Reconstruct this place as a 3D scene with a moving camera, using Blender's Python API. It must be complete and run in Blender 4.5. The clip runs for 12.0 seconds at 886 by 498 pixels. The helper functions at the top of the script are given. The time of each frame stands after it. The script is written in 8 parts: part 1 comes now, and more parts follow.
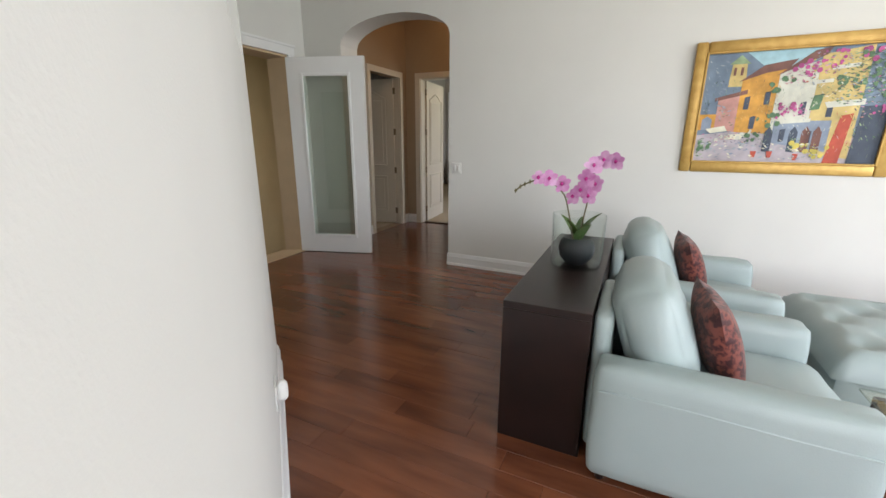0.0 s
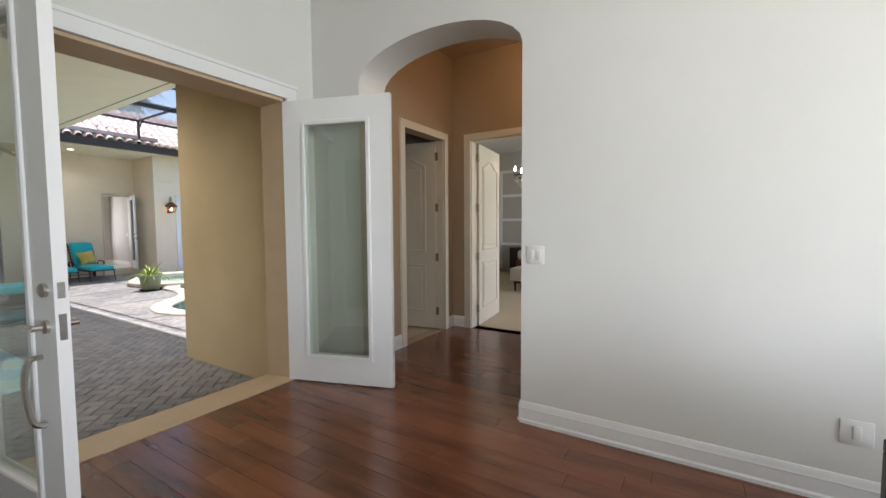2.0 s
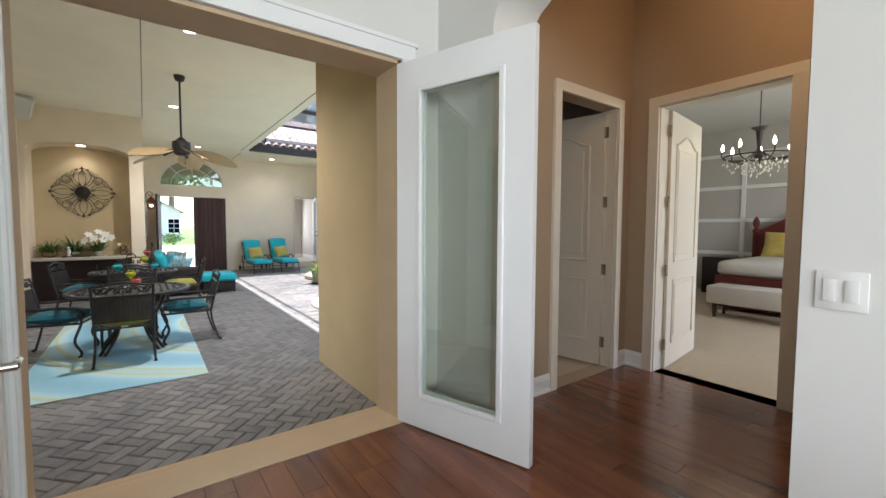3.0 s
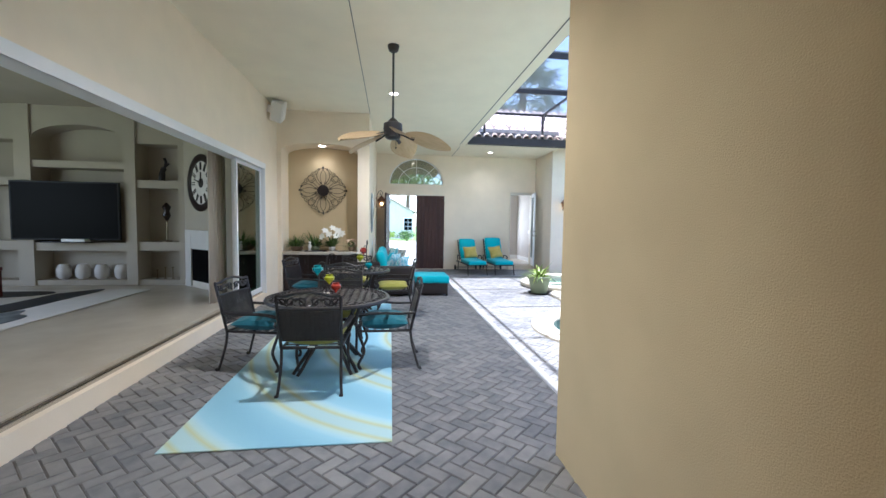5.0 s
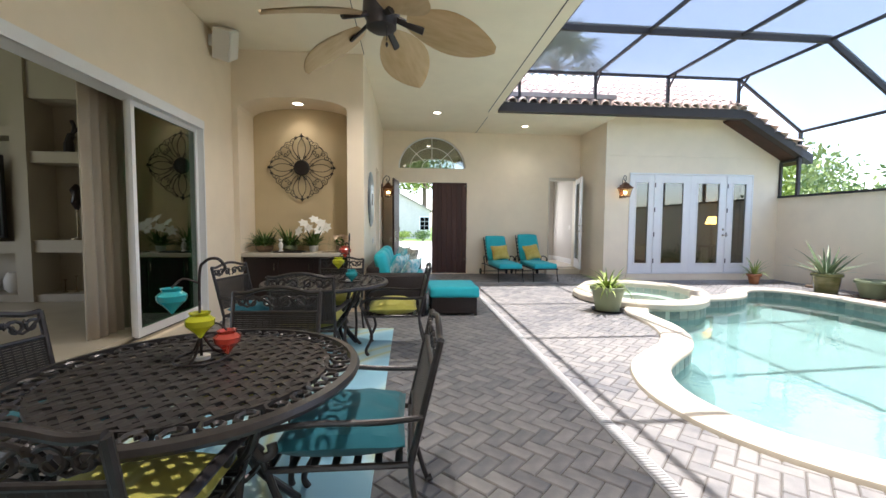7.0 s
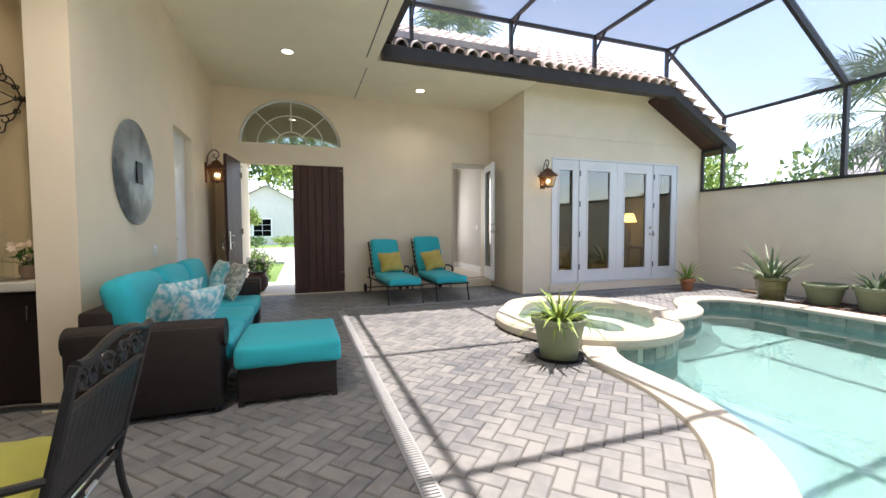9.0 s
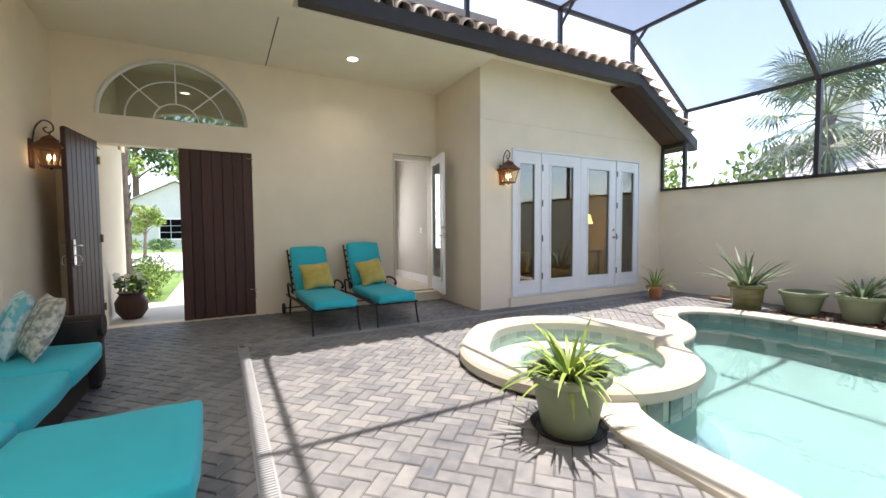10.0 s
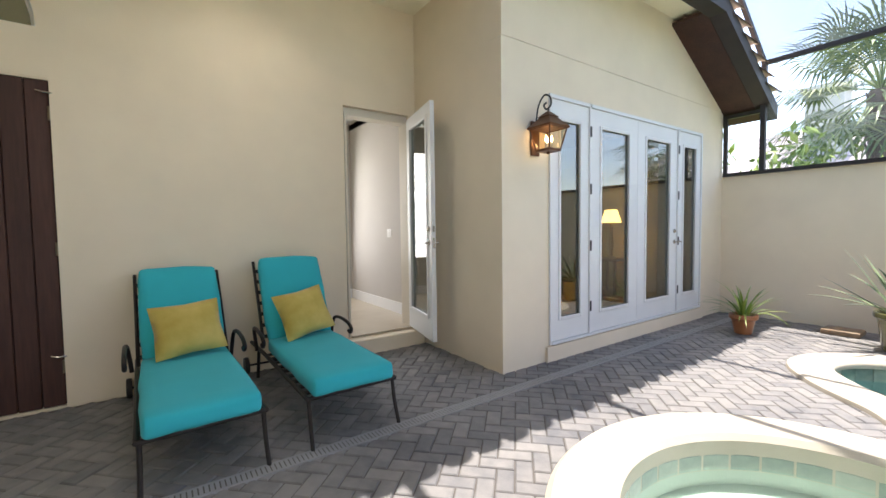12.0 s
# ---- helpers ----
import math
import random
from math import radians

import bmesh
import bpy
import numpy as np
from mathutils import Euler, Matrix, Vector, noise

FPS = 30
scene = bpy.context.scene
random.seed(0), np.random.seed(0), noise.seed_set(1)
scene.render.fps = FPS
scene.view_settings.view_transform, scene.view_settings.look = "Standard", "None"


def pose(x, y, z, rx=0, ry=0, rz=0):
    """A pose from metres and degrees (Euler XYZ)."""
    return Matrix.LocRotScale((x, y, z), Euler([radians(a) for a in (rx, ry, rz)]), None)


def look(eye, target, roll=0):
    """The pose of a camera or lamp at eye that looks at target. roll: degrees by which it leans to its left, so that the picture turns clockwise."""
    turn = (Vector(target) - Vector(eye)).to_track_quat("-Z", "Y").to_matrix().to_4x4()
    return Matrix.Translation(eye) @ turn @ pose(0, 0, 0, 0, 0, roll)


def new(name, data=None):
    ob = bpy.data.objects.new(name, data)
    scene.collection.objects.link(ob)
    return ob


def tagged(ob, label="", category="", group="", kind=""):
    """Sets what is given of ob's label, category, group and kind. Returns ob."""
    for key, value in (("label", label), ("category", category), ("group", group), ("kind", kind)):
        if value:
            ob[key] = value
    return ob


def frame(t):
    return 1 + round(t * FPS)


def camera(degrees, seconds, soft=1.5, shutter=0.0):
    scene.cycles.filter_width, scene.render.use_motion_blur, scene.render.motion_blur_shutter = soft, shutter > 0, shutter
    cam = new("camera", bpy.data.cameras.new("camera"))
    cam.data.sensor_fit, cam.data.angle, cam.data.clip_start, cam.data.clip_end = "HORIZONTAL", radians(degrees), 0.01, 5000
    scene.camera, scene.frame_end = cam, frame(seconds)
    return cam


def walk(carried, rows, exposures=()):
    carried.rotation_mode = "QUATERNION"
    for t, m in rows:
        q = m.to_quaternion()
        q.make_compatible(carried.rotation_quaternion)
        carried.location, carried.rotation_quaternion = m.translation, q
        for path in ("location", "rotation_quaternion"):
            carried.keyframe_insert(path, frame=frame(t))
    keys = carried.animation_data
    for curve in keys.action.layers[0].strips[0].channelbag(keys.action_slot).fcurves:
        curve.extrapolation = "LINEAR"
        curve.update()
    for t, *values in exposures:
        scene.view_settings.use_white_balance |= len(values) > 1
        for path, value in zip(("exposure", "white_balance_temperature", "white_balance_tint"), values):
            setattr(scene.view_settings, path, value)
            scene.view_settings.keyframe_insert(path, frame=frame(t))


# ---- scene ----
cam = camera(94.9, 12.0)
PATH = [  # seconds, eye, yaw, pitch, roll
    (0, 0.000, 0.000, 1.434, 25.26, -15.25, -0.23),
    (0.5, -0.223, 0.244, 1.300, 23.37, -9.94, 0.04),
    (1, -0.492, 0.660, 1.254, 23.20, -5.54, 0.24),
    (1.5, -0.739, 1.149, 1.274, 25.37, -3.61, 0.40),
    (2, -0.941, 1.656, 1.306, 31.72, -3.29, 0.37),
    (2.5, -1.199, 2.139, 1.306, 41.79, -3.11, 0.16),
    (3, -1.541, 2.534, 1.298, 53.74, -3.12, -0.23),
    (3.5, -1.950, 2.807, 1.297, 65.41, -3.20, -0.66),
    (5.5, -4.205, 3.036, 1.248, 84.17, -3.40, -0.73),
    (6, -4.866, 3.084, 1.211, 84.83, -3.40, -0.61),
    (6.5, -5.544, 3.125, 1.130, 85.44, -3.35, -0.45),
    (8.5, -8.238, 3.746, 1.043, 76.69, -2.96, 0.09),
    (9, -8.963, 3.983, 1.001, 70.73, -2.73, 0.20),
    (9.5, -9.657, 4.179, 1.053, 65.28, -2.84, 0.34),
    (10, -10.363, 4.367, 1.071, 61.50, -2.80, 0.43),
    (10.5, -11.053, 4.593, 1.071, 59.01, -2.62, 0.58),
    (11, -11.743, 4.812, 1.096, 56.96, -2.81, 0.64),
    (11.5, -12.398, 5.119, 1.108, 55.70, -2.91, 0.69),
    (12, -13.029, 5.442, 1.096, 55.28, -2.79, 0.78),
]
walk(cam, [(t, pose(x, y, z, 90 + pitch, roll, yaw)) for t, x, y, z, yaw, pitch, roll in PATH],
     [(0.0, 2.05, 6700, 15), (1.0, 2.45, 6600, 15), (2.0, 2.5, 6500, 15), (3.0, 2.8, 6350, 14), (3.5, 3.0, 5700, 12), (5.0, 3.0, 5600, 13), (6.0, 2.95, 6200, 14), (6.7, 2.75, 6500, 15),
      (8.5, 2.45, 6850, 15), (10.5, 2.45, 6850, 15), (11.3, 2.55, 6950, 14), (12.0, 2.65, 6950, 14)])

# ---- world, sun and daylight ----
SUN = Vector((-0.065, 0.20, 1.0)).normalized()
world = bpy.data.worlds.new("sky")
scene.world = world
world.use_nodes = True
wn = world.node_tree.nodes
sky = wn.new("ShaderNodeTexSky")
sky.sky_type, sky.sun_disc = "NISHITA", False
sky.sun_elevation, sky.sun_rotation = math.asin(SUN.z), math.atan2(SUN.x, SUN.y)
sky.air_density, sky.dust_density, sky.ozone_density = 1.0, 1.5, 1.0
wn["Background"].inputs["Strength"].default_value = 0.135
world.node_tree.links.new(sky.outputs[0], wn["Background"].inputs["Color"])
sun = new("sun", bpy.data.lights.new("sun", "SUN"))
sun.data.energy, sun.data.angle, sun.data.color = 1.5, radians(0.55), (1.0, 0.98, 0.95)
sun.matrix_world = look(SUN * 40, (0, 0, 0))


def window_light(name, eye, target, w, h, watts, color):
    lamp = new(name, bpy.data.lights.new(name, "AREA"))
    lamp.data.shape, lamp.data.size, lamp.data.size_y = "RECTANGLE", w, h
    lamp.data.energy, lamp.data.color = watts, color
    lamp.matrix_world = look(eye, target)
    return lamp


window_light("daylight_front_room", (5.42, 0.4, 1.7), (0, 0.4, 1.5), 5.0, 2.4, 66, (0.86, 0.94, 1.0))
window_light("daylight_front_room_back", (1.0, -2.92, 1.7), (1.5, 4, 1.5), 5.0, 2.4, 70, (0.97, 0.985, 1.0))
window_light("daylight_bedroom", (0.42, 9.0, 1.6), (-3, 9.0, 1.2), 2.6, 2.0, 15, (0.95, 0.97, 1.0))


def point_light(name, at, watts, color=(1.0, 0.72, 0.42), size=0.04):
    lamp = new(name, bpy.data.lights.new(name, "POINT"))
    lamp.data.energy, lamp.data.color, lamp.data.shadow_soft_size = watts, color, size
    lamp.location = at
    return lamp


# added area lamp in an assumed south opening, brightens the living room
window_light("added_light_living", (-7.5, -6.1, 1.7), (-7.5, 0, 1.0), 5.0, 2.2, 12, (0.95, 0.97, 1.0))
# added lamp at a made-up far-wall opening, lifts the dark side hall
window_light("added_light_side_hall", (-19.5, 7.3, 1.5), (-17, 7.3, 1.2), 0.9, 1.8, 5, (0.95, 0.97, 1.0))
for lx, ly, lz in ((-7.24, 3.03, 3.56), (-11.0, 3.05, 3.56), (-15.37, 3.85, 3.56), (-16.36, 6.13, 3.56), (-12.7, 1.53, 2.91)):
    lamp = new("recessed_spot", bpy.data.lights.new("recessed_spot", "SPOT"))
    lamp.data.energy, lamp.data.color, lamp.data.spot_size, lamp.data.spot_blend, lamp.data.shadow_soft_size = (58 if lx > -8 else 42 if lx > -12 else 5) if lz > 3 else 2.5, (1.0, 0.95, 0.88), radians(140), 0.8, 0.07
    lamp.location = (lx, ly, lz)
point_light("hall_lamp_light", (-2.3, 5.4, 3.0), 2, (1.0, 0.66, 0.36), 0.12)

# ---- materials ----
def mat(name, color, rough=0.6, var=0.12, scale=8.0, fine=90.0, bump=0.15, metal=0.0, coat=0.0, island=0.0, rand=0.0, spec=0.5, big=0.8, trans=0.0, contrast=1.0, ior=1.45, dist=0.004, stretch=(1, 1, 1), sheen=0.0):
    m = bpy.data.materials.new(name)
    m.use_nodes = True
    t = m.node_tree
    n, l = t.nodes, t.links
    b = n["Principled BSDF"]
    b.inputs["Roughness"].default_value = rough
    b.inputs["Metallic"].default_value = metal
    b.inputs["Coat Weight"].default_value = coat
    b.inputs["Coat Roughness"].default_value = 0.12
    b.inputs["Specular IOR Level"].default_value = spec
    b.inputs["Transmission Weight"].default_value = trans
    b.inputs["IOR"].default_value = ior
    b.inputs["Sheen Weight"].default_value = sheen
    co = n.new("ShaderNodeTexCoord")
    mp = n.new("ShaderNodeMapping")
    mp.inputs["Scale"].default_value = stretch
    l.new(co.outputs["Object"], mp.inputs["Vector"])
    n1, n2, n3 = (n.new("ShaderNodeTexNoise") for _ in range(3))
    for node, s, d in ((n1, scale, 5), (n2, fine, 3), (n3, big, 3)):
        node.inputs["Scale"].default_value, node.inputs["Detail"].default_value = s, d
        l.new(mp.outputs[0], node.inputs["Vector"])
    add = n.new("ShaderNodeMath")
    add.operation = "ADD"
    l.new(n1.outputs["Fac"], add.inputs[0])
    l.new(n3.outputs["Fac"], add.inputs[1])
    value = add
    for amount, kind in ((island, 0), (rand, 1)):
        if amount:
            src = n.new("ShaderNodeNewGeometry").outputs["Random Per Island"] if kind == 0 else n.new("ShaderNodeObjectInfo").outputs["Random"]
            ma = n.new("ShaderNodeMath")
            ma.operation = "MULTIPLY_ADD"
            ma.inputs[1].default_value = amount
            l.new(src, ma.inputs[0])
            l.new(value.outputs[0], ma.inputs[2])
            off = n.new("ShaderNodeMath")
            off.operation = "SUBTRACT"
            off.inputs[1].default_value = amount / 2
            l.new(ma.outputs[0], off.inputs[0])
            value = off
    rng = n.new("ShaderNodeMapRange")
    rng.inputs["From Min"].default_value, rng.inputs["From Max"].default_value = 1 - 0.4 / contrast, 1 + 0.4 / contrast
    rng.clamp = True
    l.new(value.outputs[0], rng.inputs["Value"])
    mix = n.new("ShaderNodeMix")
    mix.data_type = "RGBA"
    c2 = color if isinstance(color[0], (tuple, list)) else None
    lo = c2[0] if c2 else tuple(c * (1 - var) for c in color)
    hi = c2[1] if c2 else tuple(min(1, c * (1 + var)) for c in color)
    mix.inputs["A"].default_value, mix.inputs["B"].default_value = (*lo, 1), (*hi, 1)
    l.new(rng.outputs[0], mix.inputs["Factor"])
    l.new(mix.outputs["Result"], b.inputs["Base Color"])
    if bump:
        bp = n.new("ShaderNodeBump")
        bp.inputs["Strength"].default_value, bp.inputs["Distance"].default_value = bump, dist
        l.new(n2.outputs["Fac"], bp.inputs["Height"])
        l.new(bp.outputs[0], b.inputs["Normal"])
    return m


def glow(name, color, strength):
    m = bpy.data.materials.new(name)
    m.use_nodes = True
    b = m.node_tree.nodes["Principled BSDF"]
    b.inputs["Base Color"].default_value = (*color, 1)
    b.inputs["Emission Color"].default_value = (*color, 1)
    b.inputs["Emission Strength"].default_value = strength
    return m


def pane_mat(name, tint, gloss=0.08):
    """Thin clear pane: mostly see-through, with a mirror-like gloss."""
    m = bpy.data.materials.new(name)
    m.use_nodes = True
    n, l = m.node_tree.nodes, m.node_tree.links
    n.remove(n["Principled BSDF"])
    tr, gl, mx, fr = n.new("ShaderNodeBsdfTransparent"), n.new("ShaderNodeBsdfGlossy"), n.new("ShaderNodeMixShader"), n.new("ShaderNodeLayerWeight")
    tr.inputs["Color"].default_value = (*tint, 1)
    gl.inputs["Roughness"].default_value = 0.01
    fr.inputs["Blend"].default_value = 0.5
    pw = n.new("ShaderNodeMath")
    pw.operation = "POWER"
    pw.inputs[1].default_value = 4.0
    l.new(fr.outputs["Facing"], pw.inputs[0])
    ad = n.new("ShaderNodeMath")
    ad.operation = "MULTIPLY_ADD"
    ad.inputs[1].default_value, ad.inputs[2].default_value = 0.6, gloss
    l.new(pw.outputs[0], ad.inputs[0])
    l.new(ad.outputs[0], mx.inputs["Fac"])
    l.new(tr.outputs[0], mx.inputs[1])
    l.new(gl.outputs[0], mx.inputs[2])
    l.new(mx.outputs[0], n["Material Output"].inputs["Surface"])
    return m


def screen_mat(name, amount, color):
    """Fine insect mesh: see-through with a little grey of its own threads."""
    m = bpy.data.materials.new(name)
    m.use_nodes = True
    n, l = m.node_tree.nodes, m.node_tree.links
    n.remove(n["Principled BSDF"])
    tr, df, mx = n.new("ShaderNodeBsdfTransparent"), n.new("ShaderNodeBsdfDiffuse"), n.new("ShaderNodeMixShader")
    df.inputs["Color"].default_value = (*color, 1)
    mx.inputs["Fac"].default_value = amount
    l.new(tr.outputs[0], mx.inputs[1])
    l.new(df.outputs[0], mx.inputs[2])
    l.new(mx.outputs[0], n["Material Output"].inputs["Surface"])
    return m


M = {}
M["stucco"] = mat("stucco", (0.86, 0.74, 0.57), 0.9, 0.05, 3.0, 160, 0.35, dist=0.006)
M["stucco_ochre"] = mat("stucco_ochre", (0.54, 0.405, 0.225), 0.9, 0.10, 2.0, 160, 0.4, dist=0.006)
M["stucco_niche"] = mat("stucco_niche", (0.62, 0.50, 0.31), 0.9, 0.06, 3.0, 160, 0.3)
M["ceiling_paint"] = mat("ceiling_paint", (0.91, 0.82, 0.64), 0.9, 0.04, 3.0, 120, 0.25)
M["white_wall"] = mat("white_wall", (0.70, 0.69, 0.655), 0.75, 0.025, 3.0, 220, 0.12)
M["tan_wall"] = mat("tan_wall", (0.40, 0.30, 0.20), 0.8, 0.04, 3.0, 220, 0.12)
M["grey_wall"] = mat("grey_wall", (0.50, 0.47, 0.43), 0.8, 0.03, 3.0, 220, 0.12)
M["living_wall"] = mat("living_wall", (0.42, 0.37, 0.29), 0.85, 0.04, 3.0, 200, 0.12)
M["white_paint"] = mat("white_paint", (0.80, 0.80, 0.79), 0.38, 0.03, 4.0, 60, 0.05)
M["cream_paint"] = mat("cream_paint", (0.72, 0.66, 0.55), 0.42, 0.03, 4.0, 60, 0.05)
M["sill_tan"] = mat("sill_tan", (0.55, 0.41, 0.26), 0.6, 0.08, 6.0, 80, 0.1)
M["plank"] = mat("plank", ((0.072, 0.021, 0.011), (0.225, 0.075, 0.034)), 0.24, 0.4, 5.0, 40, 0.12, contrast=1.3, coat=0.4, island=0.28, rand=0.28, stretch=(0.35, 2.2, 1))
M["plank_gap"] = mat("plank_gap", (0.02, 0.008, 0.005), 0.6)
M["paver"] = mat("paver", ((0.104, 0.108, 0.122), (0.262, 0.251, 0.240)), 0.6, 0.2, 9.0, 130, 0.5, island=0.42, rand=0.42, dist=0.004)
M["paver_bed"] = mat("paver_bed", (0.12, 0.11, 0.10), 0.95, 0.2, 20, 150, 0.3)
M["coping"] = mat("coping", (0.52, 0.47, 0.385), 0.85, 0.07, 6.0, 140, 0.4)
M["pool_plaster"] = mat("pool_plaster", (0.155, 0.255, 0.245), 0.7, 0.05, 3.0, 80, 0.1)
M["spa_plaster"] = mat("spa_plaster", (0.46, 0.51, 0.45), 0.7, 0.05, 3.0, 80, 0.1)
M["slate_tile"] = mat("slate_tile", ((0.10, 0.15, 0.14), (0.30, 0.33, 0.28)), 0.35, 0.2, 14, 60, 0.25, rand=0.7, island=0.7)
M["spa_band_tile"] = mat("spa_band_tile", ((0.26, 0.32, 0.28), (0.42, 0.46, 0.40)), 0.35, 0.2, 14, 60, 0.25, rand=0.7, island=0.7)
M["brown_tile"] = mat("brown_tile", ((0.16, 0.10, 0.06), (0.33, 0.24, 0.16)), 0.45, 0.2, 14, 60, 0.25, rand=0.7, island=0.7)
M["bronze"] = mat("bronze", (0.030, 0.026, 0.026), 0.45, 0.15, 6, 60, 0.05)
M["gutter"] = mat("gutter", (0.040, 0.033, 0.031), 0.5, 0.2, 6, 60, 0.08)
M["roof_tile"] = mat("roof_tile", ((0.50, 0.36, 0.29), (0.80, 0.68, 0.58)), 0.85, 0.2, 12, 80, 0.35, rand=0.6, island=0.6)
M["grey_shingle"] = mat("grey_shingle", ((0.30, 0.26, 0.25), (0.44, 0.39, 0.37)), 0.9, 0.2, 12, 60, 0.3, island=0.5)
M["dark_wood"] = mat("dark_wood", ((0.008, 0.004, 0.0035), (0.022, 0.009, 0.007)), 0.36, 0.2, 6, 50, 0.12, stretch=(1, 6, 1))
M["gate_wood"] = mat("gate_wood", ((0.040, 0.016, 0.012), (0.085, 0.036, 0.027)), 0.55, 0.2, 7, 60, 0.25, rand=0.5, stretch=(8, 8, 0.7))
M["iron"] = mat("iron", (0.026, 0.021, 0.020), 0.38, 0.2, 20, 150, 0.1, metal=0.3)
M["cast_metal"] = mat("cast_metal", ((0.025, 0.023, 0.024), (0.055, 0.050, 0.050)), 0.34, 0.2, 25, 150, 0.12, metal=0.35)
M["steel"] = mat("steel", (0.55, 0.52, 0.48), 0.25, 0.06, 10, 90, 0.03, metal=1.0)
M["brass"] = mat("brass", (0.25, 0.20, 0.13), 0.4, 0.1, 10, 90, 0.03, metal=0.9)
M["copper"] = mat("copper", (0.17, 0.085, 0.05), 0.45, 0.15, 12, 90, 0.08, metal=0.8)
M["teal_cushion"] = mat("teal_cushion", (0.012, 0.12, 0.16), 0.9, 0.12, 8, 400, 0.2, sheen=0.15)
M["lime_cushion"] = mat("lime_cushion", (0.42, 0.40, 0.085), 0.9, 0.1, 8, 400, 0.2, sheen=0.15)
M["turquoise"] = mat("turquoise", (0.014, 0.45, 0.53), 0.88, 0.06, 6, 450, 0.2, sheen=0.1)
M["yellow_pillow"] = mat("yellow_pillow", ((0.40, 0.28, 0.025), (0.68, 0.54, 0.16)), 0.6, 0.15, 7, 300, 0.15, sheen=0.3)
M["wicker"] = mat("wicker", ((0.007, 0.004, 0.0035), (0.030, 0.018, 0.015)), 0.55, 0.2, 60, 90, 0.9, contrast=1.6, dist=0.006, stretch=(1, 1, 3))
M["aqua_print"] = mat("aqua_print", ((0.18, 0.50, 0.56), (0.72, 0.78, 0.76)), 0.85, 0.2, 24, 300, 0.15, big=13, contrast=3.0)
M["grey_print"] = mat("grey_print", ((0.26, 0.25, 0.22), (0.62, 0.58, 0.50)), 0.85, 0.2, 30, 300, 0.15, big=16, contrast=3.0)
M["leather"] = mat("leather", (0.33, 0.395, 0.39), 0.42, 0.05, 5, 180, 0.25, coat=0.05, dist=0.002)
M["red_damask"] = mat("red_damask", ((0.045, 0.004, 0.005), (0.20, 0.045, 0.03)), 0.75, 0.2, 48, 250, 0.3, big=26, contrast=4.0, sheen=0.2)
M["gold_frame"] = mat("gold_frame", ((0.36, 0.20, 0.045), (0.62, 0.40, 0.12)), 0.4, 0.2, 14, 60, 0.3, metal=0.35)
M["pot_green"] = mat("pot_green", (0.24, 0.275, 0.165), 0.55, 0.08, 6, 90, 0.1)
M["pot_glaze"] = mat("pot_glaze", ((0.07, 0.09, 0.02), (0.26, 0.22, 0.10)), 0.15, 0.2, 5, 40, 0.1, coat=0.6, stretch=(1, 1, 5))
M["terracotta"] = mat("terracotta", ((0.26, 0.085, 0.03), (0.42, 0.17, 0.07)), 0.35, 0.2, 6, 90, 0.1, coat=0.3)
M["black_ceramic"] = mat("black_ceramic", (0.02, 0.022, 0.025), 0.55, 0.2, 8, 60, 0.1)
M["soil"] = mat("soil", (0.04, 0.028, 0.02), 0.95, 0.3, 30, 120, 0.6)
M["leaf"] = mat("leaf", ((0.035, 0.085, 0.018), (0.13, 0.22, 0.045)), 0.45, 0.2, 10, 60, 0.1, island=0.9)
M["leaf_light"] = mat("leaf_light", ((0.11, 0.20, 0.025), (0.34, 0.42, 0.09)), 0.45, 0.2, 10, 60, 0.1, island=0.9)
M["leaf_grey"] = mat("leaf_grey", ((0.07, 0.12, 0.06), (0.22, 0.28, 0.15)), 0.5, 0.2, 10, 60, 0.1, island=0.9)
M["palm_leaf"] = mat("palm_leaf", ((0.075, 0.12, 0.035), (0.26, 0.30, 0.10)), 0.45, 0.2, 10, 60, 0.1, island=0.9)
M["bark"] = mat("bark", ((0.10, 0.07, 0.05), (0.26, 0.19, 0.14)), 0.9, 0.2, 8, 40, 0.7, dist=0.02)
M["grass"] = mat("grass", ((0.07, 0.14, 0.025), (0.16, 0.24, 0.05)), 0.9, 0.2, 4, 60, 0.5)
M["concrete"] = mat("concrete", (0.58, 0.55, 0.49), 0.85, 0.08, 4, 100, 0.3)
M["marble"] = mat("marble", ((0.42, 0.35, 0.25), (0.60, 0.53, 0.41)), 0.3, 0.1, 3, 40, 0.03, coat=0.2)
M["carpet"] = mat("carpet", (0.52, 0.43, 0.31), 0.95, 0.08, 20, 400, 0.6)
M["drain_plastic"] = mat("drain_plastic", (0.31, 0.31, 0.31), 0.7, 0.1, 10, 80, 0.2)
M["mulch"] = mat("mulch", ((0.09, 0.035, 0.02), (0.25, 0.12, 0.075)), 0.95, 0.2, 30, 90, 0.6, island=0.9)
M["tv_black"] = mat("tv_black", (0.002, 0.002, 0.0025), 0.3, 0.1, 4, 40, 0.0, spec=0.03)
M["black_plastic"] = mat("black_plastic", (0.012, 0.012, 0.013), 0.5, 0.1, 8, 60, 0.03)
M["white_plastic"] = mat("white_plastic", (0.74, 0.73, 0.70), 0.4, 0.03, 8, 60, 0.03)
M["curtain"] = mat("curtain", (0.50, 0.43, 0.34), 0.9, 0.05, 8, 300, 0.2)
M["fan_blade"] = mat("fan_blade", ((0.50, 0.34, 0.17), (0.68, 0.51, 0.30)), 0.6, 0.1, 6, 90, 0.15, stretch=(1, 5, 1))
M["slate_disc"] = mat("slate_disc", ((0.10, 0.12, 0.13), (0.32, 0.36, 0.37)), 0.4, 0.2, 5, 50, 0.3, contrast=2.5, metal=0.4)
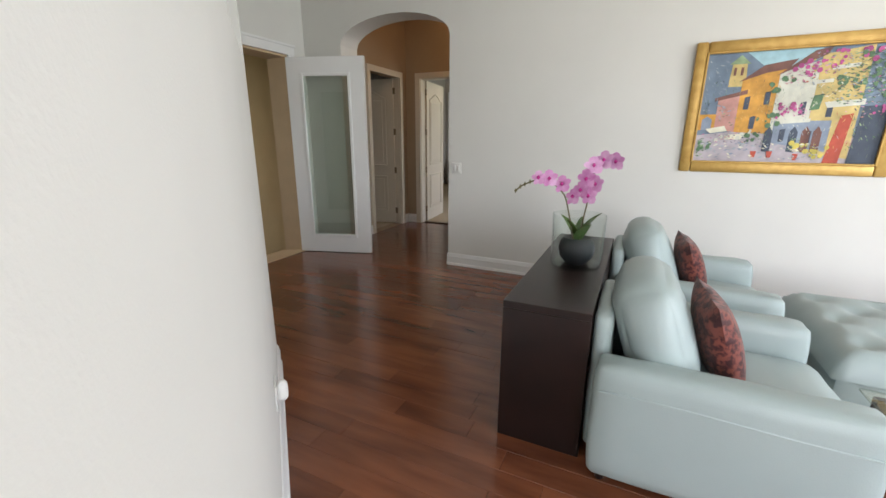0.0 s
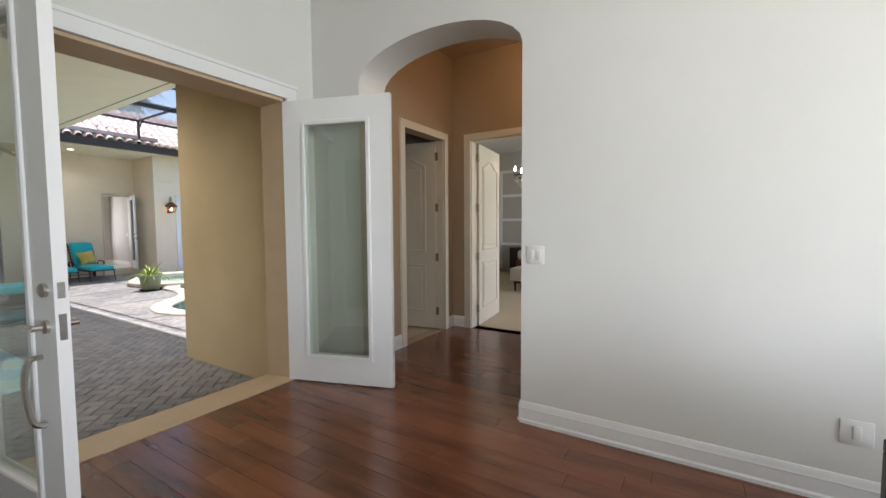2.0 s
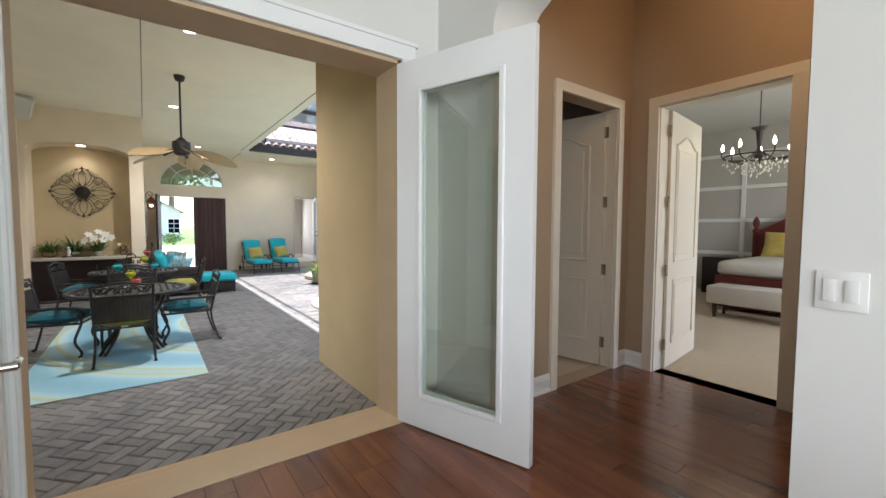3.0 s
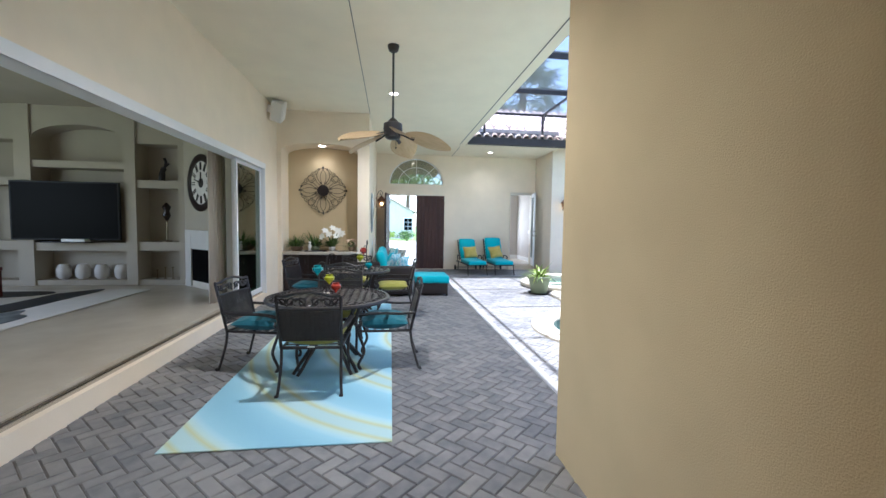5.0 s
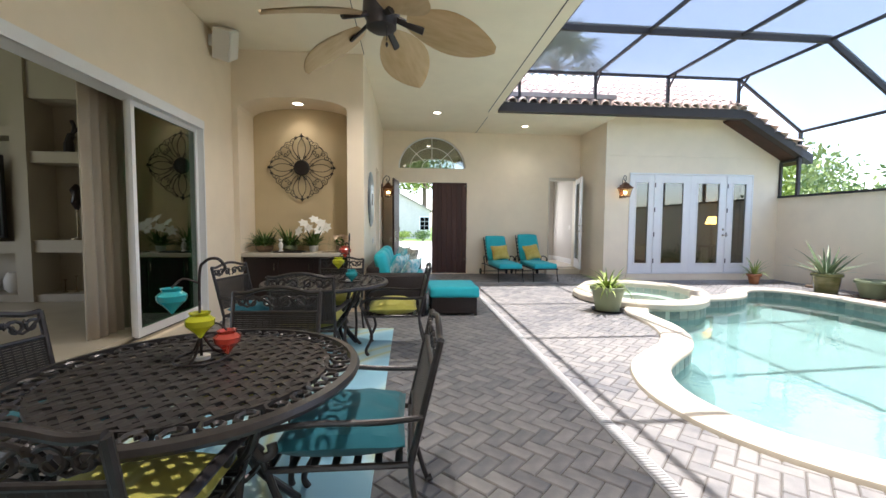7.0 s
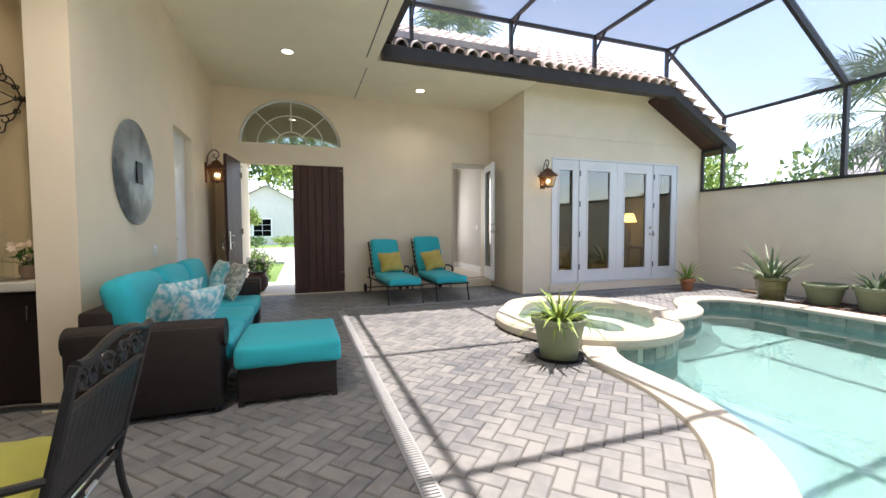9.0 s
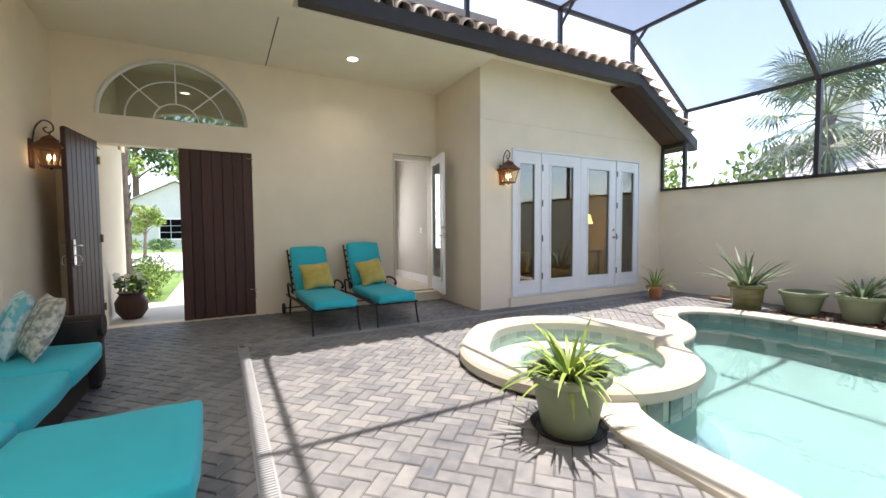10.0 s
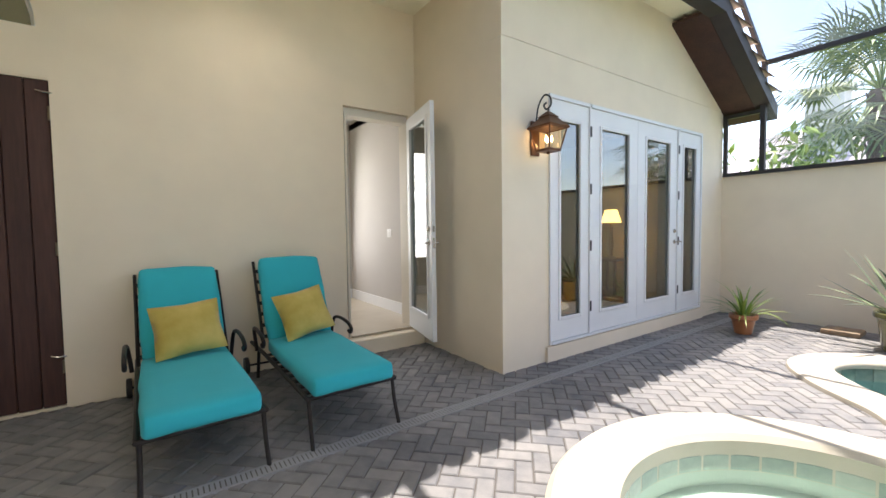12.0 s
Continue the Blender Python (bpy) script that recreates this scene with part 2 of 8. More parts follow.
M["pink"] = mat("pink", ((0.60, 0.18, 0.48), (0.88, 0.56, 0.82)), 0.6, 0.2, 30, 90, 0.1, island=0.5)
M["magenta"] = mat("magenta", (0.50, 0.03, 0.24), 0.6, 0.15, 30, 90, 0.1)
M["white_petal"] = mat("white_petal", (0.80, 0.80, 0.74), 0.6, 0.06, 30, 90, 0.1)
M["peach_petal"] = mat("peach_petal", (0.72, 0.55, 0.40), 0.6, 0.15, 30, 90, 0.1, island=0.4)
M["stem"] = mat("stem", (0.12, 0.10, 0.04), 0.6, 0.2, 20, 60, 0.1)
M["bed_red"] = mat("bed_red", (0.12, 0.018, 0.014), 0.5, 0.2, 6, 100, 0.1)
M["linen"] = mat("linen", (0.66, 0.62, 0.56), 0.9, 0.05, 6, 200, 0.2)
M["candle_glow"] = glow("candle_glow", (1.0, 0.76, 0.46), 7.0)
M["can_glow"] = glow("can_glow", (1.0, 0.90, 0.74), 2.0)
M["shade_glow"] = glow("shade_glow", (1.0, 0.55, 0.17), 3.0)
M["clear_pane"] = pane_mat("clear_pane", (0.95, 0.97, 0.96), 0.02)
M["door_pane"] = pane_mat("door_pane", (0.86, 0.90, 0.86), 0.10)
M["green_pane"] = pane_mat("green_pane", (0.22, 0.46, 0.32), 0.16)
M["dark_pane"] = pane_mat("dark_pane", (0.50, 0.54, 0.50), 0.16)
M["lantern_pane"] = pane_mat("lantern_pane", (0.95, 0.82, 0.62), 0.03)
M["screen_roof"] = screen_mat("screen_roof", 0.78, (0.26, 0.27, 0.32))
M["screen_side"] = screen_mat("screen_side", 0.66, (0.24, 0.28, 0.34))
M["screen_upright"] = screen_mat("screen_upright", 0.20, (0.24, 0.27, 0.32))
for nm, col in (("red_glass", (0.75, 0.14, 0.10)), ("lime_glass", (0.70, 0.72, 0.06)), ("aqua_glass", (0.05, 0.55, 0.60))):
    M[nm] = mat(nm, col, 0.08, 0.1, 8, 50, 0.0, trans=0.6)
wm = mat("pool_water", (0.74, 0.94, 0.93), 0.0, 0.0, 2.0, 5.0, 0.12, trans=1.0, ior=1.33, dist=0.03)
M["water"] = wm


# ---- mesh helpers ----
def box(bm, x0, x1, y0, y1, z0, z1):
    v = [bm.verts.new((x, y, z)) for x in (x0, x1) for y in (y0, y1) for z in (z0, z1)]
    for f in ((0, 1, 3, 2), (4, 6, 7, 5), (0, 4, 5, 1), (2, 3, 7, 6), (0, 2, 6, 4), (1, 5, 7, 3)):
        bm.faces.new([v[i] for i in f])
    return v


def soft_box(bm, x0, x1, y0, y1, z0, z1, r, n=9, puff=0.035, wrinkle=0.0035):
    """Upholstered block: rounded, slightly swollen and a little creased."""
    c = Vector(((x0 + x1) / 2, (y0 + y1) / 2, (z0 + z1) / 2))
    h = Vector((abs(x1 - x0) / 2, abs(y1 - y0) / 2, abs(z1 - z0) / 2))
    r = min(r, min(h) * 0.98)
    made = {}

    def at(q):
        key = tuple(round(k, 4) for k in q)
        if key not in made:
            p = Vector((q[0] * h.x, q[1] * h.y, q[2] * h.z))
            i = Vector([max(-(h[k] - r), min(h[k] - r, p[k])) for k in range(3)])
            d = p - i
            nrm = d.normalized() if d.length > 1e-6 else Vector()
            p = i + nrm * r
            s = [(1 - q[1] ** 2) * (1 - q[2] ** 2), (1 - q[0] ** 2) * (1 - q[2] ** 2), (1 - q[0] ** 2) * (1 - q[1] ** 2)]
            for k in range(3):
                if abs(q[k]) > 0.999:
                    p[k] += math.copysign(min(puff, h[k] * 0.22) * s[k], q[k])
            p += nrm * wrinkle * 2.2 * noise.noise((p + c) * 7.0) + nrm * wrinkle * noise.noise((p + c) * 19.0)
            made[key] = bm.verts.new(c + p)
        return made[key]
    g = [math.sin(math.pi / 2 * (2 * i / n - 1)) for i in range(n + 1)]
    for ax in range(3):
        for s in (-1, 1):
            for i in range(n):
                for j in range(n):
                    quad = []
                    for u, v in ((g[i], g[j]), (g[i + 1], g[j]), (g[i + 1], g[j + 1]), (g[i], g[j + 1])):
                        q = [0, 0, 0]
                        q[ax], q[(ax + 1) % 3], q[(ax + 2) % 3] = s, u, v
                        quad.append(at(q))
                    bm.faces.new(quad if s > 0 else quad[::-1])


def rbox(bm, x0, x1, y0, y1, z0, z1, r=0.02, seg=2, puff=0.03):
    if seg >= 3:
        soft_box(bm, x0, x1, y0, y1, z0, z1, r, puff=puff)
        return
    v = box(bm, min(x0, x1), max(x0, x1), min(y0, y1), max(y0, y1), min(z0, z1), max(z0, z1))
    edges = list({e for q in v for e in q.link_edges})
    bmesh.ops.bevel(bm, geom=edges, offset=r, segments=seg, affect="EDGES", profile=0.5)


def prism(bm, pts, axis, a0, a1):
    """Polygon pushed along an axis: (y, z) along x, (x, z) along y, (x, y) along z."""
    def at(p, a):
        return {"x": (a, p[0], p[1]), "y": (p[0], a, p[1]), "z": (p[0], p[1], a)}[axis]
    lo, hi = [bm.verts.new(at(p, a0)) for p in pts], [bm.verts.new(at(p, a1)) for p in pts]
    bm.faces.new(lo)
    bm.faces.new(hi[::-1])
    for i in range(len(pts)):
        j = (i + 1) % len(pts)
        bm.faces.new((lo[i], hi[i], hi[j], lo[j]))


def lathe(bm, prof, n=20, c=(0, 0, 0), cap=True):
    rings = [[bm.verts.new((c[0] + r * math.cos(2 * math.pi * i / n), c[1] + r * math.sin(2 * math.pi * i / n), c[2] + z)) for i in range(n)] for r, z in prof]
    for a, b in zip(rings, rings[1:]):
        for i in range(n):
            j = (i + 1) % n
            bm.faces.new((a[i], a[j], b[j], b[i]))
    if cap:
        bm.faces.new(rings[0][::-1])
        bm.faces.new(rings[-1])


def tube(bm, pts, r, n=7, flat=1.0):
    pts = [Vector(p) for p in pts]
    rs = r if isinstance(r, (list, tuple)) else [r] * len(pts)
    rings, up = [], None
    for i, p in enumerate(pts):
        d = (pts[min(i + 1, len(pts) - 1)] - pts[max(i - 1, 0)]).normalized()
        if up is None:
            up = d.orthogonal().normalized()
        up = (up - d * up.dot(d))
        up = up.normalized() if up.length > 1e-6 else d.orthogonal().normalized()
        s = d.cross(up)
        rings.append([bm.verts.new(p + (up * math.cos(2 * math.pi * k / n) + s * math.sin(2 * math.pi * k / n) * flat) * rs[i]) for k in range(n)])
    for a, b in zip(rings, rings[1:]):
        for k in range(n):
            j = (k + 1) % n
            bm.faces.new((a[k], a[j], b[j], b[k]))
    bm.faces.new(rings[0][::-1])
    bm.faces.new(rings[-1])


def smooth_curve(pts, steps=6, closed=False):
    pts = [Vector(p) for p in pts]
    n, out = len(pts), []
    for i in range(n if closed else n - 1):
        if closed:
            a, b, c, d = pts[i - 1], pts[i], pts[(i + 1) % n], pts[(i + 2) % n]
        else:
            a, b, c, d = pts[max(i - 1, 0)], pts[i], pts[i + 1], pts[min(i + 2, n - 1)]
        for k in range(steps):
            t = k / steps
            out.append(0.5 * ((2 * b) + (c - a) * t + (2 * a - 5 * b + 4 * c - d) * t * t + (3 * b - a - 3 * c + d) * t ** 3))
    if not closed:
        out.append(pts[-1])
    return out


def pillow(bm, w, h, d, n=10, tuft=0.0, corner=0.12):
    """Stuffed square lying in its own xy plane, thickest in the middle."""
    sheets = []
    for s in (1, -1):
        g = []
        for i in range(n + 1):
            row = []
            for j in range(n + 1):
                u, v = 2 * i / n - 1, 2 * j / n - 1
                k = max(0, (1 - u * u)) ** 0.45 * max(0, (1 - v * v)) ** 0.45
                pull = 1 - corner * (1 - abs(u)) * abs(v) ** 3 * 0.6
                pull2 = 1 - corner * (1 - abs(v)) * abs(u) ** 3 * 0.6
                dip = tuft * (max(0, math.cos(u * math.pi * 1.5)) * max(0, math.cos(v * math.pi * 1.5))) ** 2 if tuft else 0
                if tuft:
                    dip = tuft * (0.5 - 0.5 * math.cos(u * math.pi * 3 + math.pi)) * (0.5 - 0.5 * math.cos(v * math.pi * 3 + math.pi))
                    k = k * (0.72 + 0.28 * (1 - dip / max(tuft, 1e-6) * 1.0)) if s > 0 else k
                row.append(bm.verts.new((u * w / 2 * pull2, v * h / 2 * pull, s * d / 2 * k)))
            g.append(row)
        sheets.append(g)
        for i in range(n):
            for j in range(n):
                q = (g[i][j], g[i + 1][j], g[i + 1][j + 1], g[i][j + 1])
                bm.faces.new(q if s > 0 else q[::-1])
    bmesh.ops.remove_doubles(bm, verts=bm.verts, dist=1e-5)


def mesh_of(name, bm, material, smooth=35):
    bmesh.ops.recalc_face_normals(bm, faces=bm.faces)
    me = bpy.data.meshes.new(name)
    bm.to_mesh(me)
    bm.free()
    for m in material if isinstance(material, (list, tuple)) else [material]:
        me.materials.append(M[m] if isinstance(m, str) else m)
    if smooth:
        me.shade_smooth()
        me.set_sharp_from_angle(angle=radians(smooth))
    return me


def part(name, bm, material, parent, label="", m=None, smooth=35, kind=""):
    ob = new(name, mesh_of(name, bm, material, smooth) if isinstance(bm, bmesh.types.BMesh) else bm)
    ob.parent = parent
    if m is not None:
        ob.matrix_basis = m
    return tagged(ob, label, kind=kind)


def thing(name, m, label, category, group=""):
    ob = new(name)
    ob.empty_display_size = 0.1
    ob.matrix_basis = m
    return tagged(ob, label, category, group)


def single(name, bm, material, label, category, m=None, group="", kind="", smooth=35):
    ob = new(name, mesh_of(name, bm, material, smooth))
    if m is not None:
        ob.matrix_basis = m
    return tagged(ob, label, category, group, kind)


def structure(name, bm, material, label, category, smooth=30):
    return single(name, bm, material, label, category, kind="structure", smooth=smooth)


def wall_x(bm, x0, x1, y0, y1, z0, z1, holes=()):
    """Wall across x with rectangular holes (ya, yb, za, zb), holes in order of y and not overlapping."""
    y = y0
    for a, b, c, d in holes:
        if a > y:
            box(bm, x0, x1, y, a, z0, z1)
        if c > z0:
            box(bm, x0, x1, a, b, z0, c)
        if d < z1:
            box(bm, x0, x1, a, b, d, z1)
        y = b
    if y < y1:
        box(bm, x0, x1, y, y1, z0, z1)


def wall_y(bm, y0, y1, x0, x1, z0, z1, holes=()):
    x = x0
    for a, b, c, d in holes:
        if a > x:
            box(bm, x, a, y0, y1, z0, z1)
        if c > z0:
            box(bm, a, b, y0, y1, z0, c)
        if d < z1:
            box(bm, a, b, y0, y1, d, z1)
        x = b
    if x < x1:
        box(bm, x, x1, y0, y1, z0, z1)


def arch_pts(a, b, spring, top, z1, n=14):
    """Spandrel over a shallow arch between a and b: polygon under z1."""
    c, w, r = (a + b) / 2, (b - a) / 2, top - spring
    low = [(c + w * math.cos(math.pi * k / n), spring + r * math.sin(math.pi * k / n)) for k in range(n + 1)]
    return [(a, z1)] + low[::-1] + [(b, z1)]


B = bmesh.new
PATIO, CEIL = -0.23, 3.58

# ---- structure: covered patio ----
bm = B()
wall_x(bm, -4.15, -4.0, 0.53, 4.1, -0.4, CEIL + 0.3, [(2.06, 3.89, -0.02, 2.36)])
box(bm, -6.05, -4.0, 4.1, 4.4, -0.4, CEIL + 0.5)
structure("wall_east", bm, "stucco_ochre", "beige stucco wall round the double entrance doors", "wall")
bm = B()
box(bm, -6.05, -5.85, 4.4, 12.67, -0.4, CEIL + 0.5)
structure("wall_pool_east", bm, "stucco", "plain beige stucco house wall beside the pool", "wall")
bm = B()
wall_y(bm, 0.53, 0.68, -12.4, -4.15, -0.4, CEIL + 0.3, [(-11.55, -5.3, -0.06, 2.31)])
structure("wall_south", bm, "stucco", "beige stucco wall with a wide sliding door opening", "wall")
bm = B()
box(bm, -13.0, -12.4, 0.53, 0.76, -0.4, CEIL + 0.3)
box(bm, -13.0, -12.4, 2.31, 2.55, -0.4, CEIL + 0.3)
prism(bm, arch_pts(0.76, 2.31, 2.76, 2.93, CEIL + 0.3), "x", -13.0, -12.4)
structure("wall_niche", bm, "stucco", "beige stucco wall with an arched bar niche", "wall")
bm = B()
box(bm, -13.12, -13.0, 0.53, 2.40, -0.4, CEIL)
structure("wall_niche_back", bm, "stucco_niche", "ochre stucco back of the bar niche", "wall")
bm = B()
wall_y(bm, 2.40, 2.55, -17.4, -13.0, -0.4, CEIL + 0.3, [(-15.62, -14.74, -0.06, 2.29)])
structure("wall_sofa", bm, "stucco", "beige stucco wall behind the wicker sofa", "wall")
bm = B()
GY = 3.85
wall_x(bm, -17.4, -17.2, 2.55, 7.95, -0.4, 2.61, [(2.95, 4.80, -0.22, 2.25), (7.07, 7.86, -0.06, 2.42)])
prism(bm, arch_pts(2.95, 4.75, 2.61, 3.45, CEIL + 0.3, 24), "x", -17.4, -17.2)
box(bm, -17.4, -17.2, 2.55, 2.95, 2.61, CEIL + 0.3)
box(bm, -17.4, -17.2, 4.75, 7.95, 2.61, CEIL + 0.3)
structure("wall_west", bm, "stucco", "beige stucco wall with a wooden gate and arched transom", "wall")
bm = B()
box(bm, -17.4, -15.9, 7.95, 8.1, -0.4, CEIL + 0.2)
wall_x(bm, -15.9, -15.72, 7.95, 12.47, -0.4, 2.79, [(8.565, 11.775, -0.07, 2.39)])
prism(bm, [(7.95, 2.793), (12.47, 2.793), (12.47, 2.85), (11.0, 3.74), (7.95, 3.74)], "x", -15.9, -15.715)
box(bm, -15.72, -15.69, 8.52, 11.82, -0.4, -0.08)
structure("wall_bump", bm, "stucco", "beige stucco gable wall with white french doors", "wall")
bm = B()
box(bm, -15.9, -5.85, 12.47, 12.67, -0.4, 1.82)
structure("wall_north", bm, "stucco", "long beige stucco garden wall carrying the pool screen", "wall")
bm = B()
prism(bm, [(-4.0, 0.53), (-4.0, 5.13), (-15.3, 5.13), (-15.3, 7.95), (-17.4, 7.95), (-17.4, 0.53)], "z", CEIL, CEIL + 0.2)
box(bm, -15.72, -15.3, 7.95, 11.0, CEIL + 0.16, CEIL + 0.2)
structure("ceiling", bm, "ceiling_paint", "pale cream stucco patio ceiling with recessed lights", "ceiling")
bm = B()
box(bm, -15.2, -6.0, 4.955, 4.97, CEIL - 0.004, CEIL)
box(bm, -17.2, -15.6, 5.02, 5.032, CEIL - 0.004, CEIL)
box(bm, -12.4, -4.2, 2.56, 2.568, CEIL - 0.004, CEIL)
structure("trim", bm, "bronze", "thin dark control joints in the ceiling", "trim")
bm = B()
prism(bm, [(-4.0, 0.40), (-4.0, 5.1), (-15.2, 5.1), (-15.2, 7.9), (-17.5, 7.9), (-17.5, 0.40)], "z", 3.95, 4.05)
structure("roof", bm, "grey_shingle", "flat deck of the patio roof", "roof")
bm = B()
box(bm, -15.1, -6.0, 5.14, 5.33, 3.82, 3.97)
structure("gutter_1", bm, "gutter", "dark bronze gutter along the patio eave", "gutter")

# ---- structure: front room, hall, bedroom, living room ----
bm = B()
prism(bm, [(-3.85, -3.0), (5.5, -3.0), (5.5, 4.5), (-1.2, 4.5), (-1.2, 6.2), (-3.7, 6.2), (-3.7, 4.5), (-3.85, 4.5)], "z", -0.4, -0.012)
structure("floor_base", bm, "plank_gap", "dark subfloor under the planks", "floor")
bm = B()
wall_x(bm, -4.0, -3.85, 1.55, 4.18, -0.4, 4.0, [(2.06, 3.89, 0.0, 2.36)])
structure("wall_room_west", bm, "white_wall", "white painted wall round the open double doors", "wall")
bm = B()
AX0, AX1 = -3.30, -1.90
box(bm, -4.0, AX0, 4.18, 4.5, -0.4, 4.0)
box(bm, AX1, 5.5, 4.18, 4.5, -0.4, 4.0)
prism(bm, arch_pts(AX0, AX1, 2.47, 2.73, 4.0), "y", 4.18, 4.5)
structure("wall_room_north", bm, "white_wall", "white painted wall with an arched hall opening", "wall")
bm = B()
box(bm, -3.85, 5.5, 4.03, 4.18, 3.36, 3.7)
structure("soffit", bm, "white_wall", "white painted soffit along the wall top", "soffit")
bm = B()
box(bm, -4.0, 5.7, -3.2, 4.5, 3.7, 3.85)
structure("ceiling_room", bm, "white_wall", "white painted ceiling of the front room", "ceiling")
# slanting wall beside the start of the walk, with a recess high up
bm = B()
P0, DIR = Vector((-1.98, 1.69, 0)), Vector((0.739, -0.673, 0))
NRM = Vector((0.673, 0.739, 0))


def slant(bm, s0, s1, d0, d1, z0, z1):
    q = [P0 + DIR * s + NRM * -d for s, d in ((s0, d0), (s1, d0), (s1, d1), (s0, d1))]
    prism(bm, [(p.x, p.y) for p in q], "z", z0, z1)


slant(bm, 0, 4.2, 0, 0.35, 0, 1.82)
slant(bm, 0, 0.13, 0, 0.35, 1.82, 3.7)
slant(bm, 0.13, 0.98, 0.28, 0.35, 1.82, 3.7)
slant(bm, 0.98, 4.2, 0, 0.35, 1.82, 3.7)
box(bm, -3.85, -1.98, 1.42, 1.69, 0, 3.7)
structure("wall_slanted", bm, "white_wall", "white painted slanting wall with a high recess", "wall")
bm = B()
wall_x(bm, 5.5, 5.7, -3.0, 4.5, -0.4, 3.7, [(-2.2, 3.0, 0.5, 2.9)])
wall_y(bm, -3.2, -3.0, -4.0, 5.7, -0.4, 3.7, [(-1.1, 4.1, 0.5, 2.9)])
box(bm, -4.0, -3.85, -3.0, 1.42, -0.4, 3.7)
structure("wall_room_east", bm, "white_wall", "white painted wall with wide windows", "wall")
bm = B()
wall_x(bm, -3.75, -3.6, 4.5, 6.2, -0.1, 3.4, [(5.16, 5.98, 0.0, 2.36)])
wall_y(bm, 6.2, 6.35, -3.75, -1.05, -0.1, 3.4, [(-3.34, -2.42, 0.0, 2.36)])
box(bm, -1.2, -1.05, 4.5, 6.2, -0.1, 3.4)
structure("wall_hall", bm, "tan_wall", "warm tan painted hall walls with two doorways", "wall")
bm = B()
box(bm, -3.75, -1.05, 4.5, 6.35, 3.4, 3.5)
structure("ceiling_hall", bm, "tan_wall", "tan painted hall ceiling", "ceiling")
bm = B()
box(bm, -5.7, -3.75, 4.5, 6.3, -0.1, 0.0)
structure("floor_closet", bm, "carpet", "tan carpet in the closet", "floor")
bm = B()
box(bm, -5.85, -5.7, 4.4, 12.4, -0.1, 3.4)
box(bm, -5.7, -3.75, 6.2, 6.35, -0.1, 3.4)
box(bm, -5.7, -3.75, 4.4, 4.5, -0.1, 3.4)
box(bm, -5.7, 0.5, 12.25, 12.4, -0.1, 3.4)
wall_x(bm, 0.5, 0.65, 6.35, 12.4, -0.1, 3.4, [(7.6, 10.4, 0.5, 2.7)])
box(bm, -1.05, 0.5, 6.2, 6.35, -0.1, 3.4)
structure("wall_bedroom", bm, "grey_wall", "grey painted bedroom walls", "wall")
bm = B()
box(bm, -5.85, 0.65, 6.35, 12.4, 3.3, 3.42)
box(bm, -5.85, -3.75, 4.4, 6.35, 3.3, 3.42)
structure("ceiling_bedroom", bm, "white_wall", "white bedroom ceiling", "ceiling")
bm = B()
box(bm, -5.7, 0.5, 6.35, 12.25, -0.1, 0.0)
box(bm, -3.34, -2.42, 6.2, 6.35, -0.1, 0.0)
structure("floor_bedroom", bm, "carpet", "tan bedroom carpet", "floor")
# white grid moulding on the bedroom end wall
for i in range(7):
    bm = B()
    box(bm, -5.6 + i * 0.98, -5.53 + i * 0.98, 12.22, 12.25, 0.1, 2.75)
    structure("trim", bm, "white_paint", "white grid moulding on the bedroom wall", "trim")
for z in (0.75, 1.42, 2.08, 2.74):
    bm = B()
    box(bm, -5.6, 0.45, 12.215, 12.247, z, z + 0.07)
    structure("trim", bm, "white_paint", "white grid moulding on the bedroom wall", "trim")

# living room seen through the sliding doors
bm = B()
box(bm, -13.4, -4.0, -6.2, 0.53, -0.4, -0.005)
structure("floor_living", bm, "marble", "pale cream marble living room floor", "floor")
bm = B()
wall_y(bm, 0.40, 0.53, -12.4, -4.0, -0.4, 3.4, [(-11.55, -5.3, -0.06, 2.31)])
# assumed opening, made for the added living room lamp
wall_y(bm, -6.35, -6.2, -13.55, -4.0, -0.4, 3.4, [(-10.0, -5.0, 0.5, 2.8)])
box(bm, -4.0, -3.85, -6.35, 1.42, -0.4, 3.4)
box(bm, -13.55, -13.4, -6.35, 0.53, -0.4, 3.4)
structure("wall_living", bm, "living_wall", "beige living room walls", "wall")
bm = B()
box(bm, -13.55, -3.85, -6.35, 0.53, 3.4, 3.5)
structure("ceiling_living", bm, "living_wall", "beige living room ceiling", "ceiling")
bm = B()
prism(bm, [(-12.9, -1.05), (-12.2, -1.02), (-11.25, 0.0), (-11.25, 0.40), (-12.9, 0.40)], "z", 0, 3.4)
structure("chimney_breast", bm, "living_wall", "beige slanting chimney breast in the room corner", "chimney breast")

# ---- ground, road and planting beds ----
bm = B()
for q in ((-400, -15.6, -300, 400), (-5.95, 300, -300, 400), (-15.6, -5.95, -300, 4.6), (-15.6, -5.95, 12.5, 400)):
    bm.faces.new([bm.verts.new((x, y, -0.62)) for x, y in ((q[0], q[2]), (q[1], q[2]), (q[1], q[3]), (q[0], q[3]))])
structure("ground", bm, "grass", "grass lawn reaching to the horizon", "ground")
bm = B()
box(bm, -19.4, -17.2, 2.2, 5.8, -0.62, -0.235)
box(bm, -30, -19.4, 3.4, 5.2, -0.62, -0.24)
structure("pavement", bm, "concrete", "pale concrete walk outside the gate", "pavement")
bm = B()
box(bm, -46, -30, -40, 60, -0.6, -0.50)
structure("road", bm, "concrete", "pale grey sunlit street", "road")

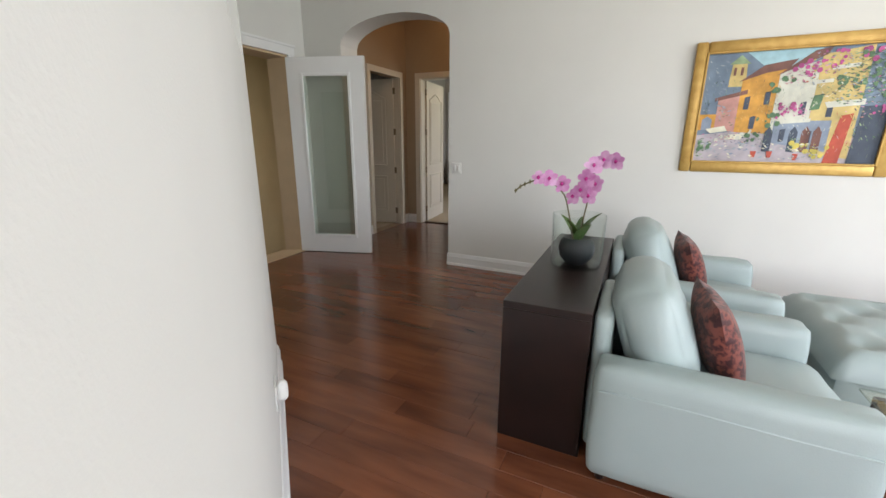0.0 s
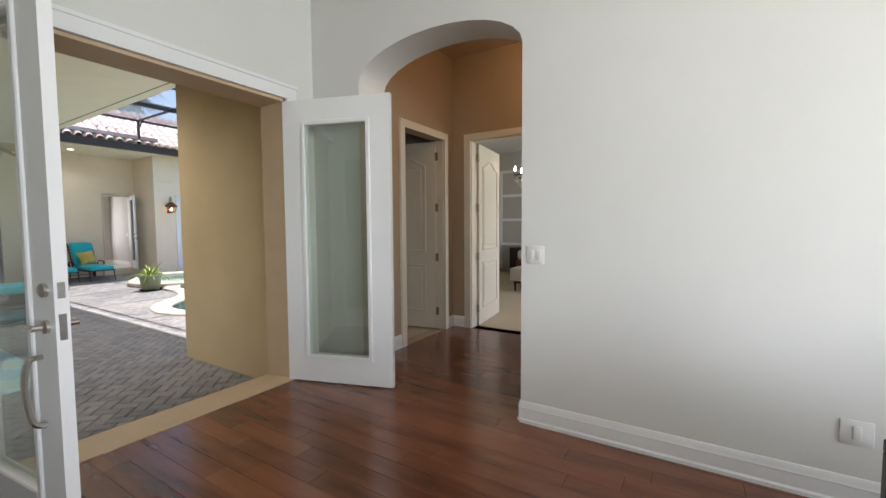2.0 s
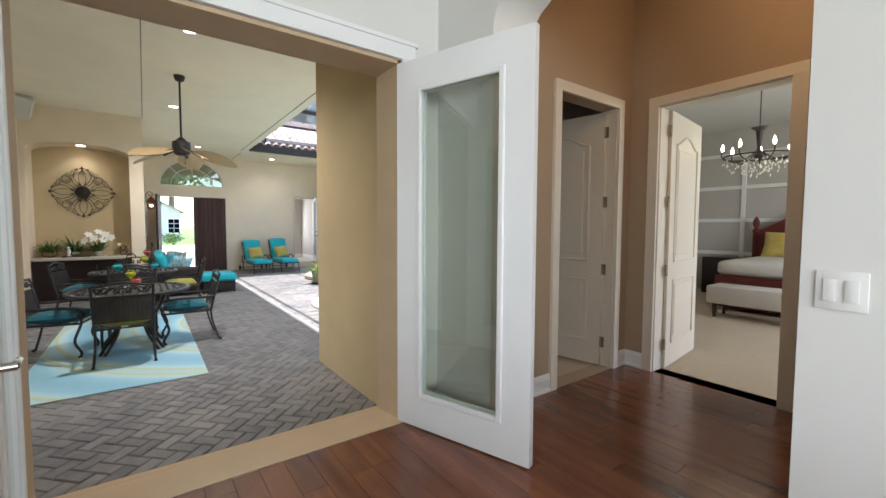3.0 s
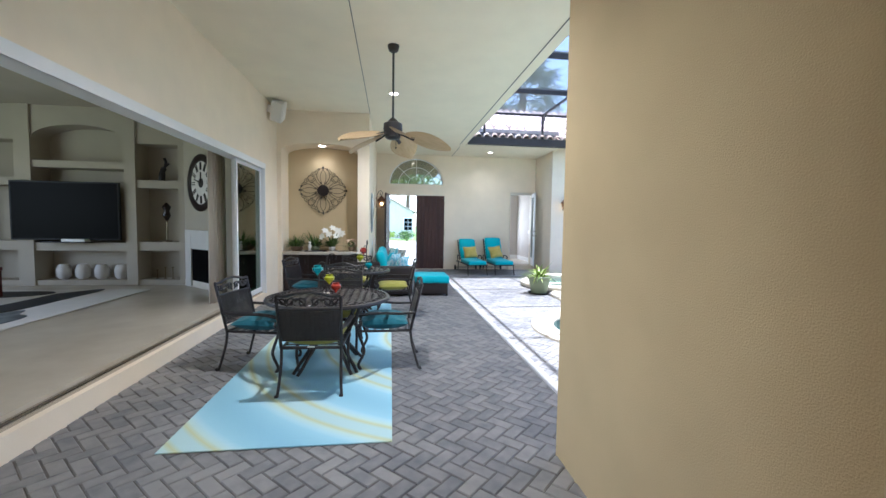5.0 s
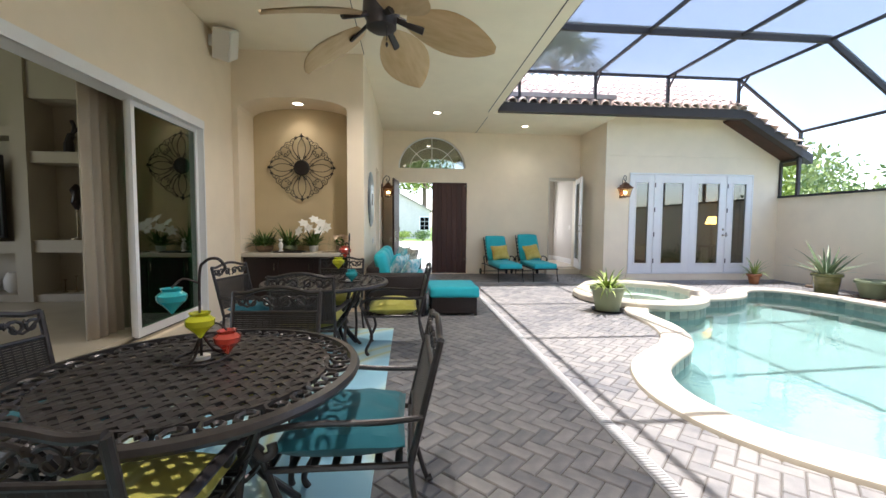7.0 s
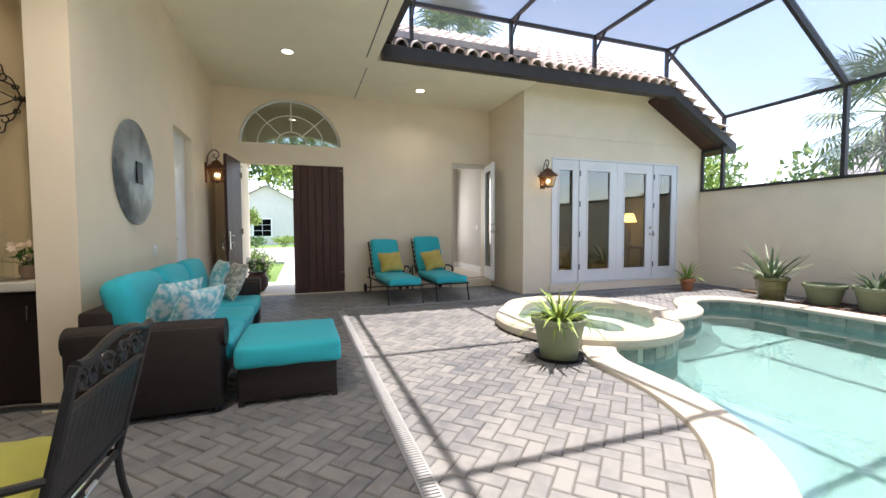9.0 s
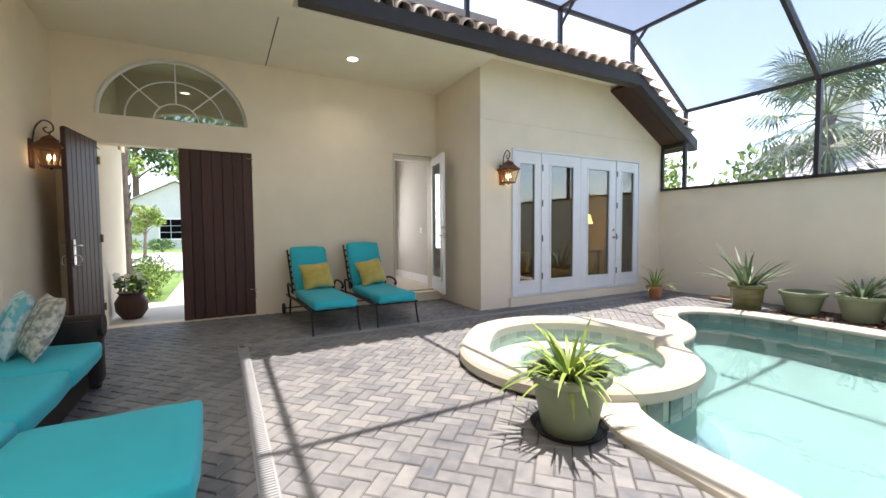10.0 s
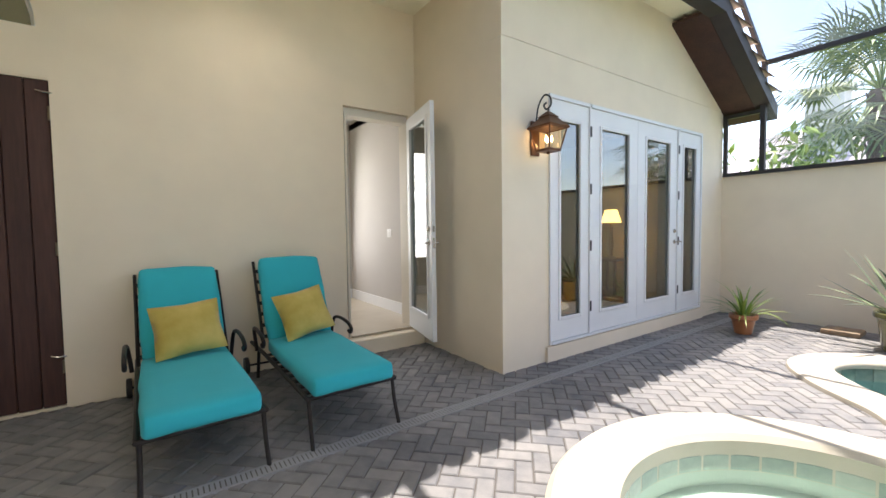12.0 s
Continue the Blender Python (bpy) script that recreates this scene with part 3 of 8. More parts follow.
# ---- doors and frames ----
def hinge_set(leaf, h, zs, x=0.0, y=0.0, metal="brass"):
    for z in zs:
        bm = B()
        lathe(bm, [(0.009, -0.05), (0.009, 0.05)], 8, (0, 0, 0))
        box(bm, -0.03, 0.03, -0.004, 0.004, -0.048, 0.048)
        part("hinge", bm, metal, leaf, m=pose(x, y, z))


def lever(leaf, x, z, t, metal="steel", flip=1):
    for s in (1, -1):
        bm = B()
        lathe(bm, [(0.026, 0.0), (0.026, 0.012), (0.012, 0.018), (0.012, 0.05)], 12)
        bmesh.ops.transform(bm, matrix=pose(x, s * t / 2, z, -90 * s), verts=bm.verts)
        tube(bm, [(x, s * (t / 2 + 0.045), z), (x - flip * 0.05, s * (t / 2 + 0.05), z + 0.004), (x - flip * 0.11, s * (t / 2 + 0.045), z - 0.006)], [0.011, 0.009, 0.006])
        part("door_handle", bm, metal, leaf, "metal lever handle")
        bm = B()
        lathe(bm, [(0.027, 0.0), (0.027, 0.014), (0.018, 0.02)], 12)
        part("deadbolt", bm, metal, leaf, m=pose(x, s * t / 2, z + 0.14, -90 * s))
    bm = B()
    box(bm, x + flip * 0.055, x + flip * 0.062, -0.012, 0.012, z - 0.05, z + 0.05)
    box(bm, x + flip * 0.055, x + flip * 0.062, -0.012, 0.012, z + 0.11, z + 0.17)
    part("latch_plate", bm, metal, leaf)


def glass_leaf(name, w, h, m, paint, pane, label, stile=0.135, top=0.14, low=0.25, t=0.045, handle=None, hinges=(), flip=1, hinge_metal="brass"):
    d = thing(name, m, label, "door")
    d["kind"] = "structure"
    for a, b, c, e, nm in ((0, stile, 0, h, "stile"), (w - stile, w, 0, h, "stile"), (stile, w - stile, 0, low, "rail"), (stile, w - stile, h - top, h, "rail")):
        bm = B()
        box(bm, a, b, -t / 2, t / 2, c, e)
        part(nm, bm, paint, d)
    bm = B()
    for s in (1, -1):
        y0, y1 = (t / 2 - 0.004, t / 2 + 0.012) if s > 0 else (-t / 2 - 0.012, -t / 2 + 0.004)
        o, i = 0.022, 0.012
        a0, a1, c0, c1 = stile - o, w - stile + o, low - o, h - top + o
        k = o + i
        for q in ((a0, a0 + k, c0, c1), (a1 - k, a1, c0, c1), (a0 + k, a1 - k, c0, c0 + k), (a0 + k, a1 - k, c1 - k, c1)):
            rbox(bm, q[0], q[1], y0, y1, q[2], q[3], 0.005, 1)
    part("glazing_bead", bm, paint, d)
    bm = B()
    box(bm, stile - 0.004, w - stile + 0.004, -0.004, 0.004, low - 0.004, h - top + 0.004)
    p = part("pane", bm, pane, d, "clear glass pane", smooth=0)
    p.visible_shadow = False
    if hinges:
        hinge_set(d, h, hinges, -0.006, 0.0, hinge_metal)
    if handle:
        lever(d, w - 0.062, handle, t, flip=flip)
    return d


def panel_leaf(name, w, h, m, label, hinges, side=1):
    d = thing(name, m, label, "door")
    d["kind"] = "structure"
    bm = B()
    box(bm, 0, w, -0.018, 0.018, 0, h)
    part("door_panel", bm, "cream_paint", d)
    for s in (1, -1):
        for z0, z1, arch in ((0.22, 0.80, 0), (0.98, h - 0.18, 0.10)):
            bm = B()
            x0, x1 = 0.14, w - 0.14
            pts = [(x0, 0, z0), (x1, 0, z0), (x1, 0, z1 - arch)]
            if arch:
                pts += [(x1 - (x1 - x0) * k / 8, 0, z1 - arch + arch * (0.5 - 0.5 * math.cos(2 * math.pi * k / 8))) for k in range(1, 8)]
            pts += [(x0, 0, z1 - arch), (x0, 0, z0)]
            tube(bm, pts, 0.014, 6)
            part("panel_moulding", bm, "cream_paint", d, m=pose(0, s * 0.018, 0))
            bm = B()
            rbox(bm, x0 + 0.05, x1 - 0.05, s * 0.012, s * 0.024, z0 + 0.05, z1 - arch - 0.04, 0.008, 1)
            part("raised_panel", bm, "cream_paint", d)
    hinge_set(d, h, hinges, -0.004, side * 0.012)
    return d


ang = math.degrees(math.atan2(4.165 - 3.87, -2.95 + 3.86))
glass_leaf("door_1", 0.94, 2.325, pose(-3.865, 3.885, 0.008, 0, 0, ang), "white_paint", "door_pane", "open white glazed entrance door leaf with brass hinges", stile=0.19, top=0.195, low=0.22, hinges=(0.25, 0.95, 1.6, 2.15))
ang = math.degrees(math.atan2(2.20 - 2.10, -2.99 + 3.86))
glass_leaf("door_2", 0.90, 2.335, pose(-3.86, 2.09, 0.012, 0, 0, ang), "white_paint", "door_pane", "open white glazed entrance door leaf with lever handle", stile=0.19, top=0.195, low=0.22, handle=0.92, hinges=(0.25, 0.95, 1.6, 2.15))
# pull handle on the outer side of the second leaf
bm = B()
tube(bm, smooth_curve([(0.80, -0.03, 0.80), (0.80, -0.07, 0.79), (0.80, -0.085, 0.70), (0.80, -0.07, 0.56), (0.80, -0.03, 0.53)]), 0.011)
part("pull_handle", bm, "steel", bpy.data.objects["door_2"], "dark curved pull handle")
bm = B()
box(bm, -3.85, -3.825, 1.97, 2.06, 0, 2.36)
box(bm, -3.85, -3.825, 3.89, 3.98, 0, 2.36)
box(bm, -3.85, -3.82, 1.97, 3.98, 2.36, 2.45)
box(bm, -3.85, -3.81, 1.955, 3.995, 2.45, 2.475)
structure("door_casing", bm, "white_paint", "white painted casing round the entrance doors", "trim")
bm = B()
box(bm, -4.15, -3.85, 2.063, 2.085, -0.02, 2.36)
box(bm, -4.15, -3.85, 3.868, 3.888, -0.02, 2.36)
box(bm, -4.15, -3.85, 2.063, 3.888, 2.335, 2.358)
structure("door_jamb", bm, "sill_tan", "tan painted entrance door jambs", "trim")
bm = B()
prism(bm, [(-4.22, -0.24), (-4.22, -0.035), (-4.1, -0.012), (-3.9, 0.014), (-3.82, 0.006), (-3.82, -0.02), (-3.9, -0.24)], "y", 2.06, 3.89)
structure("threshold", bm, "sill_tan", "worn tan timber threshold of the entrance", "threshold")
# hall doors
panel_leaf("door_3", 0.80, 2.33, pose(-3.70, 5.955, 0.01, 0, 0, 180 + 10), "cream panelled closet door standing ajar", (0.22, 0.9, 1.52, 2.15), 1)
panel_leaf("door_4", 0.88, 2.33, pose(-3.315, 6.35, 0.01, 0, 0, 97), "cream panelled bedroom door standing open", (0.22, 0.9, 1.52, 2.15), -1)
bm = B()
for a, b in ((5.09, 5.165), (5.975, 6.05)):
    box(bm, -3.6, -3.575, a, b, 0, 2.355)
box(bm, -3.6, -3.575, 5.09, 6.05, 2.355, 2.435)
for a, b in ((5.16, 5.175), (5.965, 5.98)):
    box(bm, -3.75, -3.6, a, b, 0, 2.36)
for a, b in ((-3.42, -3.335), (-2.425, -2.34)):
    box(bm, a, b, 6.175, 6.2, 0, 2.355)
box(bm, -3.42, -2.34, 6.172, 6.198, 2.355, 2.435)
for a, b in ((-3.34, -3.325), (-2.435, -2.42)):
    box(bm, a, b, 6.2, 6.35, 0, 2.36)
box(bm, -3.34, -2.42, 6.2, 6.35, 2.345, 2.36)
structure("door_casing", bm, "cream_paint", "cream painted casings of the hall doors", "trim")


def baseboard(pts, paint="white_paint"):
    """Moulded skirting along a polyline on the floor; the room lies to the left of the way."""
    for a, b in zip(pts, pts[1:]):
        a, b = Vector((*a, 0)), Vector((*b, 0))
        d = (b - a)
        L = d.length
        bm = B()
        prism(bm, [(0.0, 0.0), (-0.022, 0.0), (-0.022, 0.02), (-0.014, 0.03), (-0.014, 0.095), (-0.018, 0.10), (-0.012, 0.115), (-0.012, 0.125), (-0.005, 0.14), (0.0, 0.142)], "x", 0, L)
        bmesh.ops.scale(bm, vec=(1, -1, 1), verts=bm.verts)
        single("baseboard", bm, paint, "white moulded skirting board along the wall", "baseboard", Matrix.Translation(a) @ pose(0, 0, 0, 0, 0, math.degrees(math.atan2(d.y, d.x))), kind="structure")


baseboard([(5.5, 4.179), (-1.9, 4.179)])
baseboard([(-1.901, 4.18), (-1.901, 4.5)])
baseboard([(-3.299, 4.5), (-3.299, 4.18), (-3.85, 4.179)])
e = P0 + DIR * 4.2
baseboard([(-3.85, 1.691), (P0.x, P0.y + 0.001)])
baseboard([(P0.x, P0.y), (e.x, e.y)])
baseboard([(-3.42, 6.199), (-3.6, 6.199)])
baseboard([(-3.599, 6.199), (-3.599, 6.05)])
baseboard([(-3.599, 5.09), (-3.599, 4.5)])
baseboard([(-12.2, -1.02), (-11.25, 0.0)][::-1], "cream_paint")

# gate leaves: dark vertical boards
def gate_leaf(name, w, h, m, label):
    d = thing(name, m, label, "gate")
    n = 7
    for i in range(n):
        bm = B()
        a, b = w * i / n, w * (i + 1) / n
        rbox(bm, a + 0.002, b - 0.002, -0.02, 0.02, 0, h, 0.006, 1)
        part("board", bm, "gate_wood", d)
    bm = B()
    box(bm, 0.01, w - 0.01, -0.03, -0.012, 0.01, h - 0.01)
    part("backing", bm, "gate_wood", d)
    for z in (0.25, h - 0.3):
        bm = B()
        rbox(bm, 0.03, w - 0.03, -0.045, -0.02, z, z + 0.12, 0.005, 1)
        part("ledger", bm, "gate_wood", d)
    for z in (0.3, 1.2, h - 0.25):
        bm = B()
        lathe(bm, [(0.012, -0.05), (0.012, 0.05)], 8)
        part("hinge", bm, "brass", d, m=pose(0.0, 0.03, z))
    for z in (0.38, h - 0.1):
        bm = B()
        tube(bm, [(-0.03, 0.03, z), (0.03, 0.045, z), (0.07, 0.03, z + 0.01)], 0.008)
        part("hook", bm, "steel", d)
    return d


g = gate_leaf("wooden_gate", 0.94, 2.46, pose(-17.24, 4.795, -0.215, 0, 0, -90), "dark brown vertical board gate leaf, closed")
g = gate_leaf("wooden_gate", 0.84, 2.46, pose(-17.20, 2.955, -0.215, 0, 0, -7), "dark brown board gate leaf standing open beside the wall")
bm = B()
for s in (1, -1):
    rbox(bm, 0.74, 0.80, s * 0.02, s * 0.03, 0.9, 1.2, 0.004, 1)
    tube(bm, smooth_curve([(0.77, s * 0.03, 1.02), (0.77, s * 0.08, 1.0), (0.77, s * 0.085, 0.92), (0.77, s * 0.03, 0.9)]), 0.009)
    tube(bm, [(0.77, s * 0.03, 1.13), (0.77, s * 0.07, 1.13), (0.70, s * 0.075, 1.125)], 0.008)
part("door_handle", bm, "steel", g, "silver handle set")
bm = B()
box(bm, -17.4, -17.2, 2.952, 2.97, -0.22, 2.235)
box(bm, -17.4, -17.2, 2.952, 4.798, 2.235, 2.248)
structure("gate_frame", bm, "stucco", "thin stucco edged gate frame", "trim")
# arched transom over the gate
w1 = thing("window_1", pose(-17.30, GY, 2.61), "half-round transom window with white spokes over the gate", "window")
w1["kind"] = "structure"


def half_round(r, ry, k=24):
    return [(0, r * math.cos(math.pi * i / k), ry * math.sin(math.pi * i / k)) for i in range(k + 1)]


bm = B()
tube(bm, half_round(0.885, 0.825), 0.022, 6)
part("window_frame", bm, "white_paint", w1)
for f in (0.66, 0.30):
    bm = B()
    tube(bm, half_round(0.9 * f, 0.84 * f), 0.011, 6)
    part("glazing_bar", bm, "white_paint", w1)
for a in (45, 90, 135):
    c, s = math.cos(radians(a)), math.sin(radians(a))
    bm = B()
    tube(bm, [(0, 0.27 * c, 0.25 * s), (0, 0.88 * c, 0.82 * s)], 0.011, 6)
    part("glazing_bar", bm, "white_paint", w1)
bm = B()
prism(bm, [(p[1], p[2]) for p in half_round(0.9, 0.84)], "x", -0.004, 0.004)
p = part("pane", bm, "dark_pane", w1, smooth=0)
p.visible_shadow = False

# patio side door, standing open, with the small hall behind it
glass_leaf("door_5", 0.80, 2.40, pose(-17.19, 7.85, -0.04, 0, 0, -13), "white_paint", "dark_pane", "open white glazed patio door with chrome lever", stile=0.12, top=0.13, low=0.24, handle=1.0, hinges=(0.3, 1.2, 2.1), hinge_metal="iron")
bm = B()
box(bm, -17.4, -17.19, 7.075, 7.10, -0.06, 2.36)
box(bm, -17.4, -17.19, 7.84, 7.858, -0.06, 2.36)
box(bm, -17.4, -17.25, 7.075, 7.858, 2.335, 2.417)
structure("door_jamb", bm, "cream_paint", "cream painted jambs of the patio side door", "trim")
bm = B()
box(bm, -19.6, -17.4, 6.4, 6.55, -0.4, 2.9)
# far-wall hole is made up to hold the added hall lamp
wall_x(bm, -19.75, -19.6, 6.4, 8.25, -0.4, 2.9, [(6.85, 7.75, 0.6, 2.4)])
box(bm, -19.6, -17.4, 8.1, 8.25, -0.4, 2.9)
structure("wall_side_hall", bm, "grey_wall", "grey painted walls of the side hall", "wall")
bm = B()
box(bm, -19.75, -17.4, 6.4, 8.25, 2.9, 3.0)
structure("ceiling_side_hall", bm, "white_wall", "white ceiling of the side hall", "ceiling")
bm = B()
box(bm, -19.6, -17.4, 6.55, 8.1, -0.4, -0.05)
box(bm, -17.4, -17.16, 7.1, 7.84, -0.062, -0.045)
structure("floor_side_hall", bm, "marble", "cream tiled floor of the side hall", "floor")
for (x0, x1, y0, y1) in ((-19.6, -17.4, 8.085, 8.1), (-19.6, -19.585, 6.55, 8.08)):
    bm = B()
    box(bm, x0, x1, y0, y1, -0.05, 0.10)
    structure("baseboard", bm, "white_paint", "white skirting in the side hall", "baseboard")

bm = B()
rbox(bm, -17.2, -17.02, 7.0, 7.93, PATIO - 0.05, -0.07, 0.01, 1)
structure("door_step", bm, "stucco", "low stucco step under the side door", "step")
# french doors
FY = (8.575, 9.21, 10.14, 11.10, 11.765)
d = thing("window_2", pose(0, 0, 0), "white frame of the french doors", "door")
d["kind"] = "structure"
for a, b in ((8.567, 8.592), (11.748, 11.773), (9.195, 9.225), (11.085, 11.115)):
    bm = B()
    box(bm, -15.80, -15.70, a, b, -0.07, 2.39)
    part("mullion", bm, "white_paint", d)
bm = B()
box(bm, -15.80, -15.70, 8.592, 11.748, 2.355, 2.388)
part("head", bm, "white_paint", d)
bm = B()
box(bm, -15.82, -15.69, 8.592, 11.748, -0.068, -0.045)
part("sill", bm, "white_paint", d)
for i in range(4):
    a, b = FY[i] + 0.018, FY[i + 1] - 0.018
    if i == 1:
        b += 0.016
    if i == 2:
        a -= 0.016
    glass_leaf("door_6" if i in (1, 2) else "window_3", b - a, 2.39, pose(-15.74, a, -0.04, 0, 0, 90), "white_paint", "dark_pane",
               "white glazed french door leaf, closed" if i in (1, 2) else "white glazed sidelight beside the french doors", stile=0.18 if i in (1, 2) else 0.135, top=0.185, low=0.22,
               handle=0.93 if i == 2 else None, hinges=(), flip=-1 if i == 2 else 1)
for y in (9.21, 11.10):
    for z in (0.25, 0.9, 1.5, 2.1):
        bm = B()
        box(bm, -15.71, -15.695, y - 0.013, y + 0.013, z - 0.055, z + 0.055)
        part("hinge", bm, "iron", d)
# room behind the french doors
bm = B()
box(bm, -20.4, -20.25, 8.1, 12.67, -0.4, 3.2)
box(bm, -20.25, -15.9, 12.47, 12.67, -0.4, 3.2)
box(bm, -20.25, -17.4, 8.1, 8.25, 2.9, 3.2)
structure("wall_guest", bm, "grey_wall", "dim painted walls of the guest room", "wall")
bm = B()
box(bm, -20.4, -15.9, 8.1, 12.67, 2.75, 2.85)
structure("ceiling_guest", bm, "white_wall", "white ceiling of the guest room", "ceiling")
bm = B()
box(bm, -20.25, -15.9, 8.1, 12.47, -0.4, -0.05)
structure("floor_guest", bm, "carpet", "tan carpet of the guest room", "floor")
d = thing("bed", pose(-19.2, 10.3, -0.05), "pale bed with pillows in the dim guest room", "bed")
bm = B()
rbox(bm, -1.0, 1.0, -0.8, 0.8, 0.0, 0.55, 0.08)
part("mattress", bm, "linen", d)
bm = B()
rbox(bm, -1.05, -0.95, -0.85, 0.85, 0.0, 1.2, 0.03)
part("headboard", bm, "linen", d)
d = thing("table_lamp", pose(-17.2, 11.9, 0.55), "lit table lamp with a warm fabric shade", "lamp")
bm = B()
lathe(bm, [(0.08, 0), (0.08, 0.02), (0.02, 0.05), (0.045, 0.25), (0.018, 0.5), (0.012, 0.68)], 14)
part("base", bm, "brass", d)
bm = B()
lathe(bm, [(0.17, 0.62), (0.10, 0.84)], 20, cap=False)
part("shade", bm, "shade_glow", d, "glowing fabric shade")
point_light("table_lamp_light", (-17.2, 11.9, 1.30), 3)
d = thing("side_table", pose(-17.2, 11.9, -0.05), "dark wooden side table under a lamp", "table")
bm = B()
rbox(bm, -0.25, 0.25, -0.25, 0.25, 0.56, 0.60, 0.008)
part("tabletop", bm, "dark_wood", d)
for x in (-0.2, 0.2):
    for y in (-0.2, 0.2):
        bm = B()
        box(bm, x - 0.02, x + 0.02, y - 0.02, y + 0.02, 0, 0.56)
        part("leg", bm, "dark_wood", d)


def curtain(name, x0, y0, x1, y1, z0, z1, label, folds=5, amp=0.035, mt="curtain"):
    bm = B()
    n = folds * 10
    rows = []
    dx, dy = x1 - x0, y1 - y0
    L = math.hypot(dx, dy)
    for z in (z0, (z0 + z1) / 2, z1):
        r = []
        for i in range(n + 1):
            s = i / n
            o = amp * math.sin(s * folds * 2 * math.pi) * (1.1 if z == z0 else 0.9)
            r.append(bm.verts.new((x0 + dx * s - dy / L * o, y0 + dy * s + dx / L * o, z)))
        rows.append(r)
    for a, b in zip(rows, rows[1:]):
        for i in range(n):
            bm.faces.new((a[i], a[i + 1], b[i + 1], b[i]))
    ob = single(name, bm, mt, label, "curtain", smooth=80)
    so = ob.modifiers.new("thick", "SOLIDIFY")
    so.thickness = 0.004
    return ob


curtain("curtain", -16.1, 11.35, -16.1, 12.2, -0.04, 2.5, "grey curtain hanging inside the french doors", 6, 0.03)

# white door in the sofa wall, set back in its opening
d = thing("door_7", pose(-14.76, 2.44, -0.05), "closed white side door deep in its stucco opening", "door")
d["kind"] = "structure"
bm = B()
box(bm, -0.84, 0.0, -0.02, 0.02, 0, 2.37)
part("door_panel", bm, "white_paint", d)
for z0, z1 in ((0.25, 0.95), (1.1, 2.15)):
    bm = B()
    rbox(bm, -0.70, -0.14, 0.016, 0.028, z0, z1, 0.008, 1)
    part("raised_panel", bm, "white_paint", d)
lever(d, -0.07, 0.95, 0.04)
bm = B()
box(bm, -17.0, -14.3, 2.25, 2.40, -0.4, 3.0)
structure("wall_behind", bm, "stucco", "stucco backing behind the side door", "wall")

# sliding doors to the living room
d = thing("sliding_door", pose(0, 0, 0), "stacked white framed sliding glass panels with green-tinted panes", "sliding door")
for y, x0, x1 in ((0.60, -11.53, -10.32), (0.55, -11.45, -10.36)):
    for q in ((x0, x0 + 0.05, -0.02, 2.28), (x1 - 0.05, x1, -0.02, 2.28), (x0 + 0.05, x1 - 0.05, -0.02, 0.06), (x0 + 0.05, x1 - 0.05, 2.20, 2.28)):
        bm = B()
        box(bm, q[0], q[1], y - 0.02, y + 0.02, q[2], q[3])
        part("panel_frame", bm, "white_paint", d)
    bm = B()
    box(bm, x0 + 0.05, x1 - 0.05, y - 0.004, y + 0.004, 0.06, 2.20)
    p = part("pane", bm, "green_pane", d, "dark green-tinted pane", smooth=0)
bm = B()
for k in range(4):
    box(bm, -11.55, -5.3, 0.42 + k * 0.06, 0.445 + k * 0.06, -0.058, -0.035 + 0.006 * (k % 2))
part("floor_track", bm, "steel", d)
bm = B()
box(bm, -11.55, -5.3, 0.50, 0.69, 2.25, 2.31)
box(bm, -11.55, -5.3, 0.68, 0.70, 2.25, 2.35)
part("head_track", bm, "white_paint", d)
bm = B()
box(bm, -11.56, -11.535, 0.50, 0.69, -0.06, 2.25)
part("side_track", bm, "white_paint", d)
curtain("curtain", -10.72, 0.28, -10.17, 0.28, 0.0, 2.6, "beige linen curtain drawn beside the sliding doors", 5)

# ---- pool, spa, paving ----
WATER = -0.36
SX, SY, RI, RO, SZ = -13.27, 7.40, 0.82, 1.12, -0.085
POOL = [(-12.3, 11.08), (-13.3, 11.05), (-13.85, 10.80), (-14.02, 10.38), (-13.78, 9.98), (-13.38, 9.62), (-13.12, 9.15), (-13.04, 8.6), (-13.0, 8.40), (-12.62, 8.22), (-12.33, 7.86), (-12.23, 7.42), (-12.26, 6.99), (-11.92, 6.78), (-11.6, 6.74), (-11.2, 6.70), (-10.72, 6.54), (-10.28, 6.24), (-9.97, 5.88), (-9.70, 5.60), (-9.36, 5.43), (-9.0, 5.38), (-8.6, 5.48), (-8.22, 5.78), (-7.92, 6.2),
        (-7.6, 6.9), (-7.25, 7.8), (-7.1, 9.0), (-7.15, 10.2), (-7.5, 10.85), (-8.3, 11.08), (-10.3, 11.08)]
edge = smooth_curve([(x, y, 0) for x, y in POOL], 6, True)
NE = len(edge)
CX, CY = -10.4, 8.6
outs = []
for i in range(NE):
    d = edge[(i + 1) % NE] - edge[i - 1]
    o = Vector((d.y, -d.x, 0)).normalized()
    outs.append(o)
area = sum(edge[i].x * edge[(i + 1) % NE].y - edge[(i + 1) % NE].x * edge[i].y for i in range(NE))
if area < 0:
    outs = [-o for o in outs]


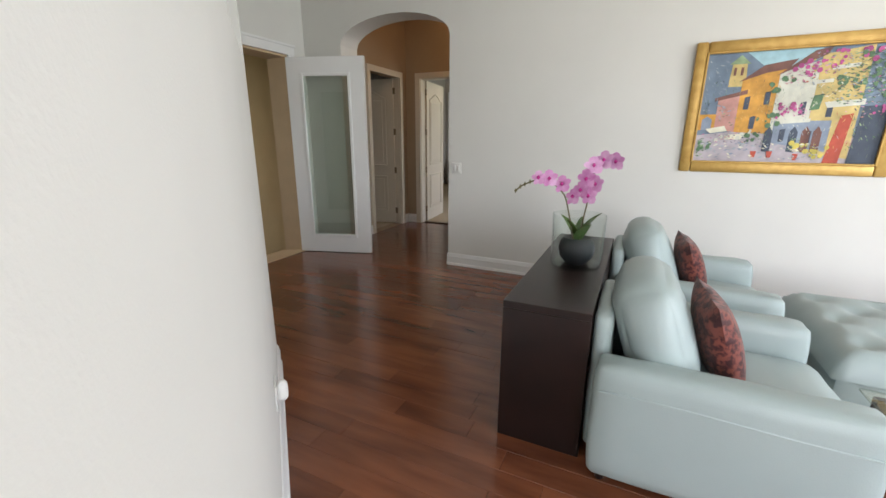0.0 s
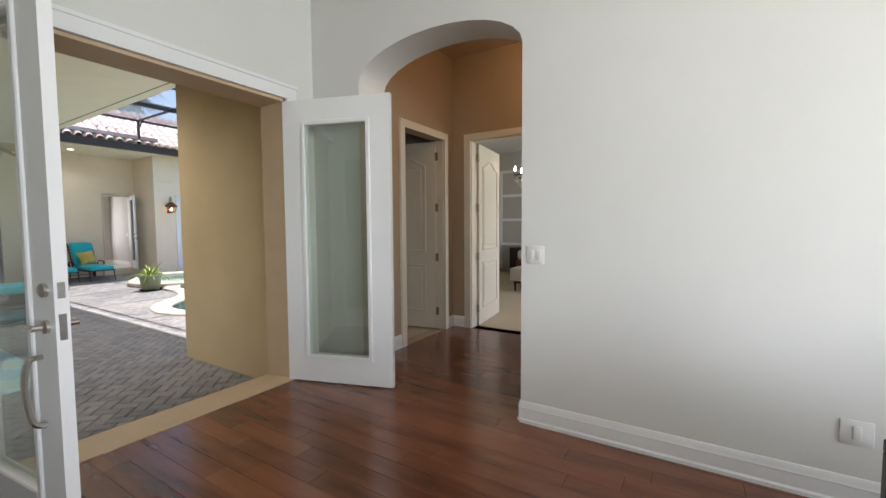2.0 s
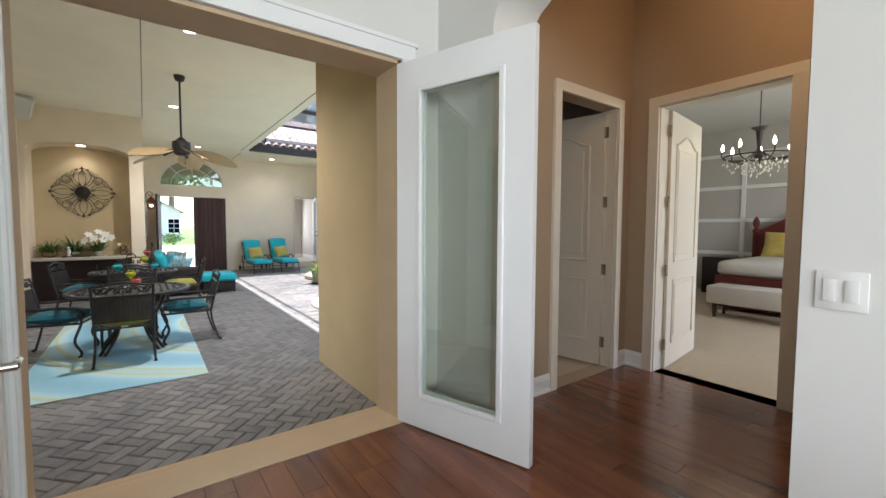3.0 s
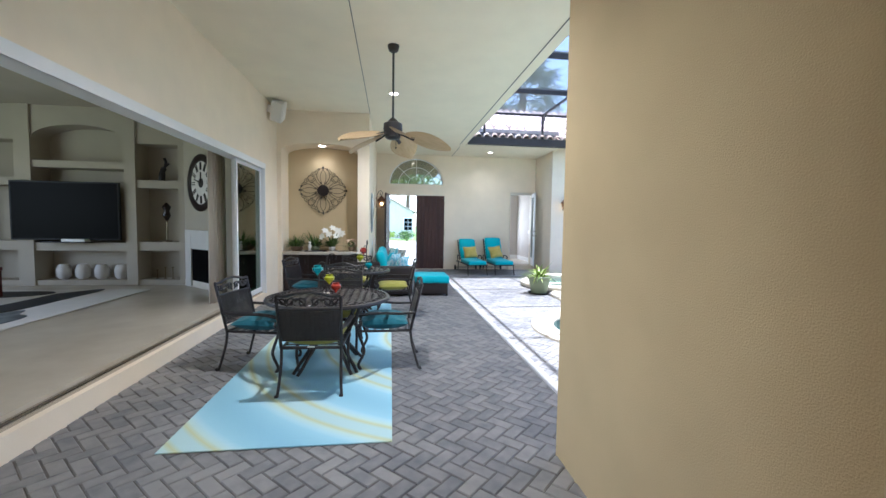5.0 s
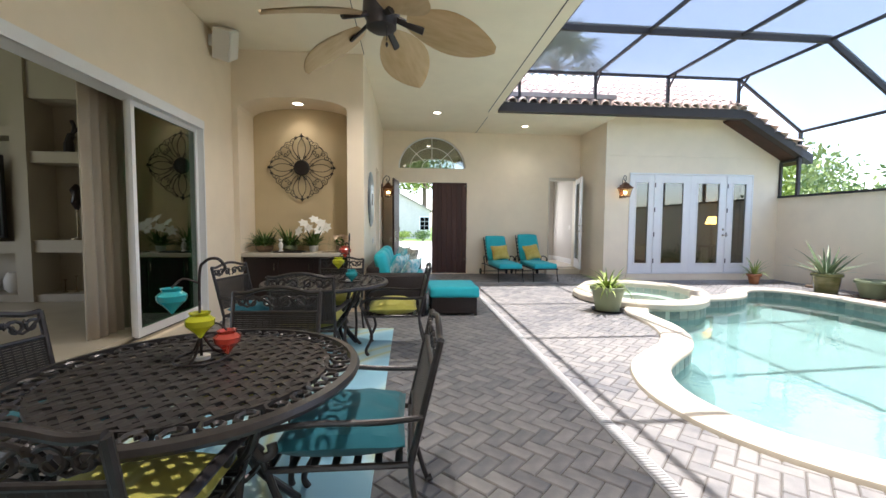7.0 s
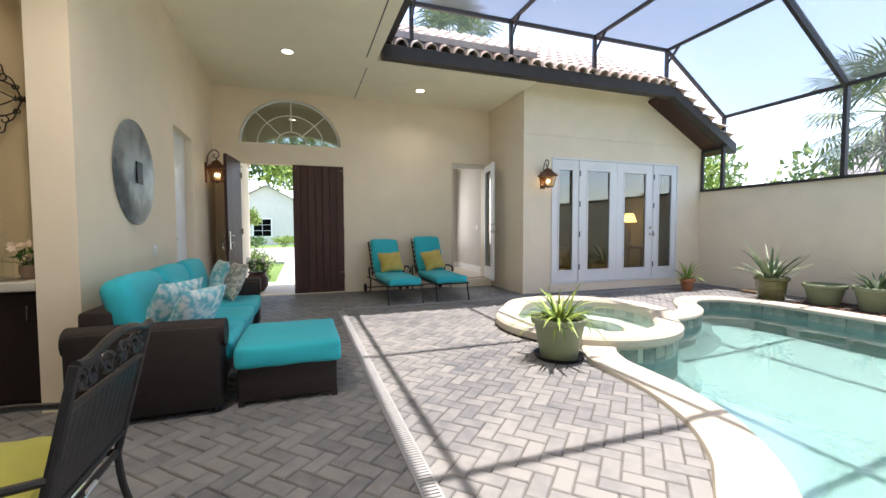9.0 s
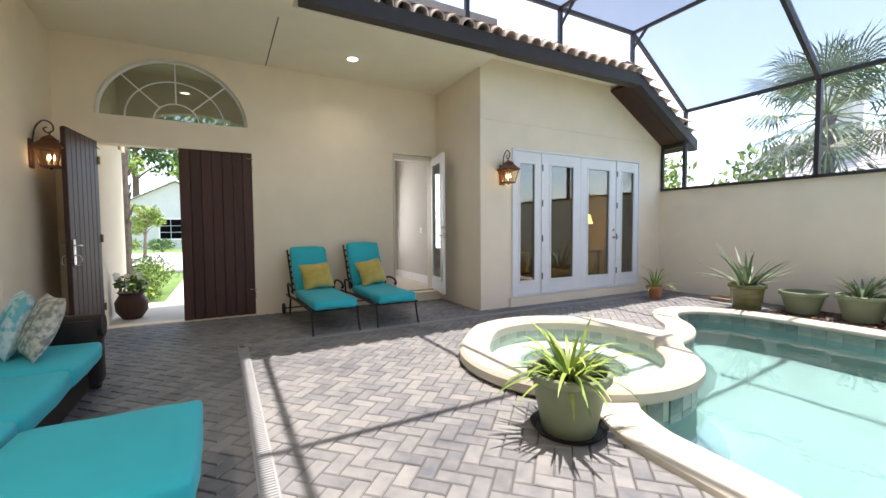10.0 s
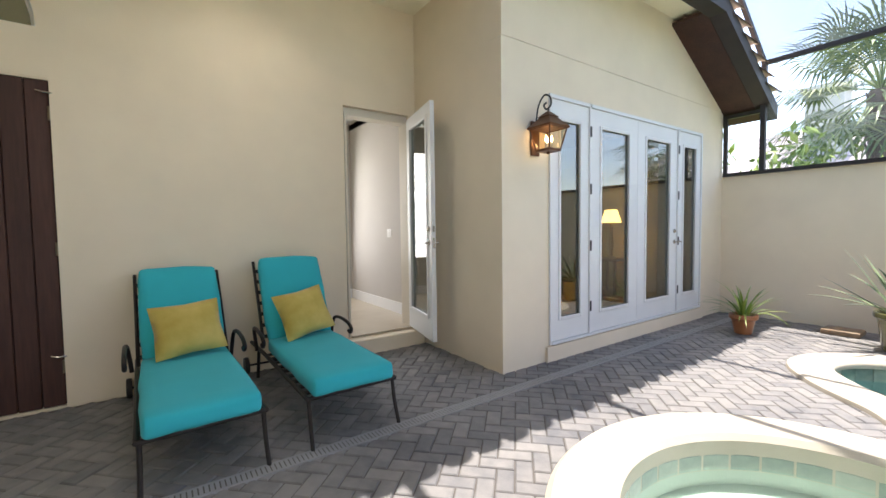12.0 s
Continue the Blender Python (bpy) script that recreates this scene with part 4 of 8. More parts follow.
def sweep(bm, pts, normals, prof, closed=True):
    rings = [[bm.verts.new((p.x + o.x * a, p.y + o.y * a, b)) for a, b in prof] for p, o in zip(pts, normals)]
    n, k = len(rings), len(prof)
    for i in range(n if closed else n - 1):
        a, b = rings[i], rings[(i + 1) % n]
        q = (pts[i] + pts[(i + 1) % n]) / 2
        if math.hypot(q.x - SX, q.y - SY) < RO - 0.065 and q.y > 7.05:
            continue
        for j in range(k - 1):
            bm.faces.new((a[j], b[j], b[j + 1], a[j + 1]))
    return rings


def inside(x, y, poly):
    c, n = False, len(poly)
    for i in range(n):
        a, b = poly[i], poly[i - 1]
        if (a[1] > y) != (b[1] > y) and x < (b[0] - a[0]) * (y - a[1]) / (b[1] - a[1]) + a[0]:
            c = not c
    return c


bm = B()
rings = sweep(bm, edge, outs, [(0.02, -0.24), (0.0, -0.45), (0.0, -1.2), (-0.25, -1.5)])
bm.faces.new([r[-1] for r in rings])
box(bm, -14.2, -6.9, 5.2, 11.3, -1.62, -1.51)
lathe(bm, [(RO - 0.058, -0.46), (RO - 0.055, -1.3), (RO + 0.20, -1.506)], 64, (SX, SY, 0), cap=False)
structure("pool_basin", bm, "pool_plaster", "pale aqua plastered swimming pool basin", "pool", 50)
bm = B()
sweep(bm, edge, outs, [(0.03, -0.26), (-0.025, -0.25), (-0.03, -0.215), (-0.015, -0.195), (0.02, -0.19), (0.27, -0.19), (0.30, -0.2), (0.31, -0.23), (0.31, -0.35)])
structure("pool_coping", bm, "coping", "cream cast stone coping round the pool", "coping", 50)
bm = B()
vs = [bm.verts.new((p.x + o.x * 0.01, p.y + o.y * 0.01, WATER)) for p, o in zip(edge, outs)]
bm.faces.new(vs)
wob = structure("water", bm, "water", "clear turquoise pool water", "water", 0)
wob.visible_shadow = False
if wob.data.polygons[0].normal.z < 0:
    wob.data.flip_normals()

# spa


def spa_top(a):
    a = a % 360
    if 62 <= a < 205:
        return 0.055 + SZ
    if 205 <= a < 232:
        return 0.055 + SZ - 0.075 * (0.5 - 0.5 * math.cos(math.pi * (a - 205) / 27))
    return -0.02 + SZ


bm = B()
N = 96
rr = []
for i in range(N):
    a = 360.0 * i / N
    c, s = math.cos(radians(a)), math.sin(radians(a))
    t = spa_top(a)
    rr.append([bm.verts.new((SX + r * c, SY + r * s, z)) for r, z in ((RI, -0.16 + SZ), (RI, t - 0.03), (RI + 0.03, t), (RO - 0.03, t), (RO, t - 0.03), (RO, t - 0.10), (RO - 0.05, t - 0.12), (RO - 0.05, -0.16 + SZ))])
for i in range(N):
    a, b = rr[i], rr[(i + 1) % N]
    for j in range(7):
        bm.faces.new((a[j], b[j], b[j + 1], a[j + 1]))
structure("spa_coping", bm, "coping", "raised cream stone coping round the spa", "coping", 40)
bm = B()
lathe(bm, [(RO - 0.065, -1.5), (RO - 0.065, -0.10 + SZ), (RI + 0.01, -0.10 + SZ), (RI + 0.01, -0.33 + SZ), (0.50, -0.35 + SZ), (0.46, -0.80), (0.02, -0.82)], 64, (SX, SY, 0))
structure("spa_basin", bm, "spa_plaster", "pale plastered round spa basin with a bench", "spa", 40)
bm = B()
lathe(bm, [(0.51, -0.36 + SZ), (0.525, -0.346 + SZ), (0.485, -0.343 + SZ), (0.47, -0.375 + SZ)], 64, (SX, SY, 0), cap=False)
structure("trim", bm, "slate_tile", "dark tile line on the spa bench edge", "trim", 40)
bm = B()
bm.faces.new([bm.verts.new((SX + (RI + 0.005) * math.cos(2 * math.pi * i / 64), SY + (RI + 0.005) * math.sin(2 * math.pi * i / 64), -0.12 + SZ)) for i in range(64)])
wob = structure("water", bm, "water", "clear still spa water", "water", 0)
wob.visible_shadow = False
if wob.data.polygons[0].normal.z < 0:
    wob.data.flip_normals()
bm = B()
lathe(bm, [(0.10, -0.815), (0.10, -0.80), (0.07, -0.79), (0.02, -0.79)], 20, (SX, SY, 0))
single("drain_cover", bm, "white_plastic", "round white drain cover in the spa floor", "drain")


def tile_mesh(w, h, t, mt):
    bm = B()
    v = box(bm, -w / 2, w / 2, 0, t, -h / 2, h / 2)
    bmesh.ops.bevel(bm, geom=[e for e in bm.edges if all(q.co.y > t / 2 for q in e.verts)], offset=0.004, segments=1, affect="EDGES")
    return mesh_of("tile", bm, mt, 0)


pool_tile, spa_tile, band_tile, spa_brown = tile_mesh(0.146, 0.15, 0.012, "slate_tile"), tile_mesh(0.152, 0.146, 0.014, "slate_tile"), tile_mesh(0.145, 0.10, 0.012, "spa_band_tile"), tile_mesh(0.19, 0.13, 0.014, "brown_tile")
basin, spab = bpy.data.objects["pool_basin"], bpy.data.objects["spa_basin"]
acc = 0.0
for i in range(NE):
    p, q = edge[i], edge[(i + 1) % NE]
    L = (q - p).length
    while acc < L:
        c = p.lerp(q, acc / L)
        o = outs[i].lerp(outs[(i + 1) % NE], acc / L).normalized()
        if (Vector((SX, SY, 0)) - c).length > RO:
            part("tile", pool_tile, None, basin, m=Matrix.Translation((c.x, c.y, -0.33)) @ pose(0, 0, 0, 0, 0, math.degrees(math.atan2(-o.y, -o.x)) - 90))
        acc += 0.15
    acc -= L
step = 0.157 / (RO - 0.06)
for k in range(int(2 * math.pi / step)):
    a = k * step
    deg = math.degrees(a)
    c, s = math.cos(a), math.sin(a)
    on_pool = inside(SX + 1.25 * c, SY + 1.25 * s, [(p.x, p.y) for p in edge])
    for row in range(2 if on_pool else 1):
        z = -0.215 + SZ - row * 0.152
        part("tile", spa_tile if on_pool else spa_brown, None, spab, m=Matrix.Translation((SX + (RO - 0.068) * c, SY + (RO - 0.068) * s, z if on_pool else -0.165 + SZ)) @ pose(0, 0, 0, 0, 0, deg - 90))
for k in range(int(2 * math.pi * RI / 0.15)):
    a = k * 0.15 / RI
    part("tile", band_tile, None, spab, m=Matrix.Translation((SX + (RI + 0.008) * math.cos(a), SY + (RI + 0.008) * math.sin(a), -0.10 + SZ)) @ pose(0, 0, 0, 0, 0, math.degrees(a) + 90))

# pool handrail
d = thing("pool_handrail", pose(0, 0, 0), "polished steel pool entry handrail", "handrail")
for y in (5.86, 6.30):
    bm = B()
    x = -8.03 - (y - 5.86) * 0.1
    ex = 0.35 if y < 6 else 0.42
    tube(bm, smooth_curve([(x, y, -0.2), (x, y, 0.30), (x, y, 0.52), (x - 0.04, y + 0.10, 0.62), (x - 0.25, y + 0.42, 0.62), (x - 0.45, y + 0.75, 0.35), (x - 0.55, y + 0.9, -0.3), (x - 0.56, y + 0.92, -1.0)] if y < 6 else
                          [(x, y, -0.2), (x, y, 0.0), (x - 0.02, y + 0.04, 0.10), (x - 0.1, y + 0.2, 0.17), (x - 0.35, y + 0.65, 0.20), (x - 0.5, y + 0.95, -0.2), (x - 0.52, y + 1.0, -1.0)], 8), 0.024, 10)
    part("rail", bm, "steel", d)
    bm = B()
    lathe(bm, [(0.065, 0), (0.06, 0.02), (0.03, 0.035)], 16, (x, y, -0.19))
    part("escutcheon", bm, "steel", d)

# sand bed under the paving, cut along the pool
mid = [(p.x + o.x * 0.15, p.y + o.y * 0.15) for p, o in zip(edge, outs)]
k0 = max(range(NE), key=lambda i: mid[i][1] - 0.3 * mid[i][0])
west = [mid[(0 + i) % NE] for i in range(NE) if i < NE * 0.80]
bite, seen = [], False
for q in west:
    if math.hypot(q[0] - SX, q[1] - SY) < RO + 0.12:
        continue
    bite.append(q)
arc = [(SX + (RO - 0.04) * math.cos(radians(a)), SY + (RO - 0.04) * math.sin(radians(a))) for a in range(100, 312, 15)]
cut = next(i for i, q in enumerate(bite) if q[1] < 7.5)
bite = bite[:cut] + arc + bite[cut:]
bm = B()
prism(bm, [(-4.0, 4.3), (-4.0, 0.4), (-17.3, 0.4), (-17.3, 7.95), (-15.8, 7.95), (-15.8, 12.5), (-12.3, 12.5)] + bite + [(-5.9, bite[-1][1]), (-5.9, 4.3)], "z", -0.5, PATIO - 0.009)
structure("patio_bed", bm, "paver_bed", "dark sand joints under the patio pavers", "ground", 0)
bm = B()
prism(bm, [(-12.3, 12.5), (-12.3, mid[0][1])] + [(q[0], q[1]) for q in mid[:0:-1] if q[1] > 11.1 and q[0] > -12.2] + [(-5.9, 11.2), (-5.9, 12.5)], "z", -0.5, PATIO - 0.015)
structure("planting_bed", bm, "soil", "dark soil bed along the garden wall", "ground", 0)

# ---- screen cage over the pool ----
CX_ = [-15.22, -13.17, -11.12, -9.07, -7.02]
PY = [5.66, 7.40, 9.12, 10.85]
ZT, ZE, YW = 4.5, 3.35, 12.47
cage = thing("pool_screen_cage", pose(0, 0, 0), "dark bronze aluminium screen cage over the pool", "pool cage")


def bar(parent, a, b, w, h, name="beam"):
    a, b = Vector(a), Vector(b)
    bm = B()
    box(bm, -w / 2, w / 2, -h / 2, h / 2, 0, (b - a).length)
    q = (b - a).to_track_quat("Z", "Y")
    if abs((b - a).normalized().z) > 0.99:
        q = Euler((0, 0, 0)).to_quaternion()
    part(name, bm, "bronze", parent, m=Matrix.Translation(a) @ q.to_matrix().to_4x4(), smooth=0)


for i, x in enumerate(CX_):
    w = 0.05 if i == 0 else 0.055
    h = 0.06 if i == 0 else 0.13
    bar(cage, (x, 5.2, ZT), (x, PY[3], ZT), w, h)
    bar(cage, (x, PY[3], ZT), (x, YW, ZE), w, h)
    bar(cage, (x, YW, 1.82), (x, YW, ZE), 0.06, 0.09 if i else 0.07, "post")
    if i == 0:
        for y in PY:
            bar(cage, (x, y, 3.72), (x, y, ZT), 0.06, 0.06, "post")
            bar(cage, (x, y, ZT - 0.28), (x + 0.28, y, ZT - 0.01), 0.03, 0.04, "brace")
for y in PY:
    bar(cage, (CX_[0], y, ZT), (-6.05, y, ZT), 0.05, 0.05, "purlin")
bar(cage, (CX_[0], YW, ZE), (-6.05, YW, ZE), 0.05, 0.06, "purlin")
bar(cage, (-15.7, YW - 0.02, 1.845), (-6.05, YW - 0.02, 1.845), 0.05, 0.05, "sill")
bar(cage, (-15.68, YW, 1.87), (-15.68, YW, 2.72), 0.05, 0.05, "post")
bar(cage, (-15.68, YW, 2.70), (-15.22, YW, 2.70), 0.05, 0.05, "beam")
xs = CX_ + [-6.05]
for a, b in zip(xs, xs[1:]):
    bm = B()
    bm.faces.new([bm.verts.new(v) for v in ((a, 5.2, ZT + 0.03), (b, 5.2, ZT + 0.03), (b, PY[3], ZT + 0.03), (a, PY[3], ZT + 0.03))])
    p = part("screen", bm, "screen_roof", cage, "fine grey insect screen", smooth=0)
    p.visible_shadow = False
    bm = B()
    bm.faces.new([bm.verts.new(v) for v in ((a, PY[3], ZT + 0.03), (b, PY[3], ZT + 0.03), (b, YW, ZE + 0.03), (a, YW, ZE + 0.03))])
    p = part("screen", bm, "screen_side", cage, "fine grey insect screen", smooth=0)
    p.visible_shadow = False

for a, b in zip(xs, xs[1:]):
    bm = B()
    bm.faces.new([bm.verts.new(v) for v in ((a, YW, 1.85), (b, YW, 1.85), (b, YW, ZE), (a, YW, ZE))])
    p = part("screen", bm, "screen_upright", cage, "fine grey insect screen", smooth=0)
    p.visible_shadow = False
for a, b in zip([5.2] + PY, PY):
    bm = B()
    bm.faces.new([bm.verts.new(v) for v in ((CX_[0], a, 3.80), (CX_[0], b, 3.80), (CX_[0], b, ZT), (CX_[0], a, ZT))])
    p = part("screen", bm, "screen_upright", cage, "fine grey insect screen", smooth=0)
    p.visible_shadow = False

# ---- tiled roof over the gable wall ----
bm = B()
box(bm, -15.32, -15.14, 5.2, 10.98, 3.60, 3.80)
prism(bm, [(10.98, 3.60), (12.75, 2.60), (12.75, 2.80), (10.98, 3.80)], "x", -15.32, -15.14)
structure("gutter_2", bm, "gutter", "dark bronze gutter under the roof tiles", "gutter", 0)
bm = B()
prism(bm, [(10.9, 3.64), (12.7, 2.62), (12.7, 2.66), (10.9, 3.68)], "x", -15.9, -15.32)
structure("soffit", bm, "gate_wood", "dark brown boarded rake soffit", "soffit", 0)
SL = math.tan(radians(32))
roof = thing("tiled_roof", pose(0, 0, 0), "weathered pink and cream barrel tile roof", "roof")
roof["kind"] = "structure"
bm = B()
bm.faces.new([bm.verts.new(v) for v in ((-15.2, 4.0, 3.80), (-15.2, 11.0, 3.80), (-17.4, 11.0, 3.80 + 2.2 * SL), (-17.4, 4.0, 3.80 + 2.2 * SL))])
bm.faces.new([bm.verts.new(v) for v in ((-15.2, 11.0, 3.80), (-15.2, 12.75, 2.82), (-17.4, 12.75, 2.82), (-17.4, 11.0, 3.80 + 2.2 * SL))])
part("roof_deck", bm, "roof_tile", roof, smooth=0)


def barrel():
    bm = B()
    n, r, L = 6, 0.105, 0.42
    a = [[bm.verts.new((x, r * f * math.cos(math.pi * k / n), z + r * f * math.sin(math.pi * k / n))) for k in range(n + 1)] for x, f, z in ((0.03, 1.0, 0.012), (-L, 0.88, 0.0))]
    b = [[bm.verts.new((x, (r * f - 0.016) * math.cos(math.pi * k / n), z + (r * f - 0.016) * math.sin(math.pi * k / n))) for k in range(n + 1)] for x, f, z in ((0.03, 1.0, 0.012), (-L, 0.88, 0.0))]
    for k in range(n):
        bm.faces.new((a[0][k], a[0][k + 1], a[1][k + 1], a[1][k]))
        bm.faces.new((b[0][k], b[1][k], b[1][k + 1], b[0][k + 1]))
        bm.faces.new((a[0][k], b[0][k], b[0][k + 1], a[0][k + 1]))
    return mesh_of("roof_tile", bm, "roof_tile", 60)


bt = barrel()
rng = random.Random(3)
for row in range(6):
    for col in range(28):
        y = 4.55 + col * 0.235
        x = -15.16 - row * 0.36
        if y > 11.0:
            continue
        part("roof_tile", bt, None, roof, m=pose(x, y + rng.uniform(-0.006, 0.006), 3.80 + (-15.2 - x) * SL + 0.02, 0, 32, rng.uniform(-1.5, 1.5)))
for k in range(7):
    y = 11.05 + k * 0.27
    z = 3.84 - (y - 11.0) * 0.56
    for row in range(3):
        part("roof_tile", bt, None, roof, m=pose(-15.17 - row * 0.3, y, z + row * 0.03, -29, 10, 90 - 4))
# ---- drain channel ----
bm = B()
box(bm, -15.36, -6.1, 4.49, 4.58, PATIO - 0.03, PATIO + 0.002)
box(bm, -15.45, -15.36, 4.49, 12.3, PATIO - 0.03, PATIO + 0.002)
dr = structure("drain_channel", bm, "paver_bed", "slotted grey plastic drain channel in the paving", "drain", 0)
bm = B()
for k in range(370):
    x = -15.33 + k * 0.025
    box(bm, x, x + 0.018, 4.497, 4.573, PATIO - 0.01, PATIO + 0.006)
for k in range(310):
    y = 4.55 + k * 0.025
    box(bm, -15.443, -15.367, y, y + 0.018, PATIO - 0.01, PATIO + 0.006)
for (x0, x1, y0, y1) in ((-15.45, -6.1, 4.485, 4.497), (-15.36, -6.1, 4.573, 4.585), (-15.455, -15.443, 4.49, 12.3), (-15.367, -15.355, 4.58, 12.3)):
    box(bm, x0, x1, y0, y1, PATIO - 0.01, PATIO + 0.007)
part("grate", bm, "drain_plastic", dr, kind="stuff", smooth=0)

# ---- furniture: patio chairs and tables ----
def spiral(c, r, a0, turns, ax="xz", n=14, shrink=0.75):
    out = []
    for i in range(n + 1):
        f = i / n
        a = a0 + turns * 2 * math.pi * f
        q = r * (1 - shrink * f)
        u, v = q * math.cos(a), q * math.sin(a)
        out.append((c[0] + u, c[1], c[2] + v) if ax == "xz" else (c[0], c[1] + u, c[2] + v))
    return out


def patio_chair(m, cushion, group, label):
    c = thing("patio_chair", m, label, "chair", group)

    def back(z):
        return -0.27 - max(0, z - 0.42) * 0.22
    for s in (-1, 1):
        bm = B()
        tube(bm, smooth_curve([(s * 0.27, -0.36, 0.0), (s * 0.262, -0.33, 0.10), (s * 0.255, -0.285, 0.28), (s * 0.255, -0.27, 0.42)], 4), 0.013, 8)
        tube(bm, [(s * 0.27, -0.36, 0.0), (s * 0.27, -0.385, 0.012)], 0.018, 8)
        part("rear_leg", bm, "cast_metal", c)
        bm = B()
        tube(bm, smooth_curve([(s * 0.25, 0.235, 0.0), (s * 0.25, 0.255, 0.06), (s * 0.25, 0.20, 0.20), (s * 0.25, 0.245, 0.36), (s * 0.25, 0.27, 0.44)], 5), [0.017] * 4 + [0.015] * 17, 8)
        part("front_leg", bm, "cast_metal", c)
        bm = B()
        tube(bm, smooth_curve([(s * 0.258, -0.27, 0.42), (s * 0.262, back(0.65), 0.65), (s * 0.268, back(0.93), 0.93)], 5), 0.014, 8)
        part("back_post", bm, "cast_metal", c)
        bm = B()
        tube(bm, smooth_curve([(s * 0.265, back(0.62), 0.62), (s * 0.285, -0.15, 0.615), (s * 0.30, 0.08, 0.625), (s * 0.295, 0.25, 0.60), (s * 0.285, 0.30, 0.55), (s * 0.28, 0.27, 0.49), (s * 0.27, 0.235, 0.50), (s * 0.262, 0.24, 0.535)], 5), 0.0125, 8, 1.5)
        tube(bm, [(s * 0.275, 0.275, 0.49), (s * 0.255, 0.265, 0.43)], 0.012, 8)
        part("armrest", bm, "cast_metal", c)
    bm = B()
    tube(bm, [(-0.255, -0.27, 0.42), (-0.255, 0.26, 0.42), (0.255, 0.26, 0.42), (0.255, -0.27, 0.42), (-0.255, -0.27, 0.42)], 0.014, 8)
    for k in range(7):
        box(bm, -0.25, 0.25, -0.24 + k * 0.08, -0.21 + k * 0.08, 0.413, 0.421)
    part("seat_frame", bm, "cast_metal", c)
    bm = B()
    for z, r in ((0.50, 0.011), (0.80, 0.011)):
        tube(bm, [(-0.262, back(z), z), (0.262, back(z), z)], r, 8)
        part("back_rail", bm, "cast_metal", c)
        bm = B()
    tube(bm, smooth_curve([(-0.268, back(0.93), 0.93), (-0.2, back(0.94), 0.925), (-0.1, back(0.955), 0.95), (0, back(0.965), 0.962), (0.1, back(0.955), 0.95), (0.2, back(0.94), 0.925), (0.268, back(0.93), 0.93)], 3), 0.014, 8)
    part("crest_rail", bm, "cast_metal", c)
    bm = B()
    for s in (-1, 1):
        for cx, a0, t, r in ((0.06, 0.3, 1.1, 0.045), (0.15, 2.6, -1.1, 0.042), (0.22, 0.8, 1.0, 0.034)):
            tube(bm, [(s * p[0], back(0.865), p[2]) for p in spiral((cx, 0, 0.866), r, a0, t, n=12)], 0.0085, 6)
        tube(bm, smooth_curve([(s * 0.02, back(0.86), 0.83), (s * 0.10, back(0.86), 0.90), (s * 0.18, back(0.86), 0.835), (s * 0.255, back(0.86), 0.90)], 4), 0.008, 6)
        for q in (0.03, 0.11, 0.19):
            lathe(bm, [(0.001, -0.02), (0.014, 0.0), (0.001, 0.022)], 6, (s * q, back(0.87), 0.885), cap=False)
    part("scrollwork", bm, "cast_metal", c, "cast leaf scrollwork band")
    bm = B()
    n = 23
    for k in range(n):
        z = 0.513 + k * 0.0122
        w = 0.252
        box(bm, -w, w, back(z) - 0.003, back(z) + 0.003, z, z + 0.0102)
    for k in range(13):
        x = -0.24 + k * 0.04
        tube(bm, [(x, back(0.505), 0.505), (x, back(0.795), 0.795)], 0.0036, 4)
    part("woven_back", bm, "cast_metal", c, "dark woven metal back panel", kind="stuff", smooth=0)
    bm = B()
    pillow(bm, 0.50, 0.50, 0.19, 18, 0.5, 0.05)
    part("seat_cushion", bm, cushion, c, "tufted %s seat cushion" % ("teal" if cushion.startswith("teal") else "lime green"), pose(0, 0.0, 0.49))
    bm = B()
    box(bm, -0.03, 0.03, back(0.45) - 0.02, back(0.45) - 0.012, 0.43, 0.443)
    part("maker_tag", bm, "white_plastic", c)
    return c


